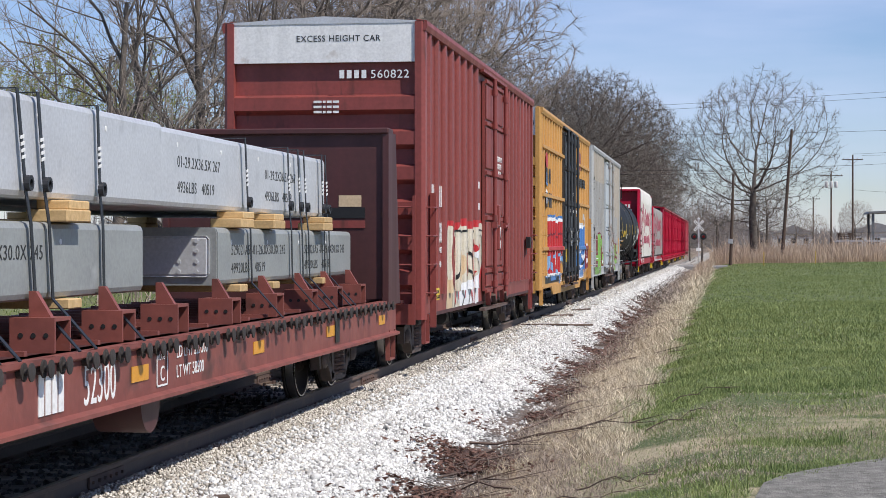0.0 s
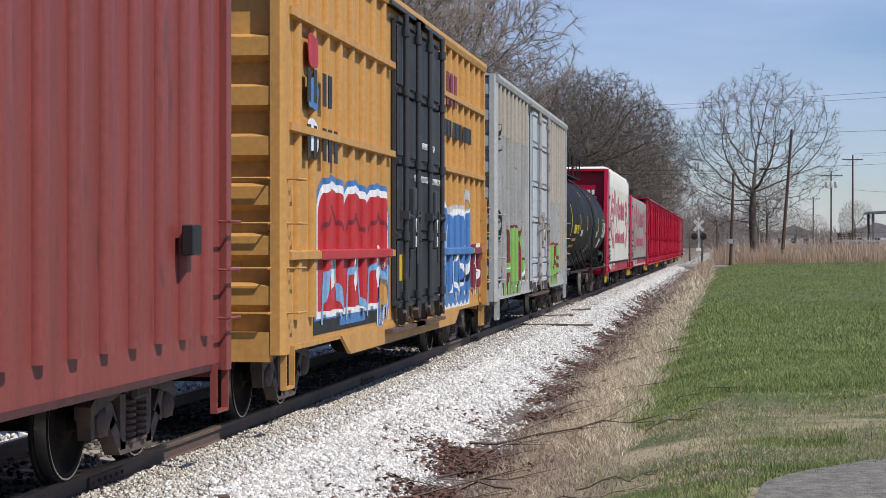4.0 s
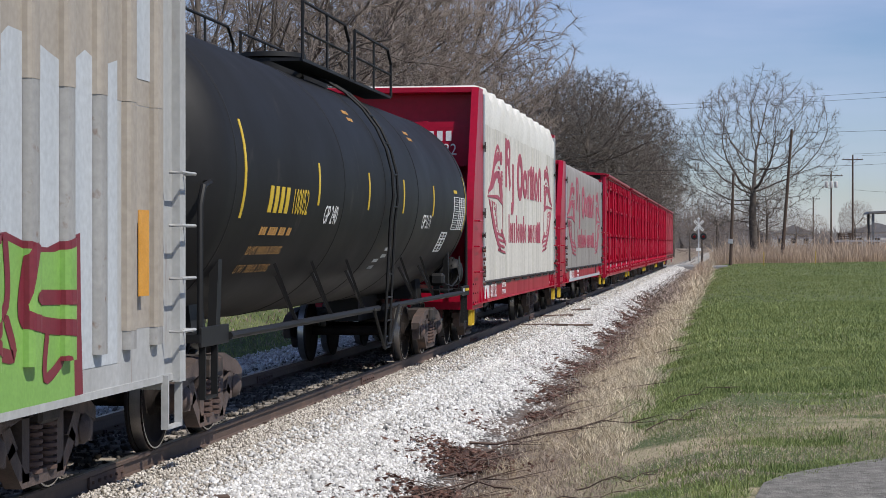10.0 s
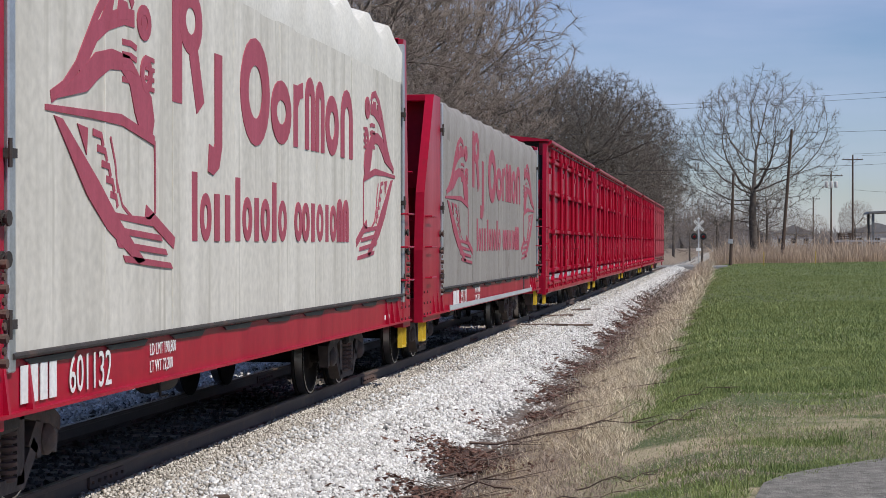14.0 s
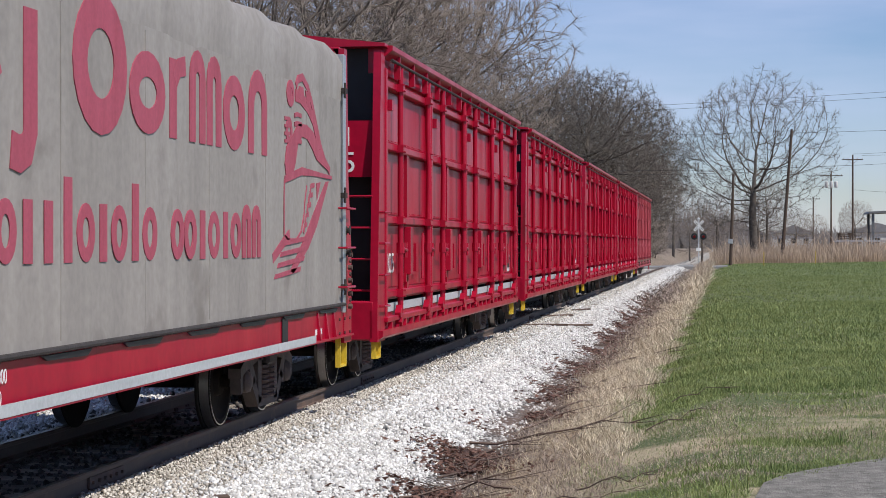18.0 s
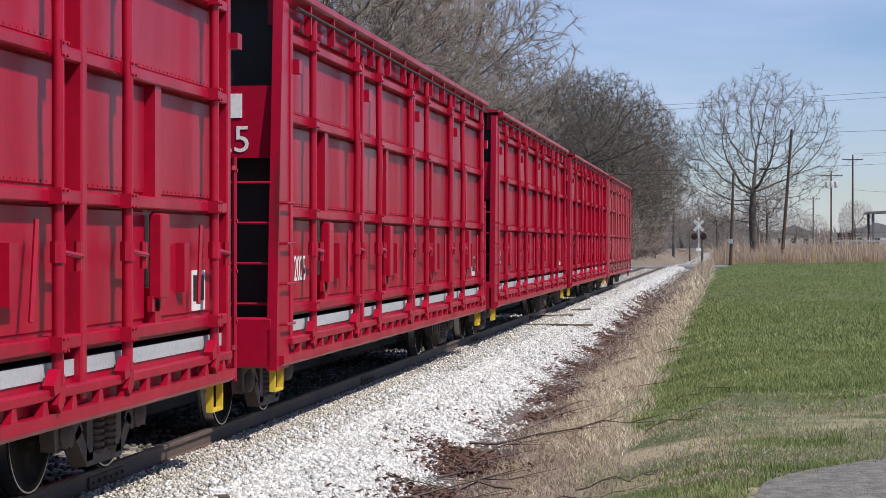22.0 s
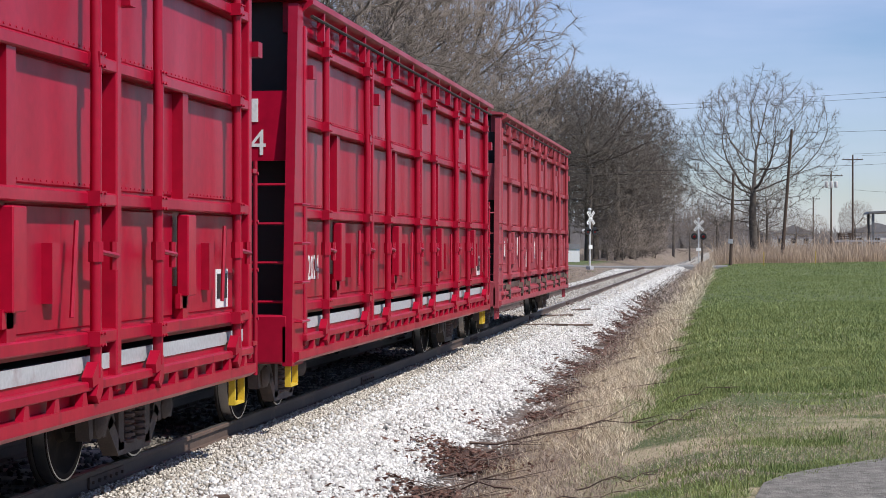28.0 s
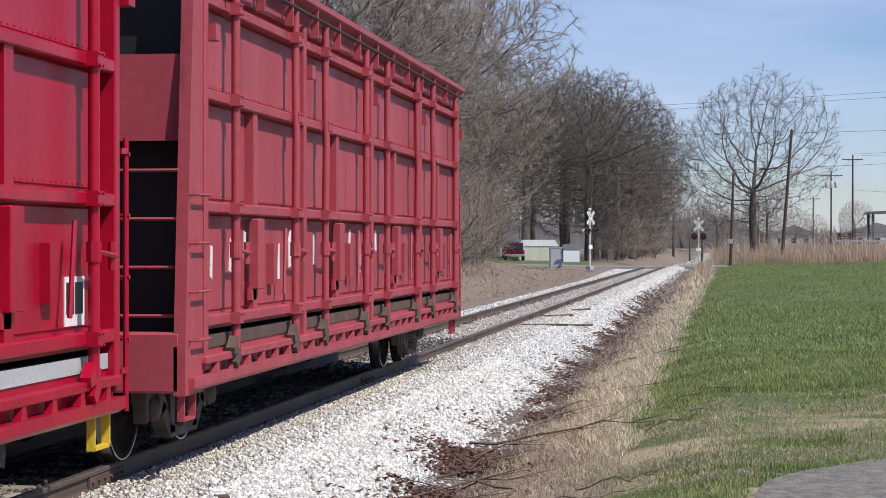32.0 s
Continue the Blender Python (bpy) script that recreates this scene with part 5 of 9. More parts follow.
for x, y, w, d, hh, k in ((20, 420, 9, 6, 3.0, "house"), (36, 400, 12, 6, 3.2, "house"), (12, 470, 8, 6, 3.0, "house")):
    t = thing("house", "small pale distant house with grey roof", "house", at=pose(x, y, 0.9), group="distant houses")
    part("wall", Mesh().box(-w / 2, w / 2, 0, d, 0, hh), MAT[k], t)
    part("roof", Mesh().prism([(-w / 2 - 0.4, hh), (0, hh + 2.0), (w / 2 + 0.4, hh)], "y", -0.4, d + 0.4), MAT["roof"], t)
    for i in range(3):
        part("window", Mesh().box(-w / 2 + w * (i + 0.7) / 3.4 - 0.5, -w / 2 + w * (i + 0.7) / 3.4 + 0.5, -0.05, 0.0, 1.0, 2.1), MAT["glass"], t)
# marker stakes at the lawn's far edge
for x, y in ((8.9, 160), (13.4, 168)):
    solid("marker_stake", Mesh().tube((0, 0, -0.1), (0, 0, 1.15), 0.03, n=8), MAT["yellow"], "thin yellow marker stake in the grass", "stake", at=pose(x, y, ground_z(x, y)), group="marker stakes")

# ---------------------------------------------------------------- the train: running gear
WHEEL_R = 0.457
wheel_profile = [(0.665, 0.10), (0.69, 0.36), (0.685, 0.40), (0.683, 0.487), (0.705, 0.485), (0.715, 0.462), (0.82, 0.452), (0.826, 0.44), (0.826, 0.385), (0.80, 0.37), (0.765, 0.30), (0.78, 0.15), (0.83, 0.13), (0.835, 0.10)]
ws = Mesh()
ws.lathe([(-0.9, 0.07), (0.9, 0.07)], 12)
for s in (1, -1):
    ws.lathe([(a * s, r) for a, r in wheel_profile], 40)
dull = len(ws.f)
n = 40
for s in (1, -1):
    v = [(a * s, r * math.cos(2 * math.pi * i / n), r * math.sin(2 * math.pi * i / n)) for a, r in ((0.722, 0.4635), (0.815, 0.4545)) for i in range(n)]
    ws.add(v, [(i, (i + 1) % n, n + (i + 1) % n, n + i) for i in range(n)])
    v = [(0.8285 * s, r * math.cos(2 * math.pi * i / n), r * math.sin(2 * math.pi * i / n)) for r in (0.442, 0.428) for i in range(n)]
    ws.add(v, [(i, (i + 1) % n, n + (i + 1) % n, n + i) for i in range(n)])
WHEELSET = ws.data("wheelset", MAT["wheel"], True)
WHEELSET.materials.append(MAT["tread"])
for p in WHEELSET.polygons:
    if p.index >= dull:
        p.material_index = 1


def side_frame_mesh():
    m = Mesh()
    x0, x1 = 0.97, 1.10
    m.prism([(-1.15, 0.60), (-0.95, 0.70), (-0.45, 0.80), (0.45, 0.80), (0.95, 0.70), (1.15, 0.60), (1.15, 0.50), (0.95, 0.555), (0.45, 0.64), (-0.45, 0.64), (-0.95, 0.555), (-1.15, 0.50)], "x", x0, x1)
    m.prism([(-0.70, 0.42), (-0.42, 0.16), (0.42, 0.16), (0.70, 0.42), (0.60, 0.50), (0.36, 0.26), (-0.36, 0.26), (-0.60, 0.50)], "x", x0, x1)
    for s in (1, -1):
        m.box(x0, x1, s * 0.28, s * 0.42, 0.20, 0.70)
        m.prism([(s * 0.66, 0.38), (s * 0.80, 0.58), (s * 0.66, 0.62), (s * 0.50, 0.45)], "x", x0, x1)
        m.prism([(s * 0.66, 0.60), (s * 0.70, 0.34), (s * 0.78, 0.34), (s * 0.80, 0.60)], "x", x0 + 0.01, x1 - 0.01)
        m.prism([(s * 1.04, 0.60), (s * 1.02, 0.36), (s * 1.10, 0.34), (s * 1.15, 0.60)], "x", x0 + 0.01, x1 - 0.01)
        m.lathe([(0.96, 0.115), (1.10, 0.115), (1.13, 0.09), (1.15, 0.05)], 16, at=(0, s * 0.889, WHEEL_R))
    return m


SIDE_FRAME = side_frame_mesh().data("side_frame", MAT["truck_iron"], True)
sp = Mesh()
for dy in (-0.15, 0.15):
    prof = []
    for i in range(7):
        z = 0.235 + i * 0.052
        prof += [(z, 0.055), (z + 0.008, 0.085), (z + 0.034, 0.085), (z + 0.042, 0.055)]
    sp.lathe(prof, 14, axis="z", at=(1.06, dy, 0))
SPRING = sp.data("spring", MAT["rusty_iron"], True)
BOLSTER = Mesh().bevel_box(-1.16, 1.16, -0.2, 0.2, 0.58, 0.80, 0.03).box(-0.25, 0.25, -0.25, 0.25, 0.78, 0.92).data("truck", MAT["iron"])
BRAKE = Mesh().box(-0.9, 0.9, -0.03, 0.03, 0.38, 0.48).data("brake_beam", MAT["iron"])
MIRROR = Matrix.Scale(-1, 4, (1, 0, 0))
SIDE_FRAME_L, SPRING_L = SIDE_FRAME.copy(), SPRING.copy()
for me_ in (SIDE_FRAME_L, SPRING_L):
    me_.transform(MIRROR)
    me_.flip_normals()


def add_truck(car, y):
    t = part("truck", BOLSTER, None, car, at=pose(0, y, 0))
    for a, b in ((SIDE_FRAME, SPRING), (SIDE_FRAME_L, SPRING_L)):
        part("side_frame", a, None, t)
        part("spring", b, None, t)
    for b in (-0.53, 0.53):
        part("brake_beam", BRAKE, None, t, at=pose(0, b, 0))
    for s in (-0.889, 0.889):
        part("wheelset", WHEELSET, None, t, at=pose(0, s, WHEEL_R))


COUPLER = Mesh().bevel_box(-0.09, 0.09, -0.75, 0.1, 0.74, 0.92, 0.02).bevel_box(-0.16, 0.16, -0.98, -0.70, 0.68, 0.99, 0.04).box(-0.12, -0.02, -1.08, -0.96, 0.70, 0.97).data("coupler", MAT["rusty_iron"])
HOSE = Mesh().pipe([(0.3, -0.45, 0.72), (0.3, -0.62, 0.62), (0.27, -0.75, 0.42), (0.22, -0.92, 0.30), (0.15, -1.0, 0.34)], 0.025).data("air_hose", MAT["tyre"], True)
TRAIN = []  # (thing, place along the train)
SHIFT = [0.0]  # small push of the next cars along the train


def new_car(name, u0, u1, label, category, insets=(2.3, 2.3)):
    """A car between two places along the train; its own y runs from its middle."""
    uc, h = (u0 + u1) / 2, (u1 - u0) / 2
    car = thing(name, label, category, group="cars of the freight train")
    TRAIN.append((car, uc + SHIFT[0]))
    add_truck(car, -h + insets[0])
    add_truck(car, h - insets[1])
    for a, turn in ((-h + 0.35, 0), (h - 0.35, 180)):
        part("coupler", COUPLER, None, car, at=pose(0, a, 0, 0, 0, turn))
        part("air_hose", HOSE, None, car, at=pose(0, a, 0, 0, 0, turn))
    return car, h, lambda u: u - uc


def rung(m, x, y0, y1, z, out=0.10, r=0.014):
    """A grab iron on a side: two feet and a bar."""
    m.pipe([(x, y0, z), (x + out, y0, z), (x + out, y1, z), (x, y1, z)], r, 6)


def stirrup(car, y0, y1, x, z, material, drop=0.38):
    m = Mesh()
    for y in (y0, y1):
        m.box(x - 0.03, x + 0.03, y - 0.012, y + 0.012, z - drop, z + 0.05)
    m.box(x - 0.03, x + 0.03, y0, y1, z - drop, z - drop + 0.025)
    part("sill_step", m, material, car)


def wobbly(points, seed, amount):
    r = random.Random(seed)
    return [(a + r.uniform(-amount, amount), b + r.uniform(-amount, amount)) for a, b in points]


def clipped(pts, lo, hi):
    """The part of a loop of (y, z) points between two places along the car."""
    for sign, lim in ((1, lo), (-1, -hi)):
        out = []
        for p, q in zip(pts, pts[1:] + pts[:1]):
            a, b = sign * p[0] - lim, sign * q[0] - lim
            if a >= 0:
                out.append(p)
            if a * b < 0:
                t = a / (a - b)
                out.append((p[0] + (q[0] - p[0]) * t, p[1] + (q[1] - p[1]) * t))
        pts = out
        if len(pts) < 3:
            return []
    return pts


RIBS = {}  # the side's section of each corrugated car: (place, out) pairs along it


def patch(car, name, pts, x, material, label="", quads=None, pans=False):
    """Paint on a side that faces +x, from a loop of (y, z) points; on a ribbed side it follows pans, flanks and crests."""
    m = Mesh()
    if car.name in RIBS:
        crest, section = RIBS[car.name]
        lift = x - crest
        swap = lambda loop: [(b_, a_) for a_, b_ in loop]
        quads = quads or (pts.quads if isinstance(pts, Band) else None)
        loops = quads or [[pts[i] for i in tri] for tri in tessellate_polygon([[Vector((p[0], p[1], 0)) for p in pts]])]
        for loop in loops:
            low, high = (swap(clipped(swap(loop), *lim)) for lim in ((0.785, POST_FOOT), (POST_FOOT, 9)))
            if low:
                m.add([(section[0][1] + lift, *p) for p in low], [tuple(range(len(low)))])
            for (ya, xa), (yb, xb) in zip(section, section[1:]):
                piece = clipped(high, ya, yb) if high and not (pans and max(xa, xb) > section[0][1] + 1e-4) else []
                if piece:
                    v = [(xa + (xb - xa) * (p[0] - ya) / (yb - ya) + lift, p[0], p[1]) for p in piece]
                    m.add(v, [tuple(range(len(v)))])
        if m.v:
            me = m.data(name, material)
            bm = bmesh.new()
            bm.from_mesh(me)
            bmesh.ops.remove_doubles(bm, verts=bm.verts, dist=0.0006)
            bm.to_mesh(me)
            bm.free()
            return part(name, me, None, car, label)
    m.prism(pts, "x", x - 0.012, x)
    return part(name, m, material, car, label)


def blob(y, z, w, h, seed, n=22, rough=0.25, lean=0.0):
    """A rounded, uneven outline."""
    r = random.Random(seed)
    ph = [r.uniform(0, 6.28) for _ in range(3)]
    out = []
    for i in range(n):
        a = 2 * math.pi * i / n
        k = 1 + rough * (0.5 * math.sin(2 * a + ph[0]) + 0.35 * math.sin(3 * a + ph[1]) + 0.3 * math.sin(5 * a + ph[2]))
        sq = 1 / max(abs(math.cos(a)), abs(math.sin(a))) ** 0.6
        dz = 0.5 * h * k * sq * math.sin(a)
        out.append((y + 0.5 * w * k * sq * math.cos(a) + lean * dz, z + dz))
    return out


class Band(list):
    """A loop that also knows the quads along it."""
    quads = None


def stroke(pts, w):
    """A bent band of even width along points."""
    left, right = [], []
    for i, p in enumerate(pts):
        a, b = pts[max(i - 1, 0)], pts[min(i + 1, len(pts) - 1)]
        dx, dz = b[0] - a[0], b[1] - a[1]
        k = math.hypot(dx, dz) or 1
        left.append((p[0] - dz / k * w / 2, p[1] + dx / k * w / 2))
        right.append((p[0] + dz / k * w / 2, p[1] - dx / k * w / 2))
    out = Band(left + right[::-1])
    out.quads = [[left[i], left[i + 1], right[i + 1], right[i]] for i in range(len(left) - 1)]
    return out


def bars(car, x, y, z, words, height, material, gap=0.25, width=0.55, name="lettering_bar"):
    """Writing that is not given in letters: one plain bar a letter."""
    for word in words:
        for _ in range(word):
            m = Mesh().box(x - 0.008, x, y, y + height * width, z, z + height)
            part(name, m, material, car)
            y += height * (width + gap * 0.6)
        y += height * 0.5
    return y


def text(car, words, height, at, material, stretch=1.0, spacing=1.0):
    return part("lettering", lettering(words, height, material, stretch=stretch, spacing=spacing), None, car, at=at)


def corrugated_end(z0, z1, pitch, depth, share=0.5):
    """(out, z) profile of a pressed steel end."""
    prof, z = [(0.0, z0)], z0
    while z + pitch < z1 + 1e-3:
        prof += [(0.0, z + pitch * (1 - share) * 0.85), (depth, z + pitch * (1 - share) * 1.1), (depth, z + pitch * 0.92), (0.0, z + pitch)]
        z += pitch
    prof.append((0.0, z1))
    return prof


POST_FOOT = 1.06  # the side posts end here, over a plain lower edge


def under_gear(car, h, floor):
    """Cross bearers, brake cylinder, reservoir, rods and pipes under a car's floor."""
    y = -h + 3.4
    while y < h - 3.2:
        part("cross_bearer", Mesh().prism([(-1.36, floor), (-0.3, floor - 0.26), (0.3, floor - 0.26), (1.36, floor), (1.36, floor + 0.06), (-1.36, floor + 0.06)], "y", y - 0.05, y + 0.05), MAT["iron"], car)
        y += 1.45
    part("brake_cylinder", Mesh().lathe([(-0.35, 0.05), (-0.33, 0.14), (0.2, 0.15), (0.24, 0.06)], 16, axis="y", at=(0.75, -1.2, floor - 0.22)), MAT["iron"], car, smooth=True)
    part("air_reservoir", Mesh().lathe([(-0.55, 0.03), (-0.5, 0.18), (0.5, 0.18), (0.55, 0.03)], 16, axis="y", at=(-0.6, 1.6, floor - 0.24)), MAT["iron"], car, smooth=True)
    part("brake_rod", Mesh().pipe([(0.45, -h + 3.2, floor - 0.30), (0.55, -0.9, floor - 0.24), (0.4, h - 3.2, floor - 0.30)], 0.016, 5), MAT["rusty_iron"], car)
    part("train_pipe", Mesh().pipe([(-0.5, -h + 0.6, floor - 0.12), (-0.5, h - 0.6, floor - 0.12)], 0.025, 6), MAT["iron"], car)
    part("rod_hanger", Mesh().pipe([(1.0, -2.1, floor - 0.02), (1.05, -2.1, floor - 0.33), (1.05, -1.9, floor - 0.33)], 0.014, 5), MAT["iron"], car)


def box_car(name, u0, u1, top, paint, label, door, door_paint, ribs_left, ribs_right, rib_w, end_pitch, insets, bottom=0.80, end_top=None, end_top_paint=None, belts=(), first=0.75, low_paint=None, skirt=False, post_paint=None):
    car, h, at = new_car(name, u0, u1, label, "boxcar", insets)
    X, RIB = 1.445, 1.512
    d0, d1 = at(door[0]), at(door[1])
    m = Mesh()
    for s in (1, -1):
        m.box(s * (X - 0.05), s * X, -h + 0.03, h - 0.03, bottom - 0.01, top - 0.18)
    part("side_sheet", m, paint, car)
    # end sheets with pressed ribs
    for s in (-1, 1):
        prof = corrugated_end(bottom + 0.18, (end_top or top - 0.15), end_pitch, 0.12)
        m = Mesh()
        n = len(prof)
        v = [(x, s * (h - 0.13 + p[0]), p[1]) for x in (-1.40, 1.40) for p in prof]
        m.add(v, [(i, i + 1, n + i + 1, n + i) for i in range(n - 1)])
        m.box(-1.42, 1.42, s * (h - 0.20), s * (h - 0.14), bottom, top - 0.1)
        end = part("end_sheet", m, paint, car, "pressed steel end")
        if end_top:
            part("end_panel", Mesh().box(-1.43, 1.43, s * (h - 0.10), s * (h - 0.03), end_top, top - 0.06), end_top_paint, car, "white painted top panel")
        for sx in (1, -1):
            m = Mesh().prism([(sx * 1.36, s * (h - 0.12)), (sx * 1.36, s * h), (sx * 1.46, s * h), (sx * RIB, s * (h - 0.05)), (sx * RIB, s * (h - 0.22)), (sx * 1.43, s * (h - 0.22))], "z", bottom - 0.05, top - 0.06)
            part("corner_post", m, paint, car)
        part("end_sill", Mesh().box(-1.355, 1.355, s * (h - 0.14), s * (h - 0.006), bottom - 0.12, bottom + 0.18), paint, car)
    # side ribs
    for s in (1, -1):
        y0, y1 = -h + 0.22, d0 - 0.15
        bow = [(-0.5, 0.0), (-0.47, 0.55), (-0.38, 0.9), (-0.2, 1.0), (0.2, 1.0), (0.38, 0.9), (0.47, 0.55), (0.5, 0.0)]
        rib = Mesh().prism([(s * (X - 0.01), -rib_w / 2)] + [(s * (X + (RIB - X) * q), rib_w * p) for p, q in bow] + [(s * (X - 0.01), rib_w / 2)], "z", POST_FOOT, top - 0.2).data("side_rib", post_paint or paint, True)
        spans = []
        for i in range(ribs_left):
            yy = y0 + (y1 - y0) * (i + first) / (ribs_left + 0.5)
            spans += [(yy + rib_w * p * 1.05, X + (RIB - X) * q) for p, q in bow]
            part("side_rib", rib, None, car, at=pose(0, yy, 0))
        y0, y1 = d1 + 0.15, h - 0.22
        for i in range(ribs_right):
            yy = y0 + (y1 - y0) * (i + 0.75) / (ribs_right + 0.5)
            spans += [(yy + rib_w * p * 1.05, X + (RIB - X) * q) for p, q in bow]
            part("side_rib", rib, None, car, at=pose(0, yy, 0))
        RIBS[car.name] = (RIB, [(-h, X)] + spans + [(h, X)])
        # belts between ribs, sills and eaves
        for z in belts:
            for a, b in ((-h + 0.2, d0 - 0.1), (d1 + 0.1, h - 0.2)):
                part("belt_rail", Mesh().prism([(s * (X - 0.01), z + 0.06), (s * (RIB + 0.025), z + 0.045), (s * (RIB + 0.025), z - 0.035), (s * (X - 0.01), z - 0.05)], "y", a, b), paint, car)
        part("side_sill", Mesh().prism([(s * 1.36, bottom + 0.02), (s * (X + 0.012), bottom + 0.02), (s * (X + 0.012), bottom - 0.035), (s * 1.36, bottom - 0.035)], "y", -h + 0.03, h - 0.03), low_paint or paint, car)
        if skirt:
            part("door_sill", Mesh().prism([(-h * 0.62, bottom), (-h * 0.55, bottom - 0.24), (h * 0.55, bottom - 0.24), (h * 0.62, bottom)], "x", s * 1.43, s * 1.47), low_paint or paint, car)
        part("eave", Mesh().prism([(s * 1.38, top - 0.2), (s * (RIB + 0.01), top - 0.2), (s * (RIB + 0.035), top - 0.12), (s * (RIB + 0.02), top - 0.05), (s * 1.38, top - 0.03)], "y", -h + 0.02, h - 0.02), paint, car)
    under_gear(car, h, bottom - 0.03)
    part("underframe", Mesh().box(-0.3, 0.3, -h + 0.3, h - 0.3, 0.62, bottom + 0.1).box(-1.38, 1.38, -h + 0.1, h - 0.1, bottom - 0.02, bottom + 0.16), MAT["iron"], car)
    m = Mesh().prism([(-1.5, top - 0.055), (0, top + 0.03), (1.5, top - 0.055), (1.5, top - 0.08), (-1.5, top - 0.08)], "y", -h + 0.02, h - 0.02)
    y = -h + 0.6
    while y < h - 0.4:
        m.prism([(-1.48, top - 0.05), (0, top + 0.06), (1.48, top - 0.05)], "y", y, y + 0.06)
        y += 1.2
    part("roof", m, MAT["galv"], car, "bare galvanised roof")
    return car, h, at, d0, d1, X, RIB


def plug_door(car, y0, y1, z0, z1, x, paint, n_panels, bar_ys, belts, bar_paint):
    """A sliding plug door: pressed panels in a frame, upright locking bars, handle, track and rollers."""
    for s in (1, -1):
        d = part("plug_door", Mesh().box(s * (x - 0.02), s * (x + 0.03), y0, y1, z0, z1), paint, car, "tall sliding plug door")
        zs = [z0] + list(belts) + [z1]
        w = (y1 - y0) / n_panels
        for i in range(n_panels):
            for a, b in zip(zs, zs[1:]):
                m = Mesh().bevel_box(s * (x + 0.028) if s > 0 else -(x + 0.055), s * (x + 0.055) if s > 0 else -(x + 0.028), y0 + i * w + 0.06, y0 + (i + 1) * w - 0.06, a + 0.08, b - 0.07, 0.012)
                part("door_panel", m, paint, d)
        for z in zs:
            part("door_rail", Mesh().prism([(s * (x + 0.03), z - 0.045), (s * (x + 0.075), z - 0.03), (s * (x + 0.075), z + 0.03), (s * (x + 0.03), z + 0.035)], "y", y0 + 0.02, y1 - 0.02), paint, d)
        for y in bar_ys:
            bar = part("locking_bar", Mesh().tube((s * (x + 0.12), y, z0 - 0.16), (s * (x + 0.12), y, z1 + 0.1), 0.038, n=12), bar_paint, d, smooth=True)
            for z in [z0 + 0.12] + list(belts) + [z1 - 0.15]:
                part("bar_bracket", Mesh().box(s * (x + 0.03), s * (x + 0.115), y - 0.035, y + 0.035, z - 0.055, z + 0.055).lathe([(z - 0.06, 0.05), (z - 0.06, 0.056), (z + 0.06, 0.056), (z + 0.06, 0.05)], 12, axis="z", at=(s * (x + 0.12), y, 0)), bar_paint, bar)
            part("bar_handle", Mesh().tube((s * (x + 0.15), y, z0 + 1.22), (s * (x + 0.15), y + (0.4 if y < (y0 + y1) / 2 else -0.4), z0 + 1.19), 0.022, n=8).box(s * (x + 0.06), s * (x + 0.17), y - 0.06, y + 0.06, z0 + 1.16, z0 + 1.27), bar_paint, bar)
            part("bar_cam", Mesh().prism([(y - 0.12, z0 - 0.10), (y - 0.05, z0 - 0.22), (y + 0.05, z0 - 0.17), (y + 0.13, z0 - 0.24), (y + 0.15, z0 - 0.10), (y + 0.05, z0 - 0.03)], "x", s * (x + 0.06), s * (x + 0.14)), MAT["rusty_iron"], bar)
        m = Mesh().bevel_box(x + 0.04 if s > 0 else -x - 0.15, x + 0.15 if s > 0 else -x - 0.04, (y0 + y1) / 2 - 0.13, (y0 + y1) / 2 + 0.13, z0 + 0.75, z0 + 1.6, 0.015)
        m.tube((s * (x + 0.17), (y0 + y1) / 2, z0 + 0.55), (s * (x + 0.17), (y0 + y1) / 2 + 0.05, z0 + 1.3), 0.018, n=6)
        part("lock_box", m, bar_paint, d)
        if s > 0:
            yc = (y0 + y1) / 2
            ring_ = [(yc + 0.045 * math.cos(6.283 * q / 16), z0 + 1.08 + 0.1 * math.sin(6.283 * q / 16)) for q in range(16)]
            part("lock_mark", Mesh().prism(ring_, "x", x + 0.155, x + 0.164), MAT["white"], d)
            part("lock_mark", Mesh().prism([(yc + (p_[0] - yc) * 0.5, z0 + 1.08 + (p_[1] - z0 - 1.08) * 0.6) for p_ in ring_], "x", x + 0.16, x + 0.167), bar_paint, d)
            part("lock_sticker", Mesh().box(x + 0.155, x + 0.164, yc - 0.06, yc + 0.05, z0 + 0.78, z0 + 0.93), MAT["white"], d)
        m = Mesh()
        for q in range(int((z1 - z0) / 0.16)):
            for y in (y0 + 0.015, y1 - 0.015):
                m.lathe([(s * (x + 0.03), 0.011), (s * (x + 0.04), 0.008)], 5, at=(0, y, z0 + 0.1 + 0.16 * q))
        tagged(part("rivets", m, paint, d), kind="stuff")
        for y in (y0 + 0.3, y1 - 0.3):
            m = Mesh().prism([(y - 0.14, z0 - 0.02), (y - 0.06, z0 - 0.26), (y + 0.06, z0 - 0.26), (y + 0.14, z0 - 0.02), (y, z0 - 0.1)], "x", s * (x + 0.02), s * (x + 0.10))
            m.lathe([(x * s + 0.05 * s, 0.07), (x * s + 0.1 * s, 0.07)], 12, at=(0, y, z0 - 0.2))
            part("roller", m, bar_paint, d)
        part("door_track", Mesh().box(s * (x + 0.0), s * (x + 0.10), y0 - 0.6, y1 + 0.25, z0 - 0.34, z0 - 0.29), MAT["rusty_iron"], car)
        part("door_track", Mesh().box(s * (x + 0.0), s * (x + 0.09), y0 - 0.6, y1 + 0.25, z1 + 0.12, z1 + 0.17), bar_paint, car)


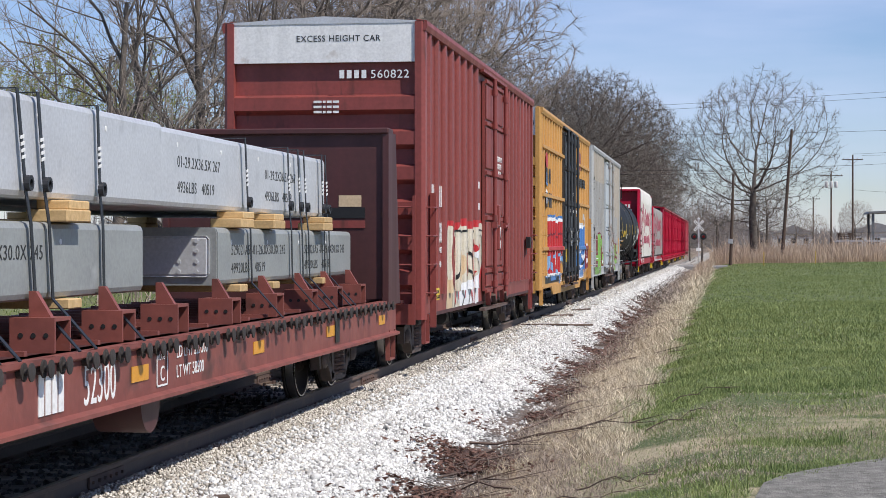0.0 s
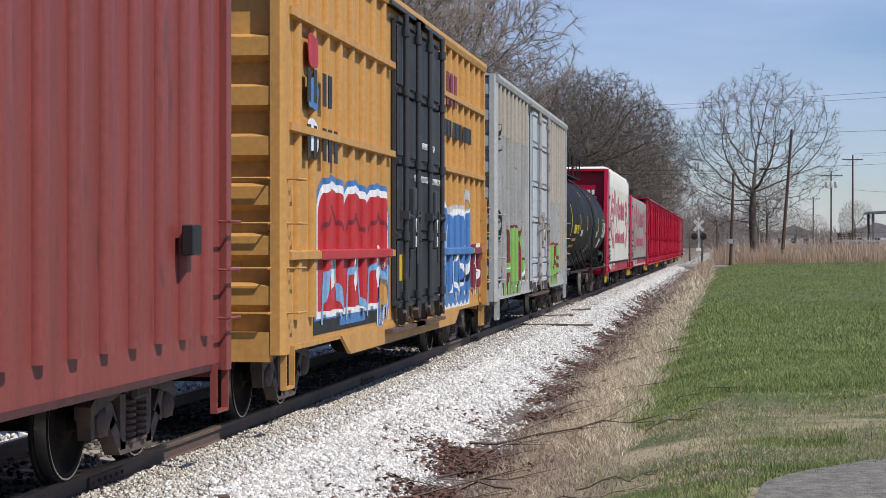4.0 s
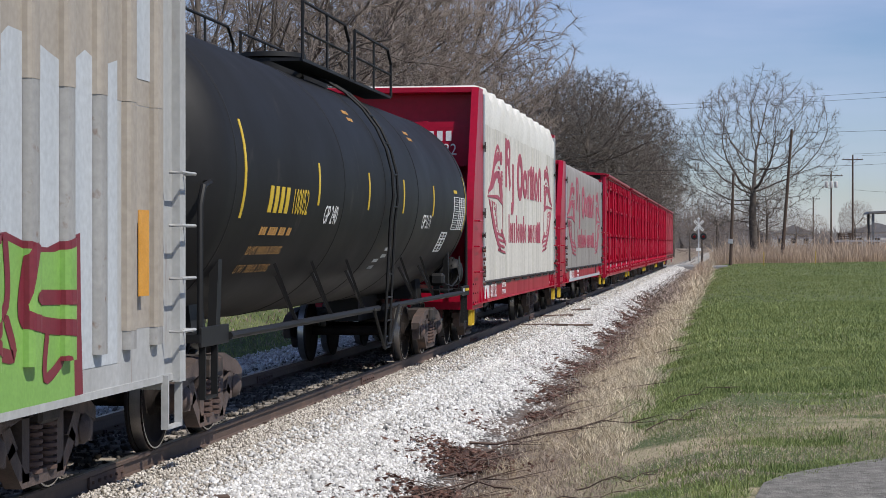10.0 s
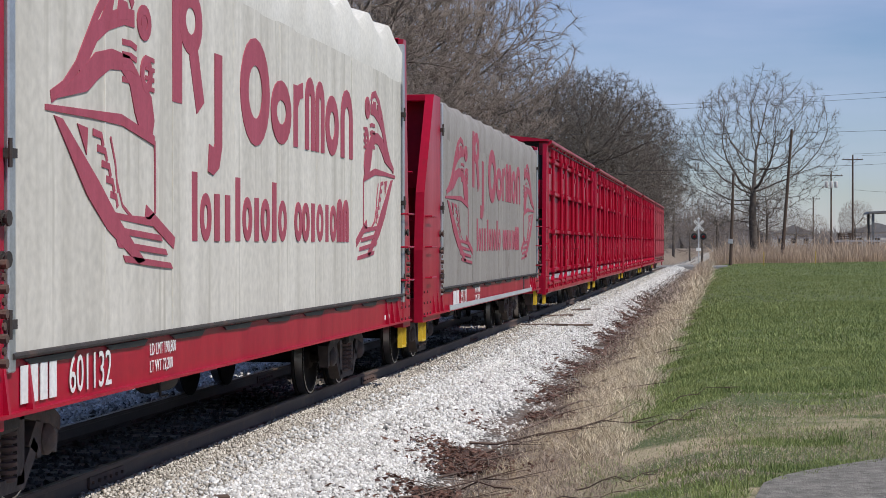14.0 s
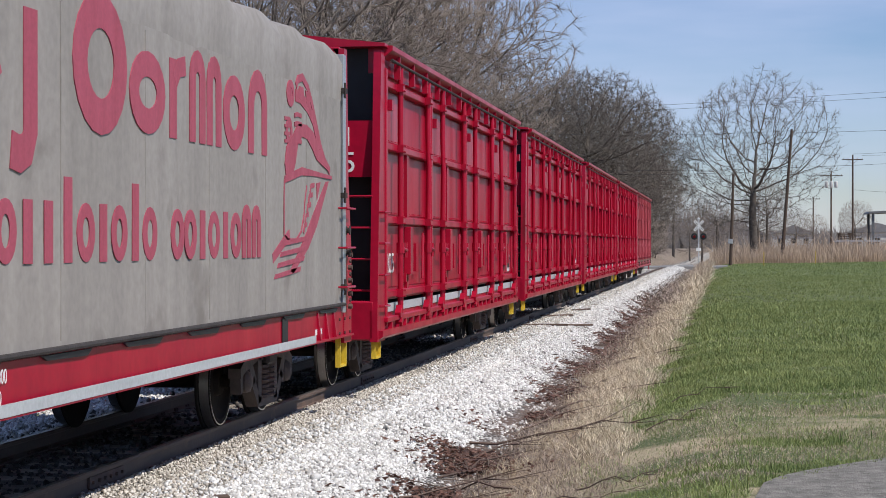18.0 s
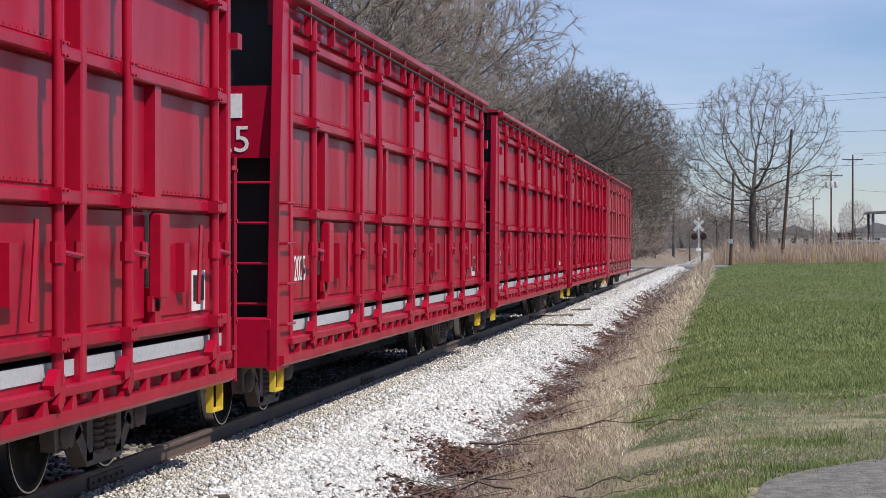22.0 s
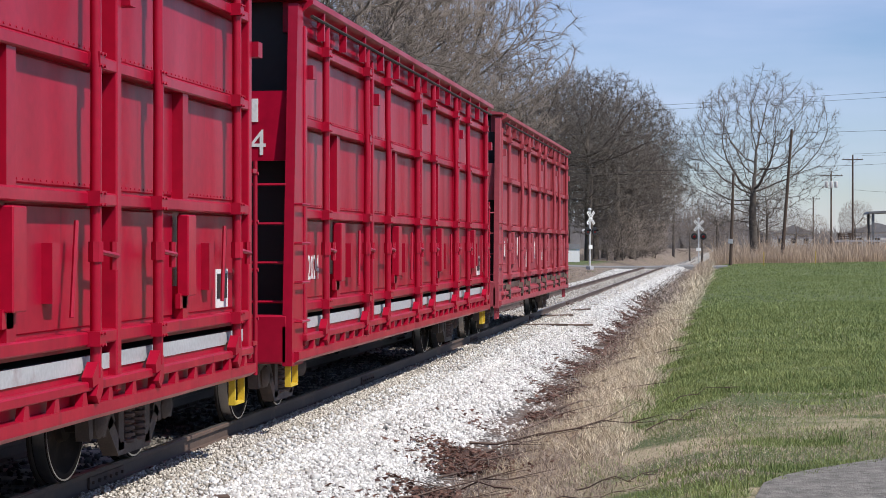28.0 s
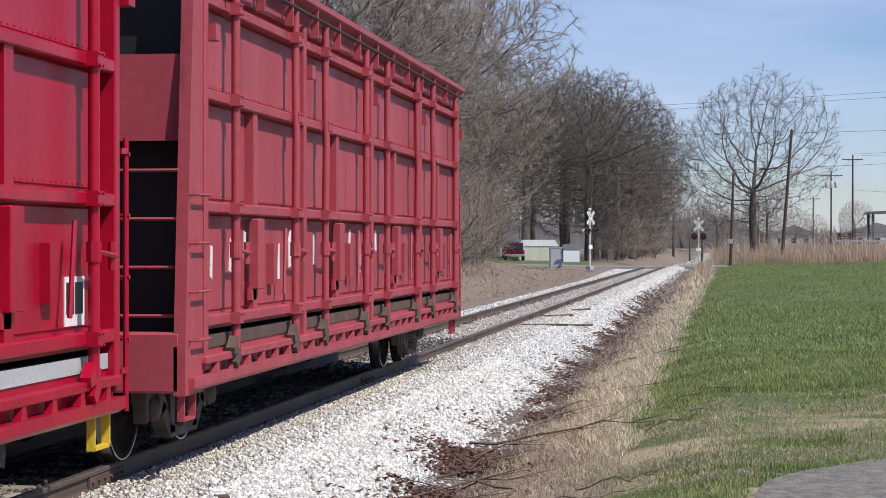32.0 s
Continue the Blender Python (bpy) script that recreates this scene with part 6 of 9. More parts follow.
def corner_ladder(car, y0, y1, x, zs, paint, end_y=None, facing=-1):
    """Rungs on the side at a corner and, with end_y, on the end."""
    for z in zs:
        m = Mesh()
        rung(m, x, y0, y1, z)
        part("grab_iron", m, paint, car)
        if end_y is not None:
            m = Mesh().pipe([(0.85, end_y, z), (0.85, end_y + facing * 0.08, z), (1.36, end_y + facing * 0.08, z), (1.36, end_y, z)], 0.014)
            part("grab_iron", m, paint, car)


# ---------------------------------------------------------------- red-brown boxcar
SHIFT[0] = 0.03
BR = MAT["brown"]
car, h, at, d0, d1, X, RIB = box_car("boxcar", 28.12, 44.25, 5.17, BR, "oxide-red steel boxcar with white top end and graffiti", (35.25, 38.1), BR, 8, 8, 0.20, 0.515, (1.8, 1.55), bottom=0.78, end_top=4.52, low_paint=MAT["maroon"], end_top_paint=MAT["white"], first=0.5)
plug_door(car, d0, d1, 0.98, 4.82, RIB - 0.03, BR, 2, (d0 + 0.85, d1 - 0.2), (1.35, 2.32, 3.15, 4.05), BR)
text(car, "EXCESS HEIGHT CAR", 0.09, on_end(-0.42, -h - 0.001 + 0.028, 4.83), MAT["black"], 0.95, 1.1)
text(car, "560822", 0.12, on_end(0.70, -h - 0.008, 4.28), MAT["white"], 1.05, 1.08)
for i in range(4):
    part("lettering_bar", Mesh().box(0.24 + 0.11 * i, 0.31 + 0.11 * i, -h - 0.009, -h - 0.003, 4.28, 4.40), MAT["white"], car)
for j in range(3):
    for i, w in enumerate((0.12, 0.04, 0.07, 0.09)):
        x = -0.15 + (0, 0.14, 0.2, 0.29)[i]
        part("lettering_bar", Mesh().box(x, x + w, -h - 0.009, -h - 0.003, 3.92 - 0.075 * j, 3.955 - 0.075 * j), MAT["white"], car)
corner_ladder(car, -h + 0.12, -h + 0.52, RIB, [1.12 + 0.42 * i for i in range(4)], BR, -h)
part("ladder_stile", Mesh().box(0.83, 0.87, -h - 0.10, -h - 0.06, 0.7, 2.55), BR, car)
part("ladder_stile", Mesh().box(1.34, 1.38, -h - 0.10, -h - 0.06, 0.7, 2.55), BR, car)
part("ladder_stile", Mesh().box(RIB, RIB + 0.09, -h + 0.50, -h + 0.54, 0.6, 2.6), BR, car)
part("crossover_platform", Mesh().box(-0.8, 1.2, -h - 0.28, -h - 0.02, 0.98, 1.02), MAT["maroon"], car)
stirrup(car, -h + 0.12, -h + 0.5, RIB - 0.04, 0.75, BR)
stirrup(car, h - 0.5, h - 0.12, RIB - 0.04, 0.75, BR)
corner_ladder(car, h - 0.5, h - 0.14, RIB, [1.2 + 0.42 * i for i in range(3)], BR)
part("warning_plate", Mesh().box(RIB, RIB + 0.012, at(29.05), at(29.5), 0.99, 1.17), MAT["yellow"], car, "yellow warning sticker")
text(car, "THIS CAR", 0.05, on_side(RIB + 0.013, at(29.13), 1.09), MAT["black"], 1.0)
text(car, "EXCESS HEIGHT", 0.05, on_side(RIB + 0.013, at(29.07), 1.01), MAT["black"], 0.85)
# painted number, broken by the ribs, and data lines
bars(car, X + 0.006, at(29.1), 2.42, (2,), 0.33, MAT["white"], width=0.55, gap=0.5)
bars(car, X + 0.006, at(29.93), 2.42, (2,), 0.33, MAT["white"], width=0.4, gap=0.4)
text(car, "56", 0.32, on_side(X + 0.004, at(29.08), 1.86), MAT["white"], 0.85)
text(car, "08", 0.32, on_side(X + 0.004, at(29.9), 1.86), MAT["white"], 0.75)
for z, a_, b_ in ((1.70, "LD LMT", "214600"), (1.48, "LT WT", "71400")):
    text(car, a_, 0.095, on_side(X + 0.004, at(29.05), z), MAT["white"], 0.9)
    text(car, b_, 0.095, on_side(X + 0.004, at(29.88), z), MAT["white"], 0.9)
for j, w in enumerate(("CLOSE AND LOCK", "DOORS BEFORE", "MOVING CAR")):
    text(car, w, 0.10, on_side(RIB + 0.027, at(37.0), 3.42 - 0.14 * j), MAT["white"], 0.62)
for z in (2.45, 2.83):
    part("sticker", Mesh().box(RIB, RIB + 0.004, at(34.3), at(34.48), z, z + 0.12), MAT["white"], car)
part("end_light_box", Mesh().bevel_box(RIB, RIB + 0.1, at(42.6), at(42.85), 1.75, 2.0, 0.01), MAT["black"], car)
# graffiti along the lower side: cream, white and tan letters edged in red
GF = RIB + 0.003
LAYER = [0.0]


def sprayed(loop, lift, tone, label=""):
    patch(car, "graffiti", [(at(u_), z_) for u_, z_ in loop], GF + lift, MAT[tone], label)


def sprayed_line(line_, width, lift, tone):
    pts = [(at(u_), z_) for u_, z_ in line_]
    fine_ = []
    for i in range(len(pts) - 1):                     # a rounded line through the points
        p0, p1, p2, p3 = pts[max(i - 1, 0)], pts[i], pts[i + 1], pts[min(i + 2, len(pts) - 1)]
        for q in range(5):
            t = q / 5
            fine_.append(tuple(0.5 * (2 * b_ + (c_ - a_) * t + (2 * a_ - 5 * b_ + 4 * c_ - d_) * t * t + (3 * b_ - a_ - 3 * c_ + d_) * t ** 3) for a_, b_, c_, d_ in zip(p0, p1, p2, p3)))
    fine_.append(pts[-1])
    n = len(fine_)
    edge_ = stroke(fine_, width)
    left, right = edge_[:n], edge_[n:][::-1]
    quads = [[left[i], left[i + 1], right[i + 1], right[i]] for i in range(n - 1)]
    for e, i in ((0, 1), (n - 1, -1)):                # round ends
        c_, d_ = fine_[e], fine_[e + i]
        k = math.atan2(c_[1] - d_[1], c_[0] - d_[0])
        quads.append([(c_[0] + width / 2 * math.cos(k + g), c_[1] + width / 2 * 0.8 * math.sin(k + g)) for g in (-1.57, -0.9, -0.3, 0.3, 0.9, 1.57)])
    patch(car, "graffiti", edge_, GF + lift, MAT[tone], quads=quads)


sprayed(((30.70, 0.68), (30.84, 1.11), (30.81, 1.63), (30.84, 2.11), (31.24, 2.14), (31.63, 2.12), (31.97, 2.15), (32.33, 2.19), (32.96, 2.22), (33.37, 2.17), (34.00, 2.20), (34.68, 2.20), (35.54, 2.16), (35.63, 1.69), (35.32, 1.46), (34.89, 1.10), (34.79, 0.71), (32.56, 0.67)), 0.0, "g_cream", "cream sprayed ground")
sprayed_line(((30.84, 1.11), (30.81, 1.63), (30.84, 2.11), (31.24, 2.14), (31.63, 2.12), (31.97, 2.15), (32.33, 2.19), (32.96, 2.22), (33.37, 2.17), (34.00, 2.20), (34.68, 2.20), (35.54, 2.16), (35.63, 1.69), (35.32, 1.46), (34.89, 1.10), (34.79, 0.71)), 0.13, 0.0012, "g_red")
sprayed(((30.76, 0.74), (30.86, 1.28), (31.08, 1.34), (31.24, 1.13), (31.46, 1.17), (31.43, 0.69)), 0.002, "g_tan", "tan sprayed ground")
sprayed(((32.27, 1.03), (32.56, 1.18), (32.96, 1.26), (33.12, 1.18), (33.55, 1.24), (34.00, 1.11), (34.29, 1.35), (34.79, 1.19), (34.84, 0.72), (34.09, 0.73), (32.87, 0.69), (32.33, 0.71)), 0.002, "g_white", "white sprayed ground")
sprayed(((31.70, 1.98), (31.83, 1.75), (32.19, 1.77), (32.41, 1.81), (32.72, 1.57), (32.56, 1.21), (31.83, 1.26), (31.66, 1.59)), 0.003, "g_tan", "tan sprayed ground")
sprayed(((32.42, 2.07), (32.91, 2.12), (33.22, 2.07), (33.16, 1.76), (32.96, 1.56), (32.79, 1.79), (32.45, 1.77)), 0.0034, "g_cream", "cream sprayed letter")
sprayed(((33.46, 2.04), (34.00, 2.08), (33.95, 1.54), (34.00, 1.27), (33.55, 1.37), (33.42, 1.68)), 0.003, "g_cream", "cream sprayed letter")
for line_, width, lift, tone in (
        (((30.98, 2.04), (30.94, 1.67), (30.97, 1.36)), 0.260, 0.004, "g_cream"),
        (((31.21, 2.06), (31.18, 1.62), (31.21, 1.22)), 0.300, 0.005, "brown"),
        (((31.43, 1.17), (31.48, 1.66), (31.51, 2.04)), 0.100, 0.006, "g_red"),
        (((31.94, 2.07), (31.87, 1.75), (31.76, 1.36), (31.60, 1.05), (31.56, 0.75)), 0.240, 0.004, "g_cream"),
        (((31.68, 1.95), (31.73, 1.66), (31.67, 1.29), (31.80, 0.87)), 0.070, 0.006, "g_red"),
        (((31.60, 1.59), (31.64, 1.25), (31.71, 0.97), (31.63, 0.82)), 0.035, 0.007, "black"),
        (((31.64, 2.05), (31.87, 2.06), (32.03, 2.00), (31.94, 1.58), (31.80, 1.26)), 0.035, 0.007, "black"),
        (((32.20, 1.72), (32.13, 1.37), (32.10, 0.94)), 0.220, 0.005, "g_haze"),
        (((32.33, 1.41), (32.19, 1.13), (32.11, 0.94)), 0.070, 0.006, "g_red"),
        (((32.06, 1.67), (32.22, 1.70), (32.35, 1.67)), 0.040, 0.007, "black"),
        (((32.35, 1.55), (32.33, 1.34), (32.42, 1.21)), 0.035, 0.007, "black"),
        (((32.96, 1.75), (32.91, 1.34), (32.83, 1.04)), 0.200, 0.006, "g_white"),
        (((32.78, 1.66), (32.79, 1.29), (33.00, 1.14), (32.96, 0.94)), 0.080, 0.007, "g_red"),
        (((32.83, 1.17), (32.96, 1.06), (32.79, 0.90), (32.48, 0.75)), 0.035, 0.008, "black"),
        (((32.45, 2.04), (32.91, 2.09), (33.25, 2.05), (33.33, 1.81), (33.46, 1.60)), 0.035, 0.008, "black"),
        (((33.20, 1.48), (33.12, 1.31), (33.16, 1.13)), 0.180, 0.006, "g_red"),
        (((33.33, 1.48), (33.46, 1.32), (33.72, 1.13), (33.59, 0.95), (33.33, 0.70)), 0.035, 0.008, "black"),
        (((33.53, 1.79), (33.48, 1.60), (33.59, 1.24), (33.82, 0.94)), 0.060, 0.007, "g_red"),
        (((33.53, 2.06), (33.95, 2.08)), 0.035, 0.008, "black"),
        (((33.86, 1.01), (34.00, 0.82), (33.86, 0.72)), 0.060, 0.007, "g_red"),
        (((34.09, 1.90), (34.29, 1.70), (34.68, 1.65), (34.89, 1.81)), 0.090, 0.006, "g_red"),
        (((34.29, 1.65), (34.43, 1.53), (34.48, 1.12), (34.33, 0.77)), 0.220, 0.006, "g_white"),
        (((34.48, 1.38), (34.68, 1.25), (34.63, 1.11)), 0.140, 0.007, "g_red"),
        (((34.19, 1.36), (34.14, 1.08), (34.19, 0.78)), 0.035, 0.008, "g_red"),
        (((34.63, 2.09), (35.21, 2.10), (35.37, 1.90), (35.30, 1.66)), 0.220, 0.004, "g_cream"),
        (((34.68, 2.09), (35.05, 2.09), (35.37, 2.04), (35.45, 1.72)), 0.030, 0.007, "black")):
    LAYER[0] += 0.0003
    sprayed_line(line_, width, lift + LAYER[0], tone)
patch(car, "graffiti", stroke([(at(28.35), 2.7), (at(28.5), 3.6), (at(28.4), 4.3), (at(28.55), 4.4), (at(28.6), 3.5)], 0.03), RIB + 0.004, MAT["g_white"])

# ---------------------------------------------------------------- ochre boxcar with black doors
SHIFT[0] = 0.10
OC = MAT["ochre"]
car, h, at, d0, d1, X, RIB = box_car("boxcar", 46.25, 62.62, 5.17, OC, "ochre-yellow boxcar with black plug doors and graffiti", (52.8, 56.8), MAT["black_door"], 8, 7, 0.16, 0.50, (1.9, 1.4), bottom=0.78, end_top=4.45, end_top_paint=MAT["white"], belts=(1.72, 3.03, 4.2), skirt=True)
for a_, b_, tone in ((47.95, 52.45, "g_red"), (57.2, 60.75, "g_blue"), (60.95, 61.95, "g_dark")):
    part("painted_belt", Mesh().prism([(RIB + 0.006, 1.785), (RIB + 0.029, 1.767), (RIB + 0.029, 1.682), (RIB + 0.006, 1.667)], "y", at(a_), at(b_)), MAT[tone], car, "belt rail sprayed over")
plug_door(car, d0 + 0.02, (d0 + d1) / 2 - 0.01, 1.02, 4.85, RIB - 0.03, MAT["black_door"], 2, (d0 + 0.35, d0 + 1.4), (1.95, 2.95, 3.9), MAT["black_door"])
plug_door(car, (d0 + d1) / 2 + 0.01, d1 - 0.02, 1.02, 4.85, RIB - 0.03, MAT["black_door"], 2, (d1 - 1.5, d1 - 0.28), (1.95, 2.95, 3.9), MAT["black_door"])
corner_ladder(car, -h + 0.12, -h + 0.52, RIB, [1.15 + 0.45 * i for i in range(4)], OC, -h)
corner_ladder(car, h - 0.52, h - 0.12, RIB, [1.15 + 0.45 * i for i in range(4)], OC, h, 1)
part("ladder_stile", Mesh().box(RIB, RIB + 0.09, h - 0.56, h - 0.52, 0.75, 2.65), OC, car)
part("ladder_stile", Mesh().box(1.34, 1.38, h + 0.06, h + 0.10, 0.75, 2.6), OC, car)
stirrup(car, -h + 0.12, -h + 0.5, RIB - 0.04, 0.75, OC)
stirrup(car, h - 0.5, h - 0.12, RIB - 0.04, 0.75, OC)
text(car, "897", 0.14, on_end(1.14, -h + 0.027, 4.66), MAT["black"], 1.0)
bars(car, RIB + 0.006, at(57.6), 4.05, (3,), 0.52, MAT["g_dark"], width=0.55, gap=0.5)
bars(car, RIB + 0.006, at(57.1), 3.55, (7, 7, 7), 0.26, MAT["black"], width=0.42, gap=0.3)
bars(car, RIB + 0.006, at(47.3), 3.35, (2, 2), 0.36, MAT["black"], width=0.5, gap=0.6)
bars(car, RIB + 0.006, at(47.3), 2.75, (2, 3), 0.36, MAT["black"], width=0.5, gap=0.6)
part("reflector", Mesh().box(RIB + 0.03, RIB + 0.037, at(52.95), at(53.2), 1.35, 1.7), MAT["yellow"], car, "yellow placard")
for j, z in enumerate((2.72, 3.2)):
    text(car, ("CLOSE AND LOCK DOORS BEFORE MOVING CAR", "OPENING W 12-0 H 12-4")[j], 0.09, on_side(RIB + 0.06, at(54.05 if j == 0 else 54.75), z), MAT["white"], 0.85)
# blue and white piece on the far half: scalloped letters with white edges
BL = RIB + 0.005
tops = [(57.2 + 0.125 * i, 2.22 + 0.17 * abs(math.sin(i * 0.78)) + 0.05 * math.sin(i * 0.31)) for i in range(29)]
loops = [(60.75 - 0.125 * i, 0.92 - 0.10 * abs(math.sin(i * 0.8))) for i in range(29)]
for grow_, lift, mt, lb in ((0.14, 0.0, "g_haze", "grey sprayed halo"), (0.08, 0.002, "g_white", "white sprayed outline"), (0.0, 0.004, "g_blue", "blue sprayed letters")):
    pts = [(at(u_) + (grow_ if i > 14 else -grow_) * 0.8, z_ + grow_) for i, (u_, z_) in enumerate(tops)] + [(at(u_) + (grow_ if i < 14 else -grow_) * 0.8, z_ - grow_) for i, (u_, z_) in enumerate(loops)]
    patch(car, "graffiti", pts, BL + lift, MAT[mt], lb)
gy = random.Random(8)
for i in range(11):
    y = at(57.35 + 0.31 * i)
    hgt = gy.uniform(0.5, 1.25)
    z = 0.98 if i % 2 else 2.15 - hgt
    pts = [(y + 0.13 * math.sin(4.2 * t + i * 1.7), z + hgt * t) for t in [0.1 * q for q in range(11)]]
    patch(car, "graffiti", stroke(pts, 0.055 if i % 3 else 0.085), BL + 0.007, MAT["g_white" if i % 4 else "g_blue2"])
for i in range(5):
    y = at(57.5 + 0.7 * i)
    patch(car, "graffiti", stroke([(y, 1.2), (y + 0.18, 1.75), (y + 0.3, 1.3), (y + 0.42, 1.8)], 0.04), BL + 0.009, MAT["black"])
patch(car, "graffiti", blob(at(61.45), 1.42, 1.0, 0.9, 90, rough=0.25), BL, MAT["g_dark"], "maroon sprayed letters")
for i in range(3):
    y = at(61.1 + 0.27 * i)
    patch(car, "graffiti", stroke([(y, 0.95), (y + 0.16, 1.35), (y - 0.02, 1.5), (y + 0.15, 1.85)], 0.05), BL + 0.004, MAT["g_white"])
patch(car, "graffiti", stroke([(at(60.0), 2.45), (at(60.3), 2.72), (at(60.5), 2.4), (at(60.8), 2.7)], 0.16), BL, MAT["g_haze"])
# red, blue and white piece on the near half, over a black base
patch(car, "graffiti", [(at(47.9), 0.85)] + [(at(47.9 + 0.3 * i), 1.35 + 0.1 * math.sin(i * 1.4)) for i in range(16)] + [(at(52.5), 0.85)], BL, MAT["black"], "black sprayed base")
for i, (ua, w) in enumerate(((48.1, 1.35), (49.5, 1.3), (50.85, 1.65))):
    arch = lambda g, z0: [(at(ua) - g, z0)] + [(at(ua) + w / 2 - (w / 2 + g) * math.cos(math.pi * q / 12), 2.15 + (0.32 + g) * math.sin(math.pi * q / 12)) for q in range(13)] + [(at(ua) + w + g, z0)]
    patch(car, "graffiti", arch(0.16, 1.0 - 0.1 * (i % 2)), BL + 0.002, MAT["g_blue"], "blue sprayed halo")
    patch(car, "graffiti", arch(0.09, 1.02), BL + 0.004, MAT["g_white"], "white sprayed outline")
    patch(car, "graffiti", arch(0.0, 1.10), BL + 0.006, MAT["g_red"], "red sprayed letters")
    patch(car, "graffiti", blob(at(ua) + w / 2, 1.55, w * 0.42, 0.5, 200 + i, rough=0.15), BL + 0.008, MAT["g_white"])
    patch(car, "graffiti", stroke([(at(ua) + 0.2, 0.95), (at(ua) + 0.3, 1.5), (at(ua) + w * 0.6, 1.75), (at(ua) + w * 0.8, 1.15), (at(ua) + w, 1.0)], 0.09), BL + 0.010, MAT["g_blue2"])
    patch(car, "graffiti", stroke([(at(ua) + w * 0.15, 2.0), (at(ua) + w * 0.5, 2.3), (at(ua) + w * 0.85, 2.0)], 0.05), BL + 0.010, MAT["g_dark"])
patch(car, "graffiti", blob(at(52.05), 1.15, 0.55, 0.9, 220, rough=0.1, lean=0.2), BL + 0.006, MAT["g_white"])
patch(car, "graffiti", blob(at(52.05), 1.15, 0.42, 0.72, 220, rough=0.1, lean=0.2), BL + 0.008, MAT["g_blue"])
patch(car, "graffiti", blob(at(52.05), 1.2, 0.22, 0.4, 221, rough=0.1, lean=0.2), BL + 0.010, MAT["ochre"])
for i in range(5):
    y = at(51.9 + 0.16 * i)
    patch(car, "graffiti", stroke([(y, 0.82), (y + 0.05, 1.0), (y + 0.1, 0.85)], 0.03), BL + 0.012, MAT["g_white"])
for i in range(3):
    m = Mesh().prism(blob(at(47.6), 3.9 - 0.45 * i, 0.5, 0.35, 130 + i, rough=0.1), "x", BL - 0.01, BL)
    part("emblem", m, MAT[("g_red", "g_blue", "g_white")[i]], car)

# ---------------------------------------------------------------- weathered white boxcar
SHIFT[0] = 0.15
WH = MAT["white_car"]
car, h, at, d0, d1, X, RIB = box_car("boxcar", 64.4, 80.95, 5.17, WH, "weathered white boxcar with tan patches and green graffiti", (70.95, 74.7), WH, 8, 8, 0.19, 0.50, (1.8, 2.25), bottom=0.78, belts=(), first=0.80, post_paint=MAT["old_post"])
plug_door(car, d0 + 0.3, d1 - 0.02, 1.0, 4.82, RIB - 0.03, MAT["pale_patch"], 2, (d0 + 1.25, d1 - 0.3), (1.45, 2.38, 3.2, 4.1), MAT["rust_grey"])
corner_ladder(car, -h + 0.12, -h + 0.52, RIB, [1.15 + 0.42 * i for i in range(4)], WH, -h)
corner_ladder(car, h - 0.52, h - 0.12, RIB, [1.15 + 0.42 * i for i in range(4)], WH, h, 1)
stirrup(car, -h + 0.12, -h + 0.5, RIB - 0.04, 0.75, WH)
stirrup(car, h - 0.5, h - 0.12, RIB - 0.04, 0.75, WH)
pr = random.Random(4)
ragged = lambda a, b, z0, z1, k=0.06: [(at(a), z0)] + [(at(a + (b - a) * i / 12), z1 + pr.uniform(-k, k)) for i in range(13)] + [(at(b), z0)]
patch(car, "faded_patch", ragged(75.0, 80.4, 2.9, 4.93, 0.0), RIB + 0.002, MAT["tan_patch"], "faded tan paint")
patch(car, "faded_patch", ragged(79.4, 80.4, 1.2, 2.895, 0.0), RIB + 0.002, MAT["tan_patch"], "faded tan paint")
patch(car, "repainted_patch", ragged(74.9, 79.3, 0.97, 3.1, 0.12), RIB + 0.004, MAT["pale_patch"], "fresh pale paint", pans=True)
patch(car, "repainted_patch", ragged(74.9, 75.7, 3.0, 4.2, 0.05), RIB + 0.006, MAT["pale_patch"], "fresh pale paint", pans=True)
patch(car, "repainted_patch", ragged(79.75, 80.2, 3.1, 4.6, 0.05), RIB + 0.006, MAT["pale_patch"], "fresh pale paint", pans=True)
patch(car, "faded_patch", ragged(64.8, 70.8, 4.0, 4.93, 0.0), RIB + 0.002, MAT["tan_patch"], "faded tan paint")
for a_, b_, z0, z1 in ((65.6, 66.5, 2.0, 4.1), (66.9, 68.6, 1.0, 3.9), (69.0, 70.6, 1.0, 3.3), (64.9, 65.5, 1.0, 2.5)):
    patch(car, "repainted_patch", ragged(a_, b_, z0, z1, 0.10), RIB + 0.004, MAT["pale_patch"], "fresh pale paint", pans=True)
for words, u_ in (("88", 65.44), ("70", 66.16), ("55", 66.9)):
    part("number_patch", Mesh().box(X, X + 0.003, at(u_) - 0.06, at(u_) + 0.42, 2.50, 2.94), MAT["tan_patch"], car, "faded tan number patch")
    text(car, words, 0.31, on_side(X + 0.004, at(u_) - 0.01, 2.57), MAT["black"], 0.74)
for u_ in (65.47, 66.18):
    part("number_patch", Mesh().box(X, X + 0.003, at(u_) - 0.06, at(u_) + 0.42, 2.99, 3.42), MAT["tan_patch"], car, "faded tan number patch")
    bars(car, X + 0.010, at(u_) + 0.02, 3.04, (2,), 0.28, MAT["black"], width=0.38, gap=0.4)
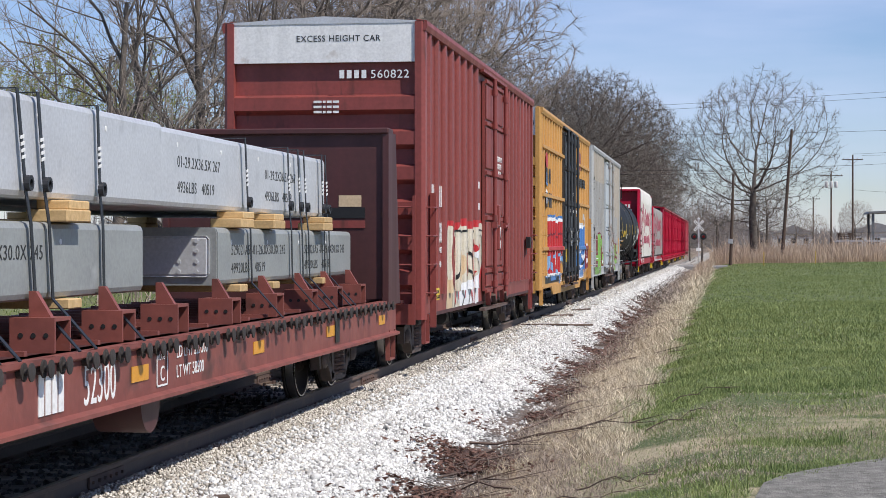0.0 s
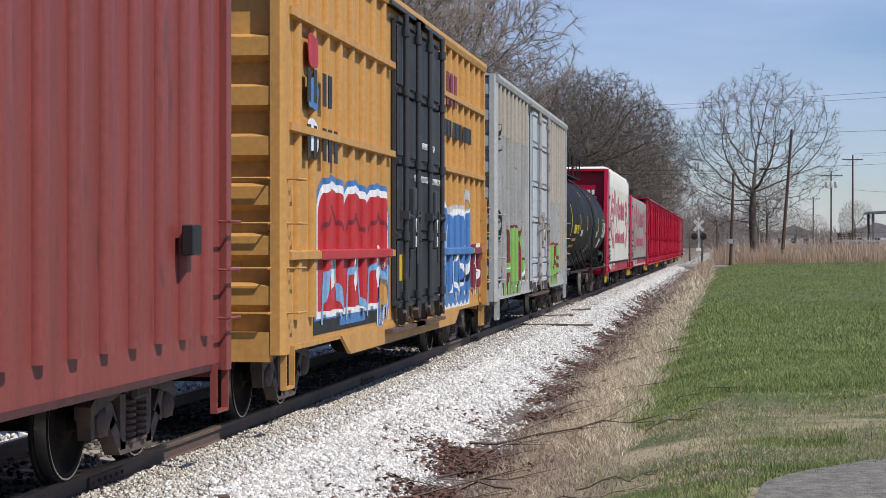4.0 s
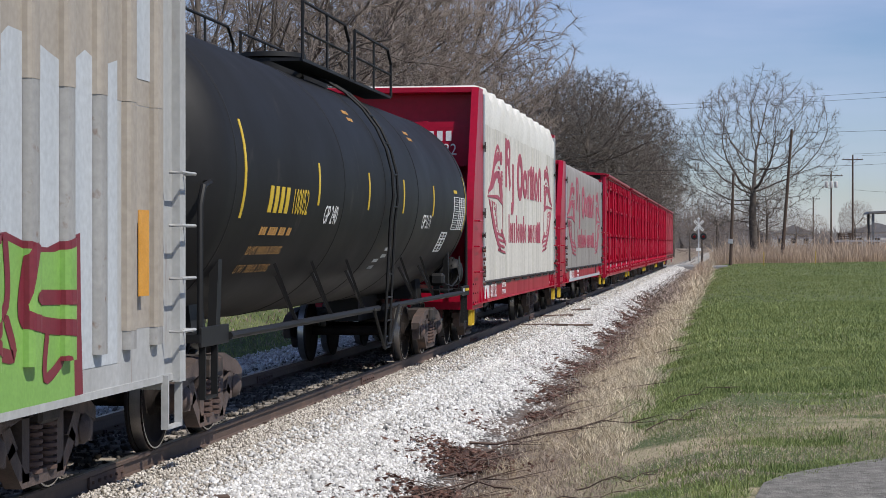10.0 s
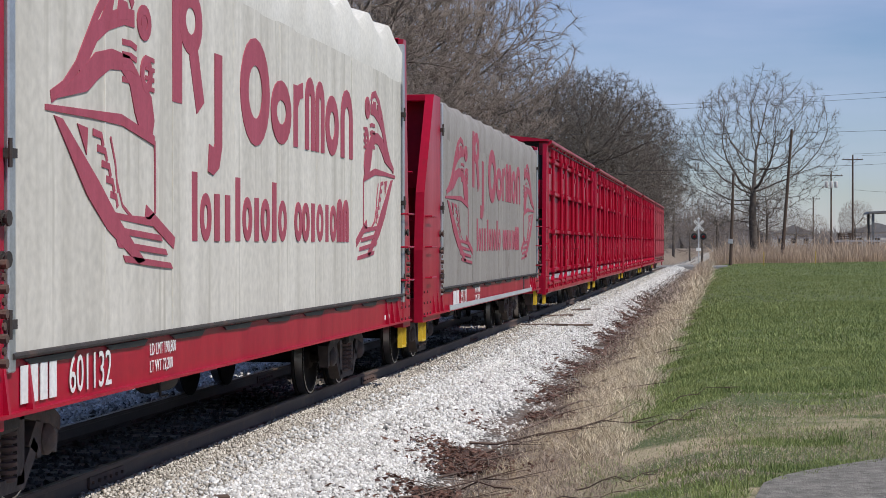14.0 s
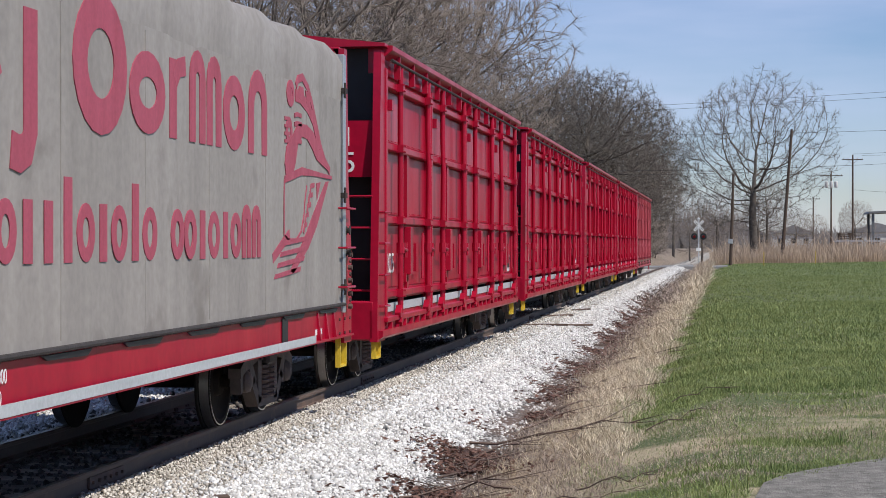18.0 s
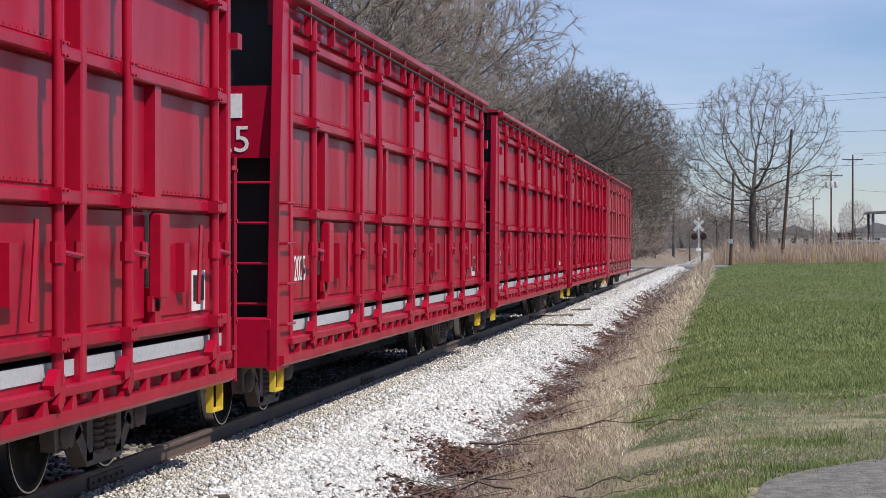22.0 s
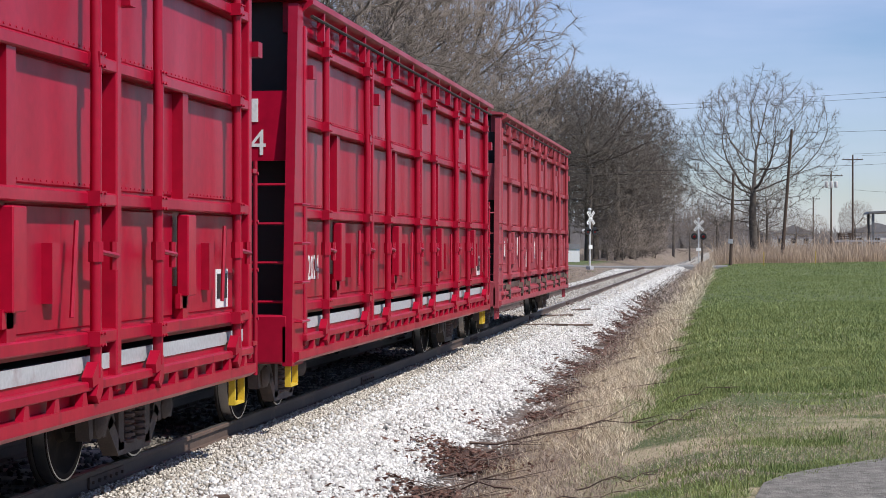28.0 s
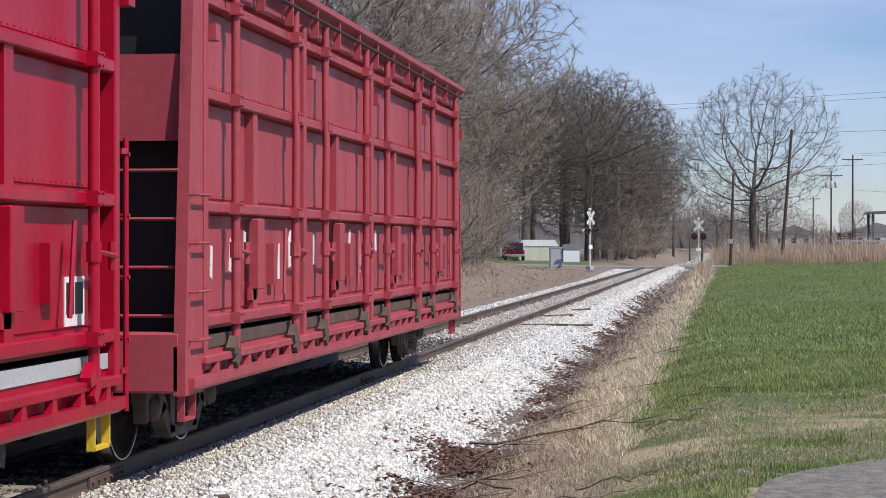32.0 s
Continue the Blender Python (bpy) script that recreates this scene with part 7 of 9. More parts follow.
patch(car, "graffiti", stroke([(at(64.8), 3.7), (at(65.1), 3.9), (at(64.75), 4.1), (at(65.2), 4.2), (at(64.9), 3.6), (at(65.3), 3.75)], 0.06), RIB + 0.004, MAT["black"])
patch(car, "graffiti", stroke([(at(65.0), 1.6), (at(65.2), 2.4), (at(64.9), 2.0), (at(65.3), 1.8), (at(65.05), 2.6)], 0.05), RIB + 0.004, MAT["black"])
GF = RIB + 0.007
LAYER[0] = 0.0
# tall green letters edged in maroon with white glints
for line_, width in (
        (((66.35, 2.0), (66.32, 1.4), (66.28, 0.82)), 0.34), (((66.4, 1.33), (66.92, 1.42)), 0.16), (((67.0, 2.0), (66.98, 1.5), (66.95, 0.85)), 0.30),
        (((67.4, 2.02), (67.37, 1.5), (67.5, 0.84)), 0.38), (((67.96, 2.05), (67.98, 1.5), (67.95, 0.95)), 0.30), (((67.95, 0.98), (68.3, 0.95), (68.55, 1.2)), 0.24),
        (((68.95, 1.98), (69.0, 1.4), (68.95, 0.84)), 0.36), (((69.0, 0.98), (69.3, 1.08), (69.42, 1.4)), 0.22)):
    LAYER[0] += 0.0004
    sprayed_line(line_, width * 1.2 + 0.14, LAYER[0], "g_dark")
    sprayed_line(line_, width * 1.2, 0.004 + LAYER[0], "g_green")
    sprayed_line([(u_ + width * 0.5, z_) for u_, z_ in line_], 0.03, 0.008 + LAYER[0], "g_white")
# the second green piece, its letters run together
sprayed(((74.76, 0.84), (74.82, 1.41), (75.02, 1.59), (75.45, 1.72), (75.64, 1.84), (75.79, 1.89), (76.31, 1.79), (76.70, 1.89), (77.05, 1.92), (77.48, 1.84), (77.80, 1.82), (78.14, 1.88), (78.46, 1.92), (78.48, 1.30), (78.53, 0.71), (78.21, 0.64), (76.48, 0.72), (75.26, 0.77)), 0.0, "g_dark", "maroon sprayed outline")
sprayed(((74.91, 0.86), (74.96, 1.38), (75.12, 1.56), (75.49, 1.68), (75.82, 1.84), (76.31, 1.75), (76.76, 1.84), (77.05, 1.87), (77.48, 1.79), (77.94, 1.79), (78.29, 1.84), (78.32, 1.30), (78.34, 0.80), (76.70, 0.78), (75.45, 0.82)), 0.002, "g_green", "green sprayed letters")
for line_, width in (
        (((74.76, 1.19), (74.85, 1.47), (74.93, 1.55)), 0.12),
        (((75.07, 1.11), (75.02, 1.32), (74.85, 1.41)), 0.10),
        (((75.64, 1.84), (75.82, 1.53), (75.59, 1.30), (75.49, 1.09)), 0.10),
        (((75.82, 0.92), (75.84, 1.16), (75.64, 1.23)), 0.08),
        (((76.37, 1.49), (76.53, 1.23), (76.26, 1.11)), 0.11),
        (((76.31, 1.75), (76.15, 1.37), (76.21, 0.93)), 0.06),
        (((77.03, 1.87), (77.05, 1.47), (76.70, 1.26), (77.17, 1.14), (77.05, 1.37)), 0.09),
        (((77.42, 1.81), (77.30, 1.40), (77.67, 1.32), (78.27, 1.27)), 0.11),
        (((77.80, 1.32), (77.74, 0.97), (78.07, 1.06)), 0.08),
        (((77.48, 1.50), (78.34, 1.48)), 0.10),
        (((76.65, 1.03), (76.82, 0.89)), 0.08)):
    LAYER[0] += 0.0004
    sprayed_line(line_, width, 0.001 + LAYER[0], "g_dark")
# tags on the door and the near corner
for i in range(7):
    y = at(72.3 + 0.28 * i)
    patch(car, "graffiti", stroke([(y, 1.5), (y + 0.06, 1.75), (y + 0.12, 1.52), (y + 0.17, 1.8), (y + 0.1, 1.6)], 0.05), RIB + 0.05, MAT["g_red"])
for u_, z_, k in ((64.75, 1.3, 1.0), (64.72, 2.0, 0.7), (65.08, 1.05, 0.9), (70.4, 1.5, 1.1), (70.75, 1.1, 0.8)):
    for q in range(3):
        y, z = at(u_) + 0.05 * q, z_ + 0.24 * q * k
        patch(car, "graffiti", stroke([(y, z), (y + 0.10 * k, z + 0.2 * k), (y + 0.15 * k, z + 0.02), (y + 0.02, z + 0.14 * k), (y + 0.2 * k, z + 0.24 * k)], 0.022), RIB + 0.004, MAT["black" if u_ > 65 or q % 2 else "g_dark"])
part("placard", Mesh().box(RIB + 0.03, RIB + 0.038, at(73.7), at(74.05), 1.75, 2.1), MAT["g_red"], car, "red and white placard")
part("placard", Mesh().box(X + 0.003, X + 0.011, at(64.82), at(65.12), 1.35, 1.62), MAT["orange"], car, "orange placard")
part("placard", Mesh().box(RIB + 0.003, RIB + 0.011, at(79.6), at(79.85), 1.45, 2.1), MAT["orange"], car, "orange placard")

# ---------------------------------------------------------------- black tank car
SHIFT[0] = 0.2
car, h, at = new_car("tank_car", 81.45, 99.0, "black cylindrical tank car with yellow marks", "tank car", (1.75, 2.17))
TZ, TR = 2.52, 1.52
ends = [(0.0, 0.02), (0.02, 0.4), (0.07, 0.8), (0.16, 1.12), (0.28, 1.34), (0.42, 1.46), (0.56, TR)]
prof = [(-h + 0.30 + a, r) for a, r in ends] + [(h - 0.22 - a, r) for a, r in reversed(ends)]
part("tank_shell", Mesh().lathe(prof, 72, axis="y", at=(0, 0, TZ)), MAT["tank"], car, "gloss black welded shell", smooth=True)
for y in (-h + 1.05, h - 1.05, -2.7, 0.0, 2.7):
    part("weld_band", Mesh().lathe([(y - 0.02, TR + 0.001), (y - 0.01, TR + 0.008), (y + 0.01, TR + 0.008), (y + 0.02, TR + 0.001)], 72, axis="y", at=(0, 0, TZ)), MAT["tank"], car, smooth=True)


def on_tank(y0, y1, z0, z1, lift=0.006, n=8):
    """A curved patch on the shell's side between two heights."""
    m = Mesh()
    v = []
    for i in range(n + 1):
        z = z0 + (z1 - z0) * i / n
        x = math.sqrt(max((TR + lift) ** 2 - (z - TZ) ** 2, 0))
        v += [(x, y0, z), (x, y1, z), (x - 0.02, y0, z), (x - 0.02, y1, z)]
    f = []
    for i in range(n):
        k = 4 * i
        f += [(k, k + 1, k + 5, k + 4), (k + 2, k, k + 4, k + 6), (k + 1, k + 3, k + 7, k + 5)]
    return m.add(v, f)


for u_, z0, z1 in ((82.8, 2.08, 2.99), (86.08, 2.26, 2.72), (89.06, 2.26, 2.72), (91.67, 2.26, 2.72), (94.4, 2.26, 2.72), (97.95, 2.05, 2.97)):
    part("yellow_stripe", on_tank(at(u_), at(u_) + 0.07, z0, z1), MAT["yellow"], car)


def tank_text(words, height, y, z, material, stretch=1.0):
    me = lettering(words, height, material, stretch=stretch).copy()
    for v in me.vertices:
        zz = z + v.co.z
        x = math.sqrt((TR + 0.006) ** 2 - (zz - TZ) ** 2) + max(-v.co.y, 0)
        v.co = (x, y + v.co.x, zz)
    part("lettering", me, None, car)


tank_text("100052", 0.26, at(84.86), 2.15, MAT["yellow"], 0.66)
for i in range(4):
    part("lettering_bar", on_tank(at(83.85) + 0.235 * i, at(83.85) + 0.235 * i + 0.13, 2.15, 2.41, n=4), MAT["yellow"], car)
tank_text("GP 240", 0.20, at(86.5), 2.07, MAT["white"], 0.85)
tank_text("GP 5171", 0.20, at(93.5), 2.07, MAT["white"], 0.85)
for words, zz in (("LD LMT 184200 LB  83 550 KG", 1.74), ("LT WT  78800 LB  35 750 KG", 1.56)):
    tank_text(words, 0.08, at(83.6), zz, MAT["ochre"], 0.95)
for i in range(15):
    if i not in (3, 8, 12):
        part("lettering_bar", on_tank(at(83.8) + 0.09 * i, at(83.8) + 0.09 * i + 0.055, 1.93, 2.01, n=2), MAT["ochre"], car)



def tank_table(u0, u1, z0, z1, cols, rows, bold):
    """A stencilled table: white lines and small white entries on the black shell."""
    for k in range(rows + 1):
        z = z0 + (z1 - z0) * k / rows
        part("table_line", on_tank(at(u0), at(u1), z - bold, z + bold, n=1), MAT["white"], car)
    for c_ in cols:
        part("table_line", on_tank(at(c_) - 0.01, at(c_) + 0.01, z0, z1, 0.007), MAT["white"], car)
    for k in range(rows):
        z = z0 + (z1 - z0) * (k + 0.35) / rows
        for a_, b_ in zip(cols, cols[1:]):
            part("table_entry", on_tank(at(a_ + (b_ - a_) * 0.2), at(a_ + (b_ - a_) * 0.75), z, z + (z1 - z0) / rows * 0.2, n=1), MAT["grey_band"], car)


tank_table(96.65, 97.9, 2.08, 2.60, (96.65, 97.25, 97.47, 97.69, 97.9), 7, 0.005)
tank_table(95.75, 96.35, 1.73, 2.02, (95.75, 96.05, 96.35), 3, 0.012)
part("lettering_bar", on_tank(at(96.65), at(97.0), 2.66, 2.71, n=2), MAT["yellow"], car)
for u_, z in ((89.0, 3.45), (93.6, 3.45), (90.9, 1.6), (91.3, 1.75)):
    for j in range(2):
        for i in range(5):
            part("lettering_bar", on_tank(at(u_) + 0.07 * i, at(u_) + 0.07 * i + 0.045, z - 0.09 * j, z - 0.09 * j + 0.045, n=1), MAT["ochre" if z > 3 else "grey_band"], car)
IR = MAT["tank"]
# top fittings: manway housing, walkway, railings, side ladder
part("manway_dome", Mesh().lathe([(TZ + TR - 0.1, 0.42), (TZ + TR + 0.20, 0.42), (TZ + TR + 0.22, 0.38)], 24, axis="z", at=(0, at(90.3), 0)), IR, car, smooth=True)
part("manway_cover", Mesh().lathe([(TZ + TR + 0.22, 0.45), (TZ + TR + 0.28, 0.44), (TZ + TR + 0.32, 0.1)], 24, axis="z", at=(0, at(90.3), 0)), IR, car, smooth=True)
part("valve_housing", Mesh().lathe([(TZ + TR - 0.1, 0.3), (TZ + TR + 0.2, 0.3), (TZ + TR + 0.26, 0.22)], 20, axis="z", at=(0, at(92.4), 0)), IR, car, smooth=True)
part("walkway", Mesh().box(-0.75, -0.45, at(88.3), at(94.5), 4.06, 4.10).box(0.45, 0.85, at(88.3), at(94.5), 4.04, 4.08), IR, car)
for sx in (0.85, -0.75):
    for a, b in ((88.3, 91.2), (91.6, 94.5)):
        m = Mesh().pipe([(sx, at(a), 4.06), (sx, at(a), 4.76), (sx, at(b) - 0.3, 4.76), (sx, at(b), 4.56), (sx, at(b), 4.06)], 0.022)
        m.tube((sx, at(a), 4.40), (sx, at(b), 4.40), 0.016, n=6)
        m.tube((sx, (at(a) + at(b)) / 2, 4.06), (sx, (at(a) + at(b)) / 2, 4.76), 0.018, n=6)
        part("safety_rail", m, IR, car)
lad = Mesh()
for dy in (0.0, 0.36):
    pts = [(math.cos(a) * (TR + 0.10), at(90.25) + dy, TZ + math.sin(a) * (TR + 0.10)) for a in [radians(75 - 11 * i) for i in range(9)]]
    pts += [(1.53, at(90.25) + dy, 1.2), (1.5, at(90.25) + dy, 0.5)]
    lad.pipe(pts, 0.02)
part("ladder_stile", lad, IR, car)
for i in range(10):
    if i < 6:
        a = radians(68 - 15 * i)
        p = (math.cos(a) * (TR + 0.1), TZ + math.sin(a) * (TR + 0.1))
    else:
        p = (1.53, 1.45 - 0.3 * (i - 6))
    part("ladder_rung", Mesh().tube((p[0], at(90.25), p[1]), (p[0], at(90.61), p[1]), 0.014, n=6), IR, car)
part("stub_sill", Mesh().box(-0.25, 0.25, -h + 0.1, -h + 4.0, 0.65, 1.1), IR, car)
part("stub_sill", Mesh().box(-0.25, 0.25, h - 4.0, h - 0.1, 0.65, 1.1), IR, car)
for s in (-1, 1):
    part("bolster_saddle", Mesh().prism([(-0.9, 0.95), (0.9, 0.95), (0.85, 1.35), (0.5, 1.15), (-0.5, 1.15), (-0.85, 1.35)], "y", s * (h - 2.3), s * (h - 1.8)), IR, car)
    part("end_platform", Mesh().box(-1.45, 1.45, s * (h - 0.45), s * (h - 0.05), 1.0, 1.07), IR, car)
    part("end_railing", Mesh().pipe([(1.25, s * (h - 0.75), 2.38), (1.42, s * (h - 0.5), 2.38), (1.42, s * (h - 0.28), 2.34), (1.42, s * (h - 0.18), 2.18), (1.42, s * (h - 0.17), 1.03)], 0.028, 8), IR, car, smooth=True)
    part("platform_side", Mesh().bevel_box(1.43, 1.46, min(s * (h - 0.08), s * (h - 1.0)), max(s * (h - 0.08), s * (h - 1.0)), 0.96, 1.13, 0.006), IR, car)
    stirrup(car, s * (h - 0.45) - 0.2, s * (h - 0.45) + 0.2, 1.42, 1.0, IR, 0.5)
    for sx in (1, -1):
        part("side_handrail", Mesh().tube((sx * 1.46, s * (h - 1.0), 1.02), (sx * 1.46, s * 0.2, 1.02), 0.037, n=10), IR, car)
        part("saddle_brace", Mesh().prism([(s * (h - 1.35), 0.95), (s * (h - 1.2), 0.95), (s * (h - 1.32), 1.75), (s * (h - 1.45), 1.75)], "x", sx * 1.2, sx * 1.28), IR, car)
for i, u_ in enumerate((85.2, 87.0, 89.0, 93.0, 94.8)):
    part("handrail_stay", Mesh().tube((1.46, at(u_), 1.05), (1.15, at(u_) + 0.45, 1.5), 0.025, n=4).tube((1.46, at(u_), 1.05), (1.3, at(u_) - 0.3, 1.65), 0.022, n=4), IR, car)
part("ladder_stay", Mesh().pipe([(1.5, at(89.5), 1.02), (1.5, at(90.25), 0.5), (1.5, at(90.61), 0.5), (1.5, at(91.4), 1.02)], 0.02), IR, car)
# air reservoir lying across the platform, with its bolted flange
R_Y = h - 0.62
part("brake_reservoir", Mesh().lathe([(0.72, 0.02), (0.74, 0.12), (0.80, 0.20), (0.88, 0.235), (1.28, 0.235), (1.34, 0.215), (1.40, 0.15), (1.43, 0.02)], 28, at=(0, R_Y, 1.36)), IR, car, "domed air reservoir", smooth=True)
part("reservoir_flange", Mesh().lathe([(1.22, 0.23), (1.22, 0.262), (1.26, 0.262), (1.26, 0.23)], 28, at=(0, R_Y, 1.36)), IR, car)
for k in range(12):
    a_ = 2 * math.pi * k / 12
    part("flange_bolt", Mesh().tube((1.205, R_Y + 0.25 * math.cos(a_), 1.36 + 0.25 * math.sin(a_)), (1.275, R_Y + 0.25 * math.cos(a_), 1.36 + 0.25 * math.sin(a_)), 0.016, n=6), IR, car)
part("reservoir_strap", Mesh().box(0.95, 1.0, R_Y - 0.25, R_Y + 0.25, 1.06, 1.14), IR, car)
part("placard_holder", Mesh().prism([(h - 0.95, 1.20), (h - 0.75, 1.42), (h - 0.95, 1.64), (h - 1.15, 1.42)], "x", 1.40, 1.415).box(1.39, 1.405, h - 0.97, h - 0.93, 1.03, 1.35), IR, car, "black diamond placard holder on a stem")
part("brake_valve", Mesh().bevel_box(1.05, 1.28, h - 1.92, h - 1.68, 1.16, 1.36, 0.04).box(1.1, 1.2, h - 1.85, h - 1.75, 1.0, 1.18), IR, car)
part("brake_pipe", Mesh().pipe([(1.28, h - 1.75, 1.18), (1.36, h - 1.5, 1.14), (1.40, h - 1.2, 1.24), (1.40, h - 1.05, 1.30)], 0.016), IR, car)
part("valve_bracket", Mesh().box(0.95, 1.38, h - 2.05, h - 1.55, 1.08, 1.10), IR, car)
part("notice_plate", Mesh().box(1.461, 1.466, h - 0.85, h - 0.68, 1.03, 1.09), MAT["grey_band"], car)
bars(car, 1.468, h - 0.55, 1.04, (1, 4, 2, 4, 5), 0.045, MAT["yellow"], width=0.35, gap=0.2)

# ---------------------------------------------------------------- curtain-sided bulkhead cars
def curtain_car(u0, u1, c0, c1, top, number, curtain, label, print_mat, cover, swell, rise, first_mark):
    RD = MAT["red"]
    car, h, at = new_car("curtain_car", u0, u1, label, "flat car", (2.5, 2.5))
    y0, y1 = at(c0), at(c1)
    X = 1.50
    # deck, sills
    part("deck", Mesh().box(-1.45, 1.45, -h + 0.3, h - 0.3, 1.02, 1.12), MAT["maroon"], car)
    part("underframe", Mesh().box(-0.35, 0.35, -h + 0.5, h - 0.5, 0.6, 1.02), MAT["iron"], car)
    under_gear(car, h, 0.86)
    for s in (1, -1):
        part("side_sill", Mesh().prism([(s * 1.38, 1.12), (s * X, 1.12), (s * X, 0.80), (s * (X + 0.05), 0.80), (s * (X + 0.05), 0.775), (s * 1.38, 0.775)], "y", -h + 0.05, h - 0.05), RD, car)
        # curtain: slightly billowed sheet, its lower hem in folds
        ny, nz = 48, 20
        v = []
        for j in range(nz + 1):
            for i in range(ny + 1):
                y = y0 + 0.12 + (y1 - y0 - 0.24) * i / ny
                z0 = 1.17 - 0.035 * abs(math.sin(math.pi * 5 * i / ny))
                z = z0 + (top - 0.62 - z0) * j / nz
                b = 0.0035 * math.sin(i * 2 * math.pi * 8 / ny + 0.6) * (1.2 - j / nz) + 0.001 * math.sin(j * 0.8 + i * 0.3)
                v.append((s * (X + 0.005 + b), y, z))
        f = [(j * (ny + 1) + i, j * (ny + 1) + i + 1, (j + 1) * (ny + 1) + i + 1, (j + 1) * (ny + 1) + i) for j in range(nz) for i in range(ny)]
        part("side_curtain", Mesh().add(v, f), curtain, car, "stained side curtain", smooth=True)
        for i in range(1, 8):
            y = y0 + (y1 - y0) * i / 8 + 0.07 * math.sin(i * 2.3)
            part("curtain_seam", Mesh().box(s * (X + 0.0), s * (X + 0.0095), y - 0.012, y + 0.012, 1.2, top - 0.65), curtain, car)
        # cover over the top, with a scalloped edge over the bows
        v, na = [], 120
        for i in range(na + 1):
            y = y0 + 0.05 + (y1 - y0 - 0.1) * i / na
            sag = swell * math.sin(math.pi * 10 * i / na) ** 2
            for x, z in ((s * (X + 0.004), top - 0.64), (s * (X + 0.012), top - 0.22 + 0.6 * sag), (s * (X - 0.05), top - 0.10 + sag), (s * (X - 0.25), top - 0.04 + sag), (0.0, top + 0.02 + sag * 0.6)):
                v.append((x, y, z))
        f = [(i * 5 + j, i * 5 + j + 1, (i + 1) * 5 + j + 1, (i + 1) * 5 + j) for i in range(na) for j in range(4)]
        part("top_cover", Mesh().add(v, f), cover, car, "pale roof cover, scalloped", smooth=True)
        for y in (y0, y1):
            part("curtain_post", Mesh().bevel_box(X - 0.06 if s > 0 else -X - 0.035, X + 0.035 if s > 0 else -X + 0.06, y - 0.06, y + 0.06, 1.05, top - 0.1, 0.01), MAT["alloy"], car, "bare aluminium curtain post")
            for z in (1.35, 2.4, 3.6):
                if z < top - 0.4:
                    part("hinge", Mesh().box(s * X, s * (X + 0.06), y - 0.10, y + 0.02, z - 0.03, z + 0.03).tube((s * (X + 0.055), y - 0.09, z - 0.09), (s * (X + 0.055), y - 0.09, z + 0.09), 0.014, n=6), MAT["iron"], car)
        part("hem_rail", Mesh().tube((s * (X + 0.03), y0, 1.15), (s * (X + 0.03), y1, 1.15), 0.022, n=8), MAT["iron"], car)
        k = 9
        for i in range(k):
            y = y0 + 0.8 + (y1 - y0 - 1.6) * i / (k - 1)
            part("hem_bracket", Mesh().prism([(y - 0.55, 1.12), (y - 0.45, 1.085), (y + 0.35, 1.075), (y + 0.45, 1.12)], "x", s * (X + 0.002), s * (X + 0.02)), MAT["black"], car)
    # end bulkheads: deep tapering side posts, sheet, beams
    for e in (-1, 1):
        yo, yi = e * h, (y0 - 0.08 if e < 0 else y1 + 0.08)
        for s in (1, -1):
            part("bulkhead_post", Mesh().prism([(yo, 0.70), (yo, 1.75), (yo - e * 0.18, 2.6), (yo - e * (abs(yo - yi) * 0.62), top - 0.02), (yi, top - 0.02), (yi, 0.70)], "x", s * (X - 0.12), s * (X + 0.01)), RD, car, "broad tapering end post")
            if s > 0:
                for z in (1.35, 1.8, 2.25):
                    m = Mesh()
                    rung(m, X, yo - e * 0.25, yo - e * 0.75, z)
                    part("grab_iron", m, RD, car)
                m = Mesh()
                for i in range(8):
                    m.tube((X + 0.01, yo - e * (0.12 + 0.3 * (i % 3)), 0.82 + 0.16 * (i // 3)), (X + 0.022, yo - e * (0.12 + 0.3 * (i % 3)), 0.82 + 0.16 * (i // 3)), 0.02, n=6)
                part("rivets", m, MAT["maroon"], car)
        for k in range(3):
            yy = yo - e * (1.05 + 0.42 * k)
            part("sill_gusset", Mesh().prism([(X, 0.80), (X + 0.05, 0.80), (X + 0.012, 1.1), (X, 1.1)], "y", yy - 0.02, yy + 0.02), RD, car)
        for z in (1.75, 2.0):
            part("ratchet", Mesh().lathe([(X + 0.01, 0.05), (X + 0.03, 0.05), (X + 0.03, 0.03), (X + 0.055, 0.03), (X + 0.055, 0.05), (X + 0.07, 0.05)], 12, at=(0, yi + e * 0.06, z)), MAT["iron"], car)
        m = Mesh()
        for k in range(9):
            zc = 1.72 - 0.075 * k
            m.lathe([(X + 0.05, 0.012), (X + 0.05, 0.026), (X + 0.065, 0.026), (X + 0.065, 0.012)] if k % 2 else [(X + 0.035, 0.012), (X + 0.035, 0.03), (X + 0.08, 0.03), (X + 0.08, 0.012)], 8, at=(0, yi + e * 0.12, zc))
        part("chain", m, MAT["rusty_iron"], car, "hanging rusty chain")
        part("bulkhead_sheet", Mesh().box(-X + 0.1, X - 0.1, yi - e * 0.02, yi + e * 0.06, 1.0, top - 0.05), MAT["red"], car)
        part("bulkhead_beam", Mesh().bevel_box(-X + 0.05, X - 0.05, min(yi, yi + e * 0.42), max(yi, yi + e * 0.42), top - 0.10, top + 0.0, 0.01).box(-X + 0.1, X - 0.1, yi, yi + e * 0.42, top - 0.72, top - 0.62), RD, car)
        for x in (-0.95, -0.5, 0.0, 0.5):
            part("bulkhead_rib", Mesh().prism([(yi, 1.05), (yi + e * 0.5, 1.05), (yi + e * 0.30, top - 0.6), (yi, top - 0.6)], "x", x - 0.04, x + 0.04), RD, car)
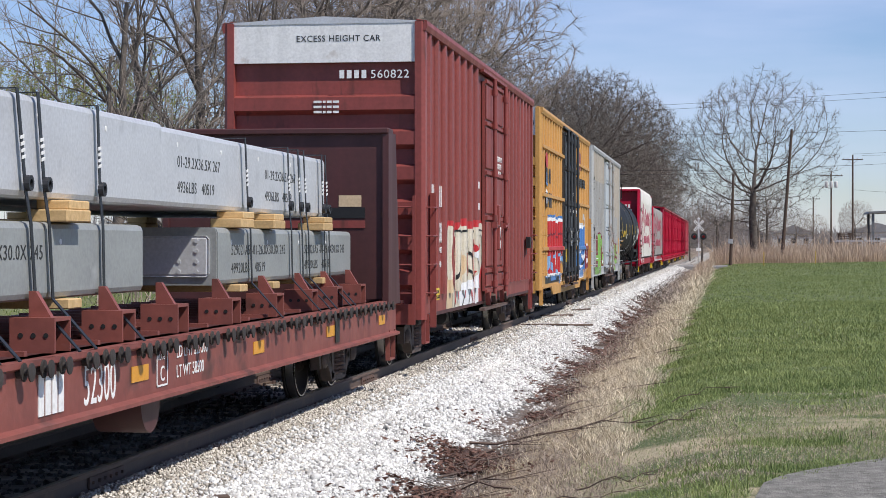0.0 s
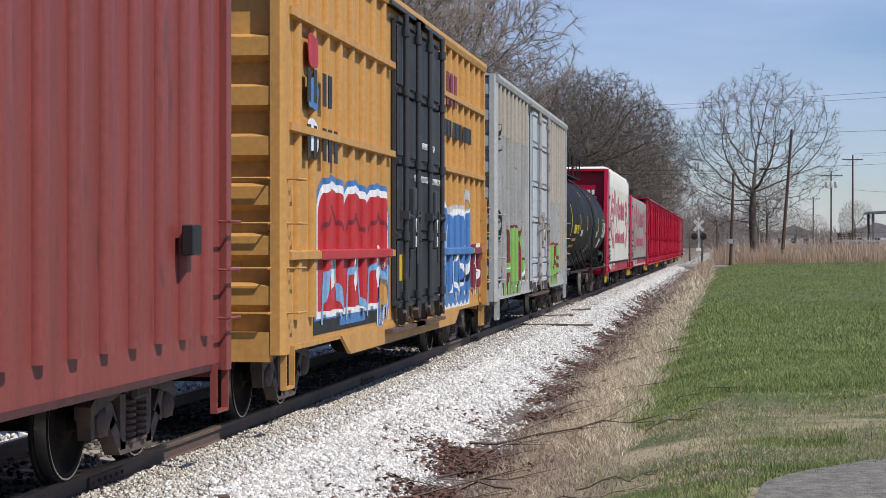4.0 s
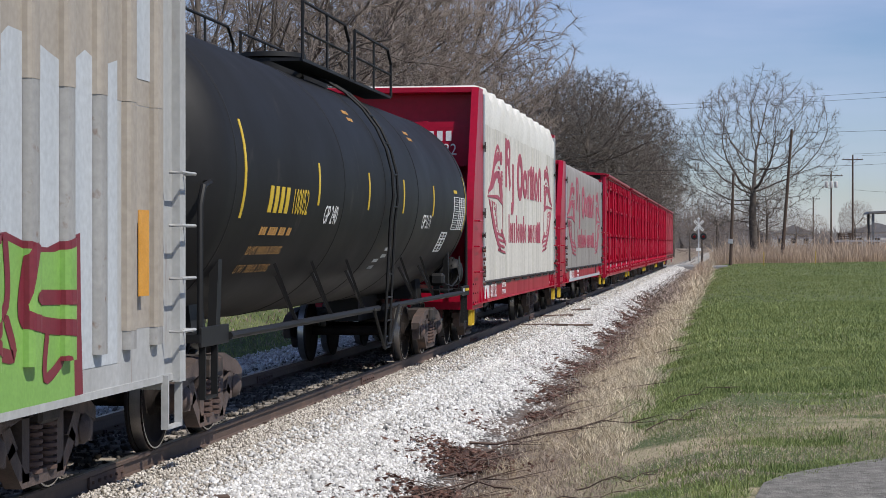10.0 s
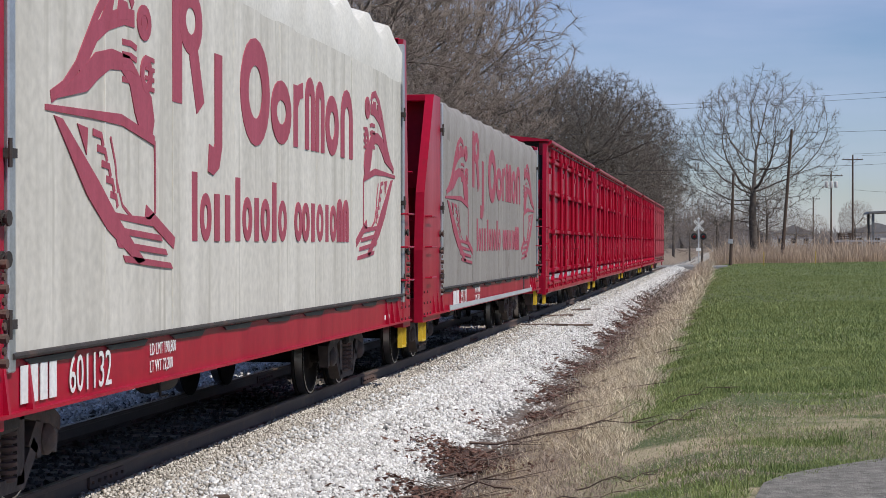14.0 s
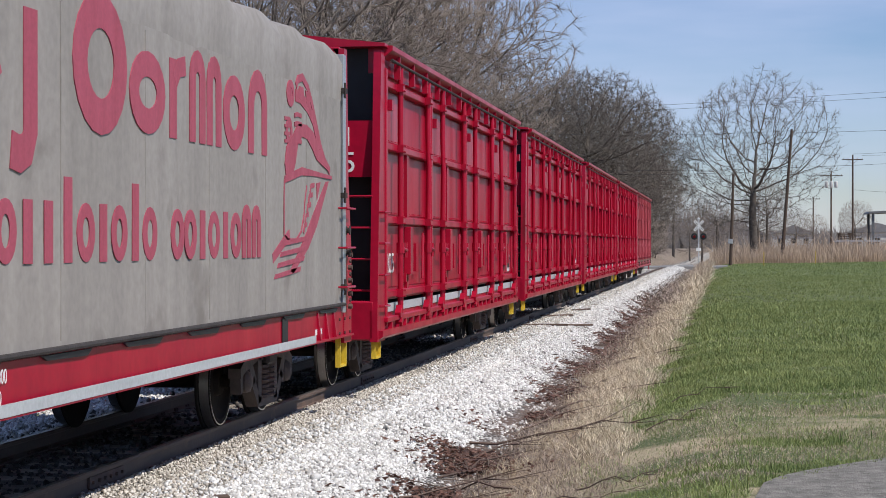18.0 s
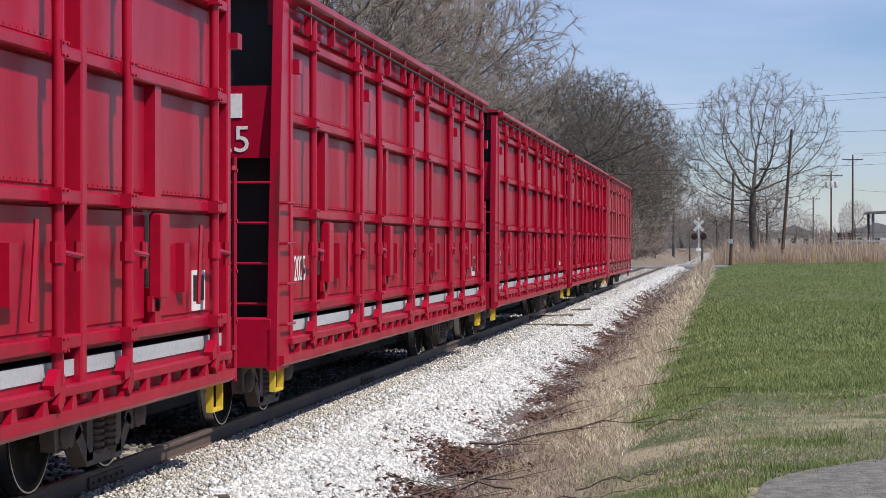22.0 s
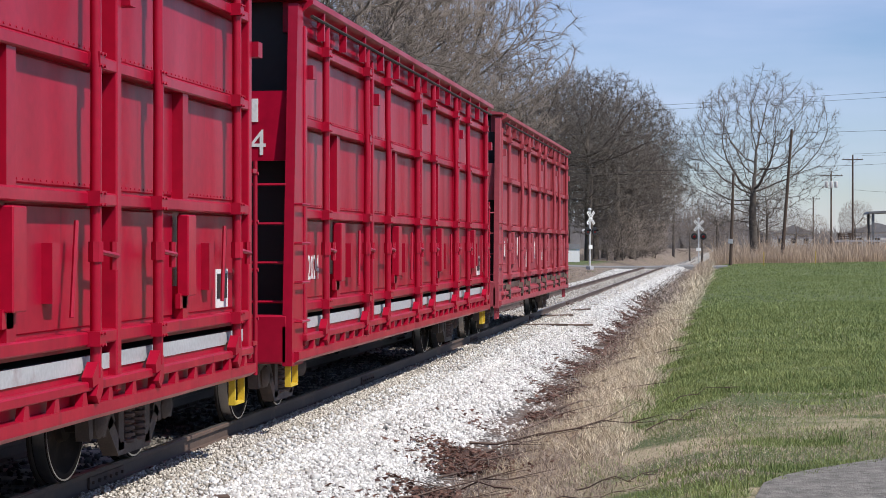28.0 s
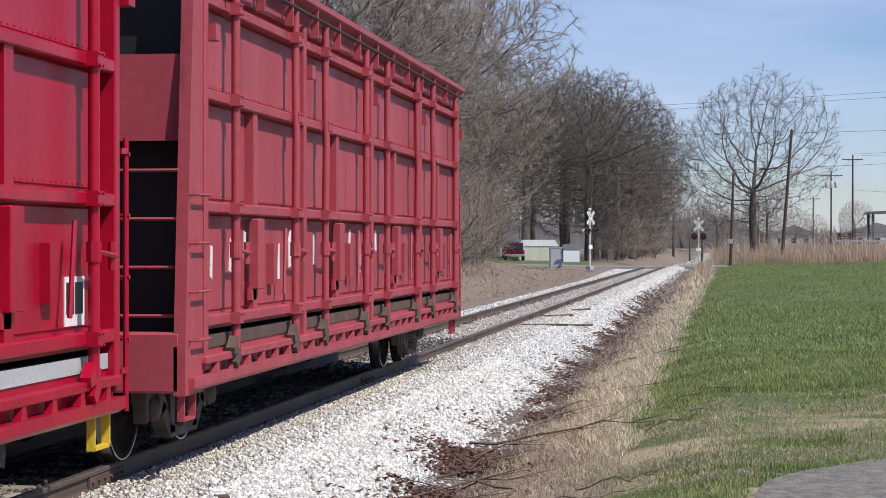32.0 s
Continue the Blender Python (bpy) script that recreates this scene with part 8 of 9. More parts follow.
        for z in (1.5, 2.2, 2.9):
            part("bulkhead_rung", Mesh().tube((-1.3, yo - e * 0.35, z), (1.3, yo - e * 0.35, z), 0.02, n=6), RD, car)
        part("number_board", Mesh().box(0.25, 1.36, yi + e * 0.44, yi + e * 0.46, top - 1.42, top - 0.72), RD, car)
        if e < 0:
            text(car, number, 0.20, on_end(0.36, yi - 0.464, top - 1.22), MAT["white"], 0.85)
            for i in range(4):
                part("lettering_bar", Mesh().box(0.42 + 0.16 * i, 0.52 + 0.16 * i, yi - 0.465, yi - 0.459, top - 0.97, top - 0.79), MAT["white"], car)
        part("end_sill", Mesh().box(-X + 0.02, X - 0.02, yo - e * 0.25, yo - e * 0.05, 0.70, 1.05), RD, car)
        stirrup(car, min(yo - e * 0.15, yo - e * 0.5), max(yo - e * 0.15, yo - e * 0.5), X - 0.05, 0.72, MAT["yellow"], 0.30)
    # printing on the curtain, as plain shapes
    P = X + 0.0115
    count = itertools.count()
    lift = lambda: P + 0.0006 * (next(count) % 6)
    L = y1 - y0
    place = lambda a: y0 + L * a
    zz = lambda b: 1.126 + rise + 3.03 * b

    def shape(points, mirror=False):
        pts = [(place(a), zz(b)) for a, b in points]
        part("printed_shape", Mesh().prism(pts, "x", P - 0.006, lift()), print_mat, car, "faded red print")

    def line(points, w):
        part("printed_shape", Mesh().prism(stroke([(place(a), zz(b)) for a, b in points], w), "x", P - 0.006, lift()), print_mat, car, "faded red print")

    def post(a, b0, b1, w):
        line([(a, b0), (a, b1)], w)

    def oval(a0, a1, b0, b1, w):
        """A closed upright ring."""
        n = 20
        ca, cb, ra, rb = place((a0 + a1) / 2), zz((b0 + b1) / 2), (a1 - a0) / 2 * L, (b1 - b0) / 2 * 3.03
        m = Mesh()
        v = []
        for x in (P - 0.006, lift()):
            for k in (0, 1):
                v += [(x, ca + (ra - w * k) * math.cos(2 * math.pi * q / n), cb + (rb - w * 0.85 * k) * math.sin(2 * math.pi * q / n)) for q in range(n)]
        f = []
        for q in range(n):
            r_ = (q + 1) % n
            f += [(2 * n + q, 2 * n + r_, 3 * n + r_, 3 * n + q), (q, r_, 2 * n + r_, 2 * n + q), (n + r_, n + q, 3 * n + q, 3 * n + r_)]
        part("printed_shape", m.add(v, f), print_mat, car, "faded red print")

    def arch(a0, a1, b0, b1, w):
        """Two uprights under a round top."""
        mid, half = (a0 + a1) / 2, (a1 - a0) / 2
        k = half * L / 3.03
        line([(a0, b0), (a0, b1 - k)] + [(mid - half * math.cos(math.pi * q / 8), b1 - k + k * math.sin(math.pi * q / 8)) for q in range(1, 8)] + [(a1, b1 - k), (a1, b0)], w)

    # first line: two tall shapes, then a row of ovals, uprights and arches
    post(0.253, 0.562, 0.886, 0.27)
    oval(0.256, 0.304, 0.70, 0.886, 0.20)
    line([(0.285, 0.715), (0.300, 0.562)], 0.26)
    line([(0.340, 0.73), (0.340, 0.47), (0.336, 0.435), (0.328, 0.422), (0.318, 0.43)], 0.24)
    oval(0.392, 0.470, 0.49, 0.823, 0.30)
    oval(0.474, 0.534, 0.513, 0.722, 0.23)
    post(0.549, 0.515, 0.725, 0.20)
    line([(0.552, 0.67), (0.560, 0.705), (0.572, 0.715)], 0.16)
    arch(0.586, 0.606, 0.515, 0.74, 0.18)
    arch(0.621, 0.640, 0.515, 0.74, 0.18)
    oval(0.650, 0.700, 0.513, 0.735, 0.21)
    arch(0.716, 0.750, 0.515, 0.745, 0.20)
    # second line
    for i, kind in enumerate("lolllololo.oolologg"):
        a = 0.276 + 0.0245 * i
        if kind == "o":
            oval(a - 0.001, a + 0.0235, 0.195, 0.33, 0.115)
        elif kind == "g":
            arch(a + 0.006, a + 0.0185, 0.195, 0.335, 0.13)
        elif kind == "l":
            post(a + 0.012, 0.195, 0.385 if i % 4 == 0 else 0.33, 0.16)
    # streamlined engine on a rail, at either side, facing outwards
    def engine(a0, k):
        band = lambda pts, w: line([(a0 + k * a, b) for a, b in pts], w)
        flat = lambda pts: shape([(a0 + k * a, b) for a, b in pts])
        # hood, its second band, windows and lights
        band([(0.008, 0.505), (0.027, 0.534), (0.046, 0.587), (0.061, 0.653), (0.077, 0.723), (0.094, 0.779), (0.114, 0.809), (0.131, 0.797), (0.137, 0.771)], 0.085)
        band([(0.050, 0.575), (0.062, 0.63), (0.074, 0.675), (0.094, 0.712), (0.121, 0.738), (0.139, 0.74)], 0.13)
        flat([(0.080, 0.705), (0.094, 0.765), (0.104, 0.768), (0.098, 0.715)])
        flat([(0.108, 0.725), (0.112, 0.775), (0.126, 0.775), (0.132, 0.735)])
        for c0, c1, d0, d1 in ((0.144, 0.170, 0.695, 0.785), (0.150, 0.172, 0.565, 0.66)):
            oval(min(a0 + k * c0, a0 + k * c1), max(a0 + k * c0, a0 + k * c1), d0, d1, 0.09)
        oval(min(a0 + k * 0.152, a0 + k * 0.162), max(a0 + k * 0.152, a0 + k * 0.162), 0.72, 0.76, 0.07)
        for q in range(4):
            band([(0.118, 0.675 - 0.03 * q), (0.133, 0.677 - 0.03 * q), (0.143, 0.67 - 0.03 * q)], 0.045)
            band([(0.160, 0.655 - 0.025 * q), (0.176, 0.652 - 0.025 * q)], 0.035)
        # sweeping flank, prow, keel, lower front
        flat([(0.010, 0.50), (0.061, 0.535), (0.078, 0.57), (0.097, 0.60), (0.116, 0.605), (0.131, 0.575), (0.140, 0.51), (0.150, 0.465), (0.172, 0.462), (0.176, 0.50), (0.170, 0.56), (0.150, 0.60), (0.130, 0.645), (0.100, 0.65), (0.074, 0.63), (0.052, 0.58)])
        flat([(0.0, 0.487), (0.065, 0.494), (0.116, 0.50), (0.176, 0.462), (0.176, 0.438), (0.118, 0.472), (0.065, 0.476), (0.0, 0.474)])
        flat([(0.012, 0.466), (0.024, 0.462), (0.078, 0.335), (0.110, 0.25), (0.158, 0.145), (0.146, 0.138), (0.092, 0.222), (0.060, 0.30)])
        band([(0.177, 0.45), (0.178, 0.393), (0.178, 0.268), (0.165, 0.25), (0.135, 0.252), (0.118, 0.28), (0.108, 0.34)], 0.03)
        flat([(0.046, 0.458), (0.062, 0.452), (0.060, 0.39)])
        for q in range(5):
            band([(0.070 + 0.007 * q, 0.445 - 0.035 * q), (0.083 + 0.006 * q, 0.44 - 0.035 * q), (0.086 + 0.006 * q, 0.415 - 0.035 * q)], 0.05)
        band([(0.098, 0.44), (0.106, 0.38), (0.110, 0.31)], 0.03)
        # track
        for q in range(4):
            b_ = 0.268 - 0.036 * q
            flat([(0.083 + 0.012 * q, b_), (0.178 + 0.010 * q, b_ - 0.022), (0.182 + 0.010 * q, b_ - 0.038), (0.087 + 0.012 * q, b_ - 0.017)])
        band([(0.160, 0.27), (0.216, 0.189)], 0.10)

    engine(0.031 if rise == 0 else 0.044, 1.0 if rise == 0 else 0.94)
    engine(0.958, -0.86)
    # painted number and data on the sill
    bars(car, X + 0.016, -h + first_mark, 0.84, (4,), 0.24, MAT["white"], width=0.52, gap=0.35)
    text(car, number, 0.25, on_side(X + 0.012, -h + first_mark + 0.9, 0.84), MAT["white"], 0.85)
    for j, w in enumerate(("LD LMT 190,800", "LT WT 72,200")):
        text(car, w, 0.09, on_side(X + 0.012, -h + first_mark + 2.75, 0.99 - 0.13 * j), MAT["white"], 0.8)
    part("lettering_bar", Mesh().box(X, X + 0.004, h - 2.0, h - 1.65, 0.86, 0.92), MAT["white"], car)
    return car, h, at


SHIFT[0] = 0.24
car, h, at = curtain_car(98.95, 115.85, 100.5, 115.2, 4.66, "601132", MAT["tarp"], "crimson flat car with tall stained grey curtain sides", MAT["mark_red"], MAT["tarp_white"], 0.17, 0.15, 1.75)
SHIFT[0] = 0.33
car, h, at = curtain_car(116.9, 134.66, 118.75, 134.15, 4.12, "35121", MAT["tarp_plain"], "crimson flat car with lower grey curtain sides", MAT["mark_red"], MAT["tarp_plain"], 0.06, 0.0, 3.2)
part("sill_band", Mesh().box(1.551, 1.556, -h + 2.5, h - 2.2, 0.79, 0.87), MAT["grey_band"], car, "grey painted band")
part("data_panel", Mesh().box(1.505, 1.512, h - 3.6, h - 3.35, 0.86, 1.10), MAT["black"], car)


# ---------------------------------------------------------------- crimson all-door cars
def all_door_car(u0, u1, paint, label, number, worn=False):
    car, h, at = new_car("all_door_car", u0, u1, label, "boxcar", (2.3, 2.3))
    X, T = 1.46, 4.42
    inset = 1.50          # end platform at the near end
    y0, y1 = -h + inset, h - 0.12
    n = 4
    w = (y1 - y0) / n
    tiers = (1.19, 2.16, 3.12, 3.93)
    clamp, bracket = {}, {}
    for s in (1, -1):
        bracket[s] = Mesh().prism([(-0.06, 0.74), (0.06, 0.74), (0.03, 0.83), (-0.03, 0.83)], "x", s * 1.50, s * 1.555).data("sill_bracket", paint)
        m = Mesh().box(s * (X + 0.05), s * (X + 0.15), -0.06, 0.06, -0.055, 0.05)
        for dz in (-0.045, 0.035):
            for dy in (-0.04, 0.04):
                m.tube((s * (X + 0.145), dy, dz), (s * (X + 0.165), dy, dz), 0.012, n=6)
        clamp[s] = m.data("pipe_clamp", paint)
    for s in (1, -1):
        for i in range(n):
            a, b = y0 + i * w, y0 + (i + 1) * w
            door = part("side_door", Mesh().box(s * (X - 0.09), s * (X - 0.05), a + 0.03, b - 0.03, 1.1, 4.05), paint, car, "full-height steel side door")
            for k, (z0, z1) in enumerate(zip(tiers, tiers[1:])):
                for c0, c1 in (((a + 0.10, a + w * 0.44), (a + w * 0.50, b - 0.08)) if k < 2 else ((a + 0.10, b - 0.08),)):
                    part("door_panel", Mesh().bevel_box(X - 0.06 if s > 0 else -X + 0.035, X - 0.035 if s > 0 else -X + 0.06, c0, c1, z0 + 0.07, z1 - 0.06, 0.012), paint, door)
            for z in tiers:
                part("door_rail", Mesh().bevel_box(X - 0.06 if s > 0 else -X - 0.065, X + 0.065 if s > 0 else -X + 0.03, a + 0.02, b - 0.02, z - 0.05, z + 0.045, 0.012), paint, door)
            for c, z0, z1 in ((a + w * 0.47, 2.2, 3.1), (a + w * 0.47, 1.2, 1.5), (a + w * 0.68, 1.45, 1.85)):
                part("door_stiffener", Mesh().box(s * (X - 0.05), s * (X + 0.04), c - 0.08, c + 0.08, z0, z1), paint, door)
            # locking pipes with clamps, handles and cams
            for j, c in enumerate((a + w * 0.22, a + w * 0.84)):
                bent = 0.05 * ((i + j) % 2)
                m = Mesh().pipe([(s * (X + 0.10), c, 0.92), (s * (X + 0.10), c, 2.1), (s * (X + 0.10 + bent * 0.4), c - bent, 2.9), (s * (X + 0.10), c, 3.5), (s * (X + 0.10), c, 4.2)], 0.040, 10)
                part("locking_pipe", m, paint, door, smooth=True)
                for z in tiers:
                    part("pipe_clamp", clamp[s], None, door, at=pose(0, c, z))
                m = Mesh().tube((s * (X + 0.10), c, 1.72), (s * (X + 0.10), c, 1.86), 0.055, n=8)
                m.tube((s * (X + 0.12), c, 1.79), (s * (X + 0.12), c + 0.42, 1.76), 0.02, n=6)
                m.tube((s * (X + 0.10), c + 0.40, 1.66), (s * (X + 0.10), c + 0.40, 1.86), 0.03, n=6)
                part("handle", m, paint, door)
                m = Mesh().prism([(c - 0.16, 0.93), (c - 0.04, 1.03), (c + 0.06, 0.98), (c + 0.07, 0.82), (c - 0.02, 0.74), (c - 0.08, 0.80), (c - 0.03, 0.88), (c - 0.14, 0.86)], "x", s * (X + 0.05), s * (X + 0.13))
                part("cam_hook", m, MAT["rusty_iron"] if worn else paint, door)
            part("latch_box", Mesh().bevel_box(X + 0.0 if s > 0 else -X - 0.10, X + 0.10 if s > 0 else -X, a + w * 0.44, a + w * 0.50, 1.42, 2.08, 0.01).box(s * X, s * (X + 0.04), a + w * 0.43, a + w * 0.48, 1.32, 1.44), paint, door)
            if s > 0:
                m = Mesh()
                for z in tiers[1:3]:
                    for q in range(int((w - 0.3) / 0.11)):
                        m.lathe([(X - 0.036, 0.011), (X - 0.028, 0.007)], 5, at=(0, a + 0.15 + 0.11 * q, z + 0.10))
                tagged(part("rivets", m, paint, door), kind="stuff")
            part("latch_lever", Mesh().tube((s * (X + 0.09), a + w * 0.72, 1.35), (s * (X + 0.07), a + w * 0.76, 2.0), 0.018, n=6), paint, door)
        for i in range(n + 1):
            y = y0 + i * w
            part("door_post", Mesh().bevel_box(X - 0.1 if s > 0 else -X - 0.07, X + 0.07 if s > 0 else -X + 0.1, y - 0.055, y + 0.055, 0.78, 4.12, 0.012), paint, car)
            part("hanger", Mesh().box(s * (X + 0.0), s * (X + 0.12), y + 0.10, y + 0.26, 3.58, 3.72), paint, car)
        # sills, grey band, rails
        part("grey_sill_band", Mesh().box(s * (X - 0.02), s * (X + 0.012), y0, y1, 0.95, 1.06), MAT["grey_band"] if not worn else MAT["rusty_iron"], car, "scuffed grey band")
        part("lower_rail", Mesh().bevel_box(X - 0.05 if s > 0 else -X - 0.10, X + 0.10 if s > 0 else -X + 0.05, y0 - 0.1, y1, 0.83, 0.90, 0.01), paint, car)
        part("side_sill", Mesh().prism([(s * 1.36, 1.0), (s * (X + 0.0), 1.0), (s * (X + 0.0), 0.74), (s * (X + 0.10), 0.74), (s * (X + 0.10), 0.66), (s * (X + 0.04), 0.62), (s * 1.36, 0.62)], "y", y0 - 0.5, h - 0.02), paint, car)
        k = 28
        for i in range(k):
            y = y0 + (y1 - y0) * (i + 0.5) / k
            part("sill_bracket", bracket[s], None, car, at=pose(0, y, 0))
        # eave: roof edge beam, drip rail, pipe and hooks
        part("eave_beam", Mesh().prism([(s * 1.3, 4.05), (s * (X + 0.02), 4.05), (s * (X + 0.02), 4.24), (s * (X + 0.16), 4.34), (s * (X + 0.16), T - 0.02), (s * 1.3, T)], "y", y0 - 0.1, y1 + 0.1), paint, car)
        part("eave_pipe", Mesh().tube((s * (X + 0.13), y0, 4.22), (s * (X + 0.13), y1, 4.22), 0.02, n=6), MAT["iron"], car)
        for i in range(13):
            y = y0 + (y1 - y0) * (i + 0.5) / 13
            part("eave_hook", Mesh().box(s * (X + 0.06), s * (X + 0.14), y - 0.02, y + 0.02, 4.02, 4.32), paint, car)
    part("roof", Mesh().prism([(-1.56, T - 0.01), (0, T + 0.16), (1.56, T - 0.01), (1.56, T - 0.05), (-1.56, T - 0.05)], "y", y0 - 0.35, h - 0.03), paint, car)
    under_gear(car, h, 0.86)
    part("floor_pan", Mesh().box(-1.36, 1.36, y0 - 0.5, h - 0.1, 0.9, 1.05).box(-0.35, 0.35, -h + 0.4, h - 0.4, 0.55, 0.9), MAT["iron"], car)
    for e in (-1, 1):
        yo = e * h
        yi = y0 - 0.06 if e < 0 else y1
        ye = yo + 0.9
        if e < 0:
            for s in (1, -1):
                part("end_post", Mesh().prism([(ye, 0.60), (ye, 1.0), (ye + 0.10, 2.2), (ye + 0.28, T - 0.1), (yi, T - 0.1), (yi, 0.60)], "x", s * (X - 0.05), s * (X + 0.05)), paint, car, "broad tapering end post")
            # shade of the deep recess is put into this wall's black colour
            part("end_wall", Mesh().box(-X + 0.05, X - 0.05, yi, yi + 0.08, 0.9, T - 0.05), MAT["dark"], car, "recessed end wall, coloured black for the shade in it")
            part("number_board", Mesh().box(0.15, X - 0.06, yi - 0.30, yi - 0.26, 2.7, 3.42), paint, car)
            if not worn:
                text(car, number, 0.26, on_end(0.44, yi - 0.308, 2.76), MAT["white"], 1.0)
            for i in range(0 if worn else 4):
                part("lettering_bar", Mesh().box(0.18 + 0.25 * i, 0.35 + 0.25 * i, yi - 0.311, yi - 0.299, 3.1, 3.34), MAT["white"], car)
            for z in (1.25, 1.65, 2.05, 2.45):
                part("end_rung", Mesh().tube((0.75, ye + 0.12, z), (1.42, ye + 0.12, z), 0.016, n=6), paint, car)
            for z in (1.05, 1.45, 1.85, 2.25):
                m = Mesh()
                rung(m, X + 0.04, ye + 0.12, ye + 0.5, z, 0.08, 0.015)
                part("grab_iron", m, paint, car)
            part("end_beam", Mesh().bevel_box(-X, X, ye + 0.0, ye + 0.14, 0.62, 1.12, 0.02), paint, car)
        else:
            part("end_wall", Mesh().box(-X, X, y1, y1 + 0.08, 0.62, T - 0.05), paint, car)
            for z in (1.15, 1.6, 2.05, 2.5):
                part("end_rung", Mesh().tube((X + 0.09, yo + 0.10, z), (X - 0.27, yo + 0.10, z), 0.018, n=8), paint, car)
            for x_ in (X + 0.06, X - 0.24):
                part("ladder_stile", Mesh().tube((x_, yo + 0.10, 0.62), (x_, yo + 0.10, 2.62), 0.022, n=8), paint, car)
                for z_ in (0.9, 2.5):
                    part("stile_foot", Mesh().box(x_ - 0.02, x_ + 0.02, yo - 0.05, yo + 0.10, z_, z_ + 0.04), paint, car)
        ys = ye if e < 0 else yo
        stirrup(car, min(ys - e * 0.12, ys - e * 0.45), max(ys - e * 0.12, ys - e * 0.45), X - 0.02, 0.62, MAT["yellow"] if not worn else paint, 0.24)
    # lettering on the lower doors
    if not worn:
        bars(car, X - 0.025, y0 + 0.05, 1.46, (3,), 0.25, MAT["white"], width=0.40, gap=0.25)
        text(car, number, 0.26, on_side(X - 0.031, y0 + 0.53, 1.46), MAT["white"], 0.75)
        part("data_panel", Mesh().box(X - 0.036, X - 0.028, y1 - 0.86, y1 - 0.45, 1.28, 1.62), MAT["white"], car, "white framed data panel")
        for i in range(2):
            part("data_line", Mesh().box(X - 0.029, X - 0.025, y1 - 0.83 + 0.18 * i, y1 - 0.67 + 0.18 * i, 1.36, 1.58), MAT["black"], car)
    else:
        wr = random.Random(3)
        for i in range(16):
            y = y0 + 0.5 + i * 0.62 + wr.uniform(-0.1, 0.1)
            z = wr.uniform(1.3, 1.75)
            patch(car, "scratched_mark", wobbly([(y, z), (y + 0.09, z), (y + 0.1, z + wr.uniform(0.2, 0.42)), (y + 0.02, z + 0.3)], i, 0.03), X - 0.028, MAT["white"], "remains of white lettering")
        part("data_panel", Mesh().box(X + 0.06, X + 0.07, y1 - 4.2, y1 - 4.0, 3.2, 3.35), MAT["black"], car)
    return car


SHIFT[0] = 0.37
first = all_door_car(135.45, 152.75, MAT["red"], "glossy crimson all-door boxcar with grey sill band", "2025")
first_u = TRAIN[-1][1]
TRAIN.append((copy_thing(first, Matrix.Identity(4)), first_u + 18.2))
for further, number in ((36.35, "2022"), (54.45, "2024")):
    SHIFT[0] = 0.37 + further
    all_door_car(135.45, 152.75, MAT["red"], "glossy crimson all-door boxcar with grey sill band", number)
SHIFT[0] = 0.54
last_car = all_door_car(207.85, 225.1, MAT["red_old"], "faded and scratched crimson all-door boxcar, last of the train", "2024", worn=True)

# ---------------------------------------------------------------- flat car with steel tubes
SHIFT[0] = 0.0
MR = MAT["maroon2"]
car, h, at = new_car("flat_car", 5.6, 25.9, "red-brown bulkhead flat car with load straps", "flat car", (2.3, 2.1))
part("deck", Mesh().box(-1.40, 1.40, -h + 0.1, h - 0.1, 1.02, 1.10), MAT["maroon"], car)
for s in (1, -1):
    part("side_sill", Mesh().prism([(s * 1.28, 1.10), (s * 1.50, 1.10), (s * 1.50, 1.06), (s * 1.46, 1.04), (s * 1.46, 0.68), (s * 1.52, 0.66), (s * 1.52, 0.63), (s * 1.28, 0.63)], "y", -h, h), MR, car)
part("fish_belly", Mesh().prism([(-h + 3.2, 0.66), (-h + 5.2, 0.30), (h - 5.2, 0.30), (h - 3.2, 0.66)], "x", -0.42, 0.42), MAT["iron"], car)
bulk_y = at(25.1)
part("bulkhead", Mesh().bevel_box(-1.5, 1.5, bulk_y - 0.05, bulk_y + 0.16, 1.1, 3.30, 0.02), MAT["maroon"], car, "dark maroon end bulkhead")
part("bulkhead_cap", Mesh().bevel_box(-1.52, 1.52, bulk_y - 0.12, bulk_y + 0.26, 3.28, 3.36, 0.015), MAT["maroon"], car)
for s in (1, -1):
    part("bulkhead_side", Mesh().prism([(bulk_y - 0.1, 1.05), (bulk_y - 0.1, 3.3), (bulk_y + 0.45, 3.3), (bulk_y + 0.8, 1.05)], "x", s * 1.44, s * 1.52), MAT["maroon"], car)
part("bulkhead_slot", Mesh().box(-0.6, 1.2, bulk_y - 0.058, bulk_y - 0.05, 2.18, 2.32), MAT["black"], car)
part("bulkhead_patch", Mesh().box(0.85, 1.15, bulk_y - 0.058, bulk_y - 0.051, 2.33, 2.48), MAT["g_tan"], car)
part("bulkhead_panel", Mesh().box(-0.6, 1.2, bulk_y - 0.062, bulk_y - 0.05, 2.05, 2.15), MAT["brown"], car)
# tie-down winches, stake pockets, orange reflectors along the sill
WINCH = Mesh().lathe([(1.45, 0.04), (1.50, 0.04), (1.50, 0.06), (1.51, 0.06), (1.51, 0.022), (1.55, 0.022), (1.55, 0.06), (1.56, 0.06), (1.565, 0.03)], 16).data("winch", MAT["iron"], True)
POCKET = Mesh().box(1.462, 1.49, -0.10, 0.10, 0.98, 1.10).data("stake_pocket", MAT["maroon"])
y = -h + 0.5
i = 0
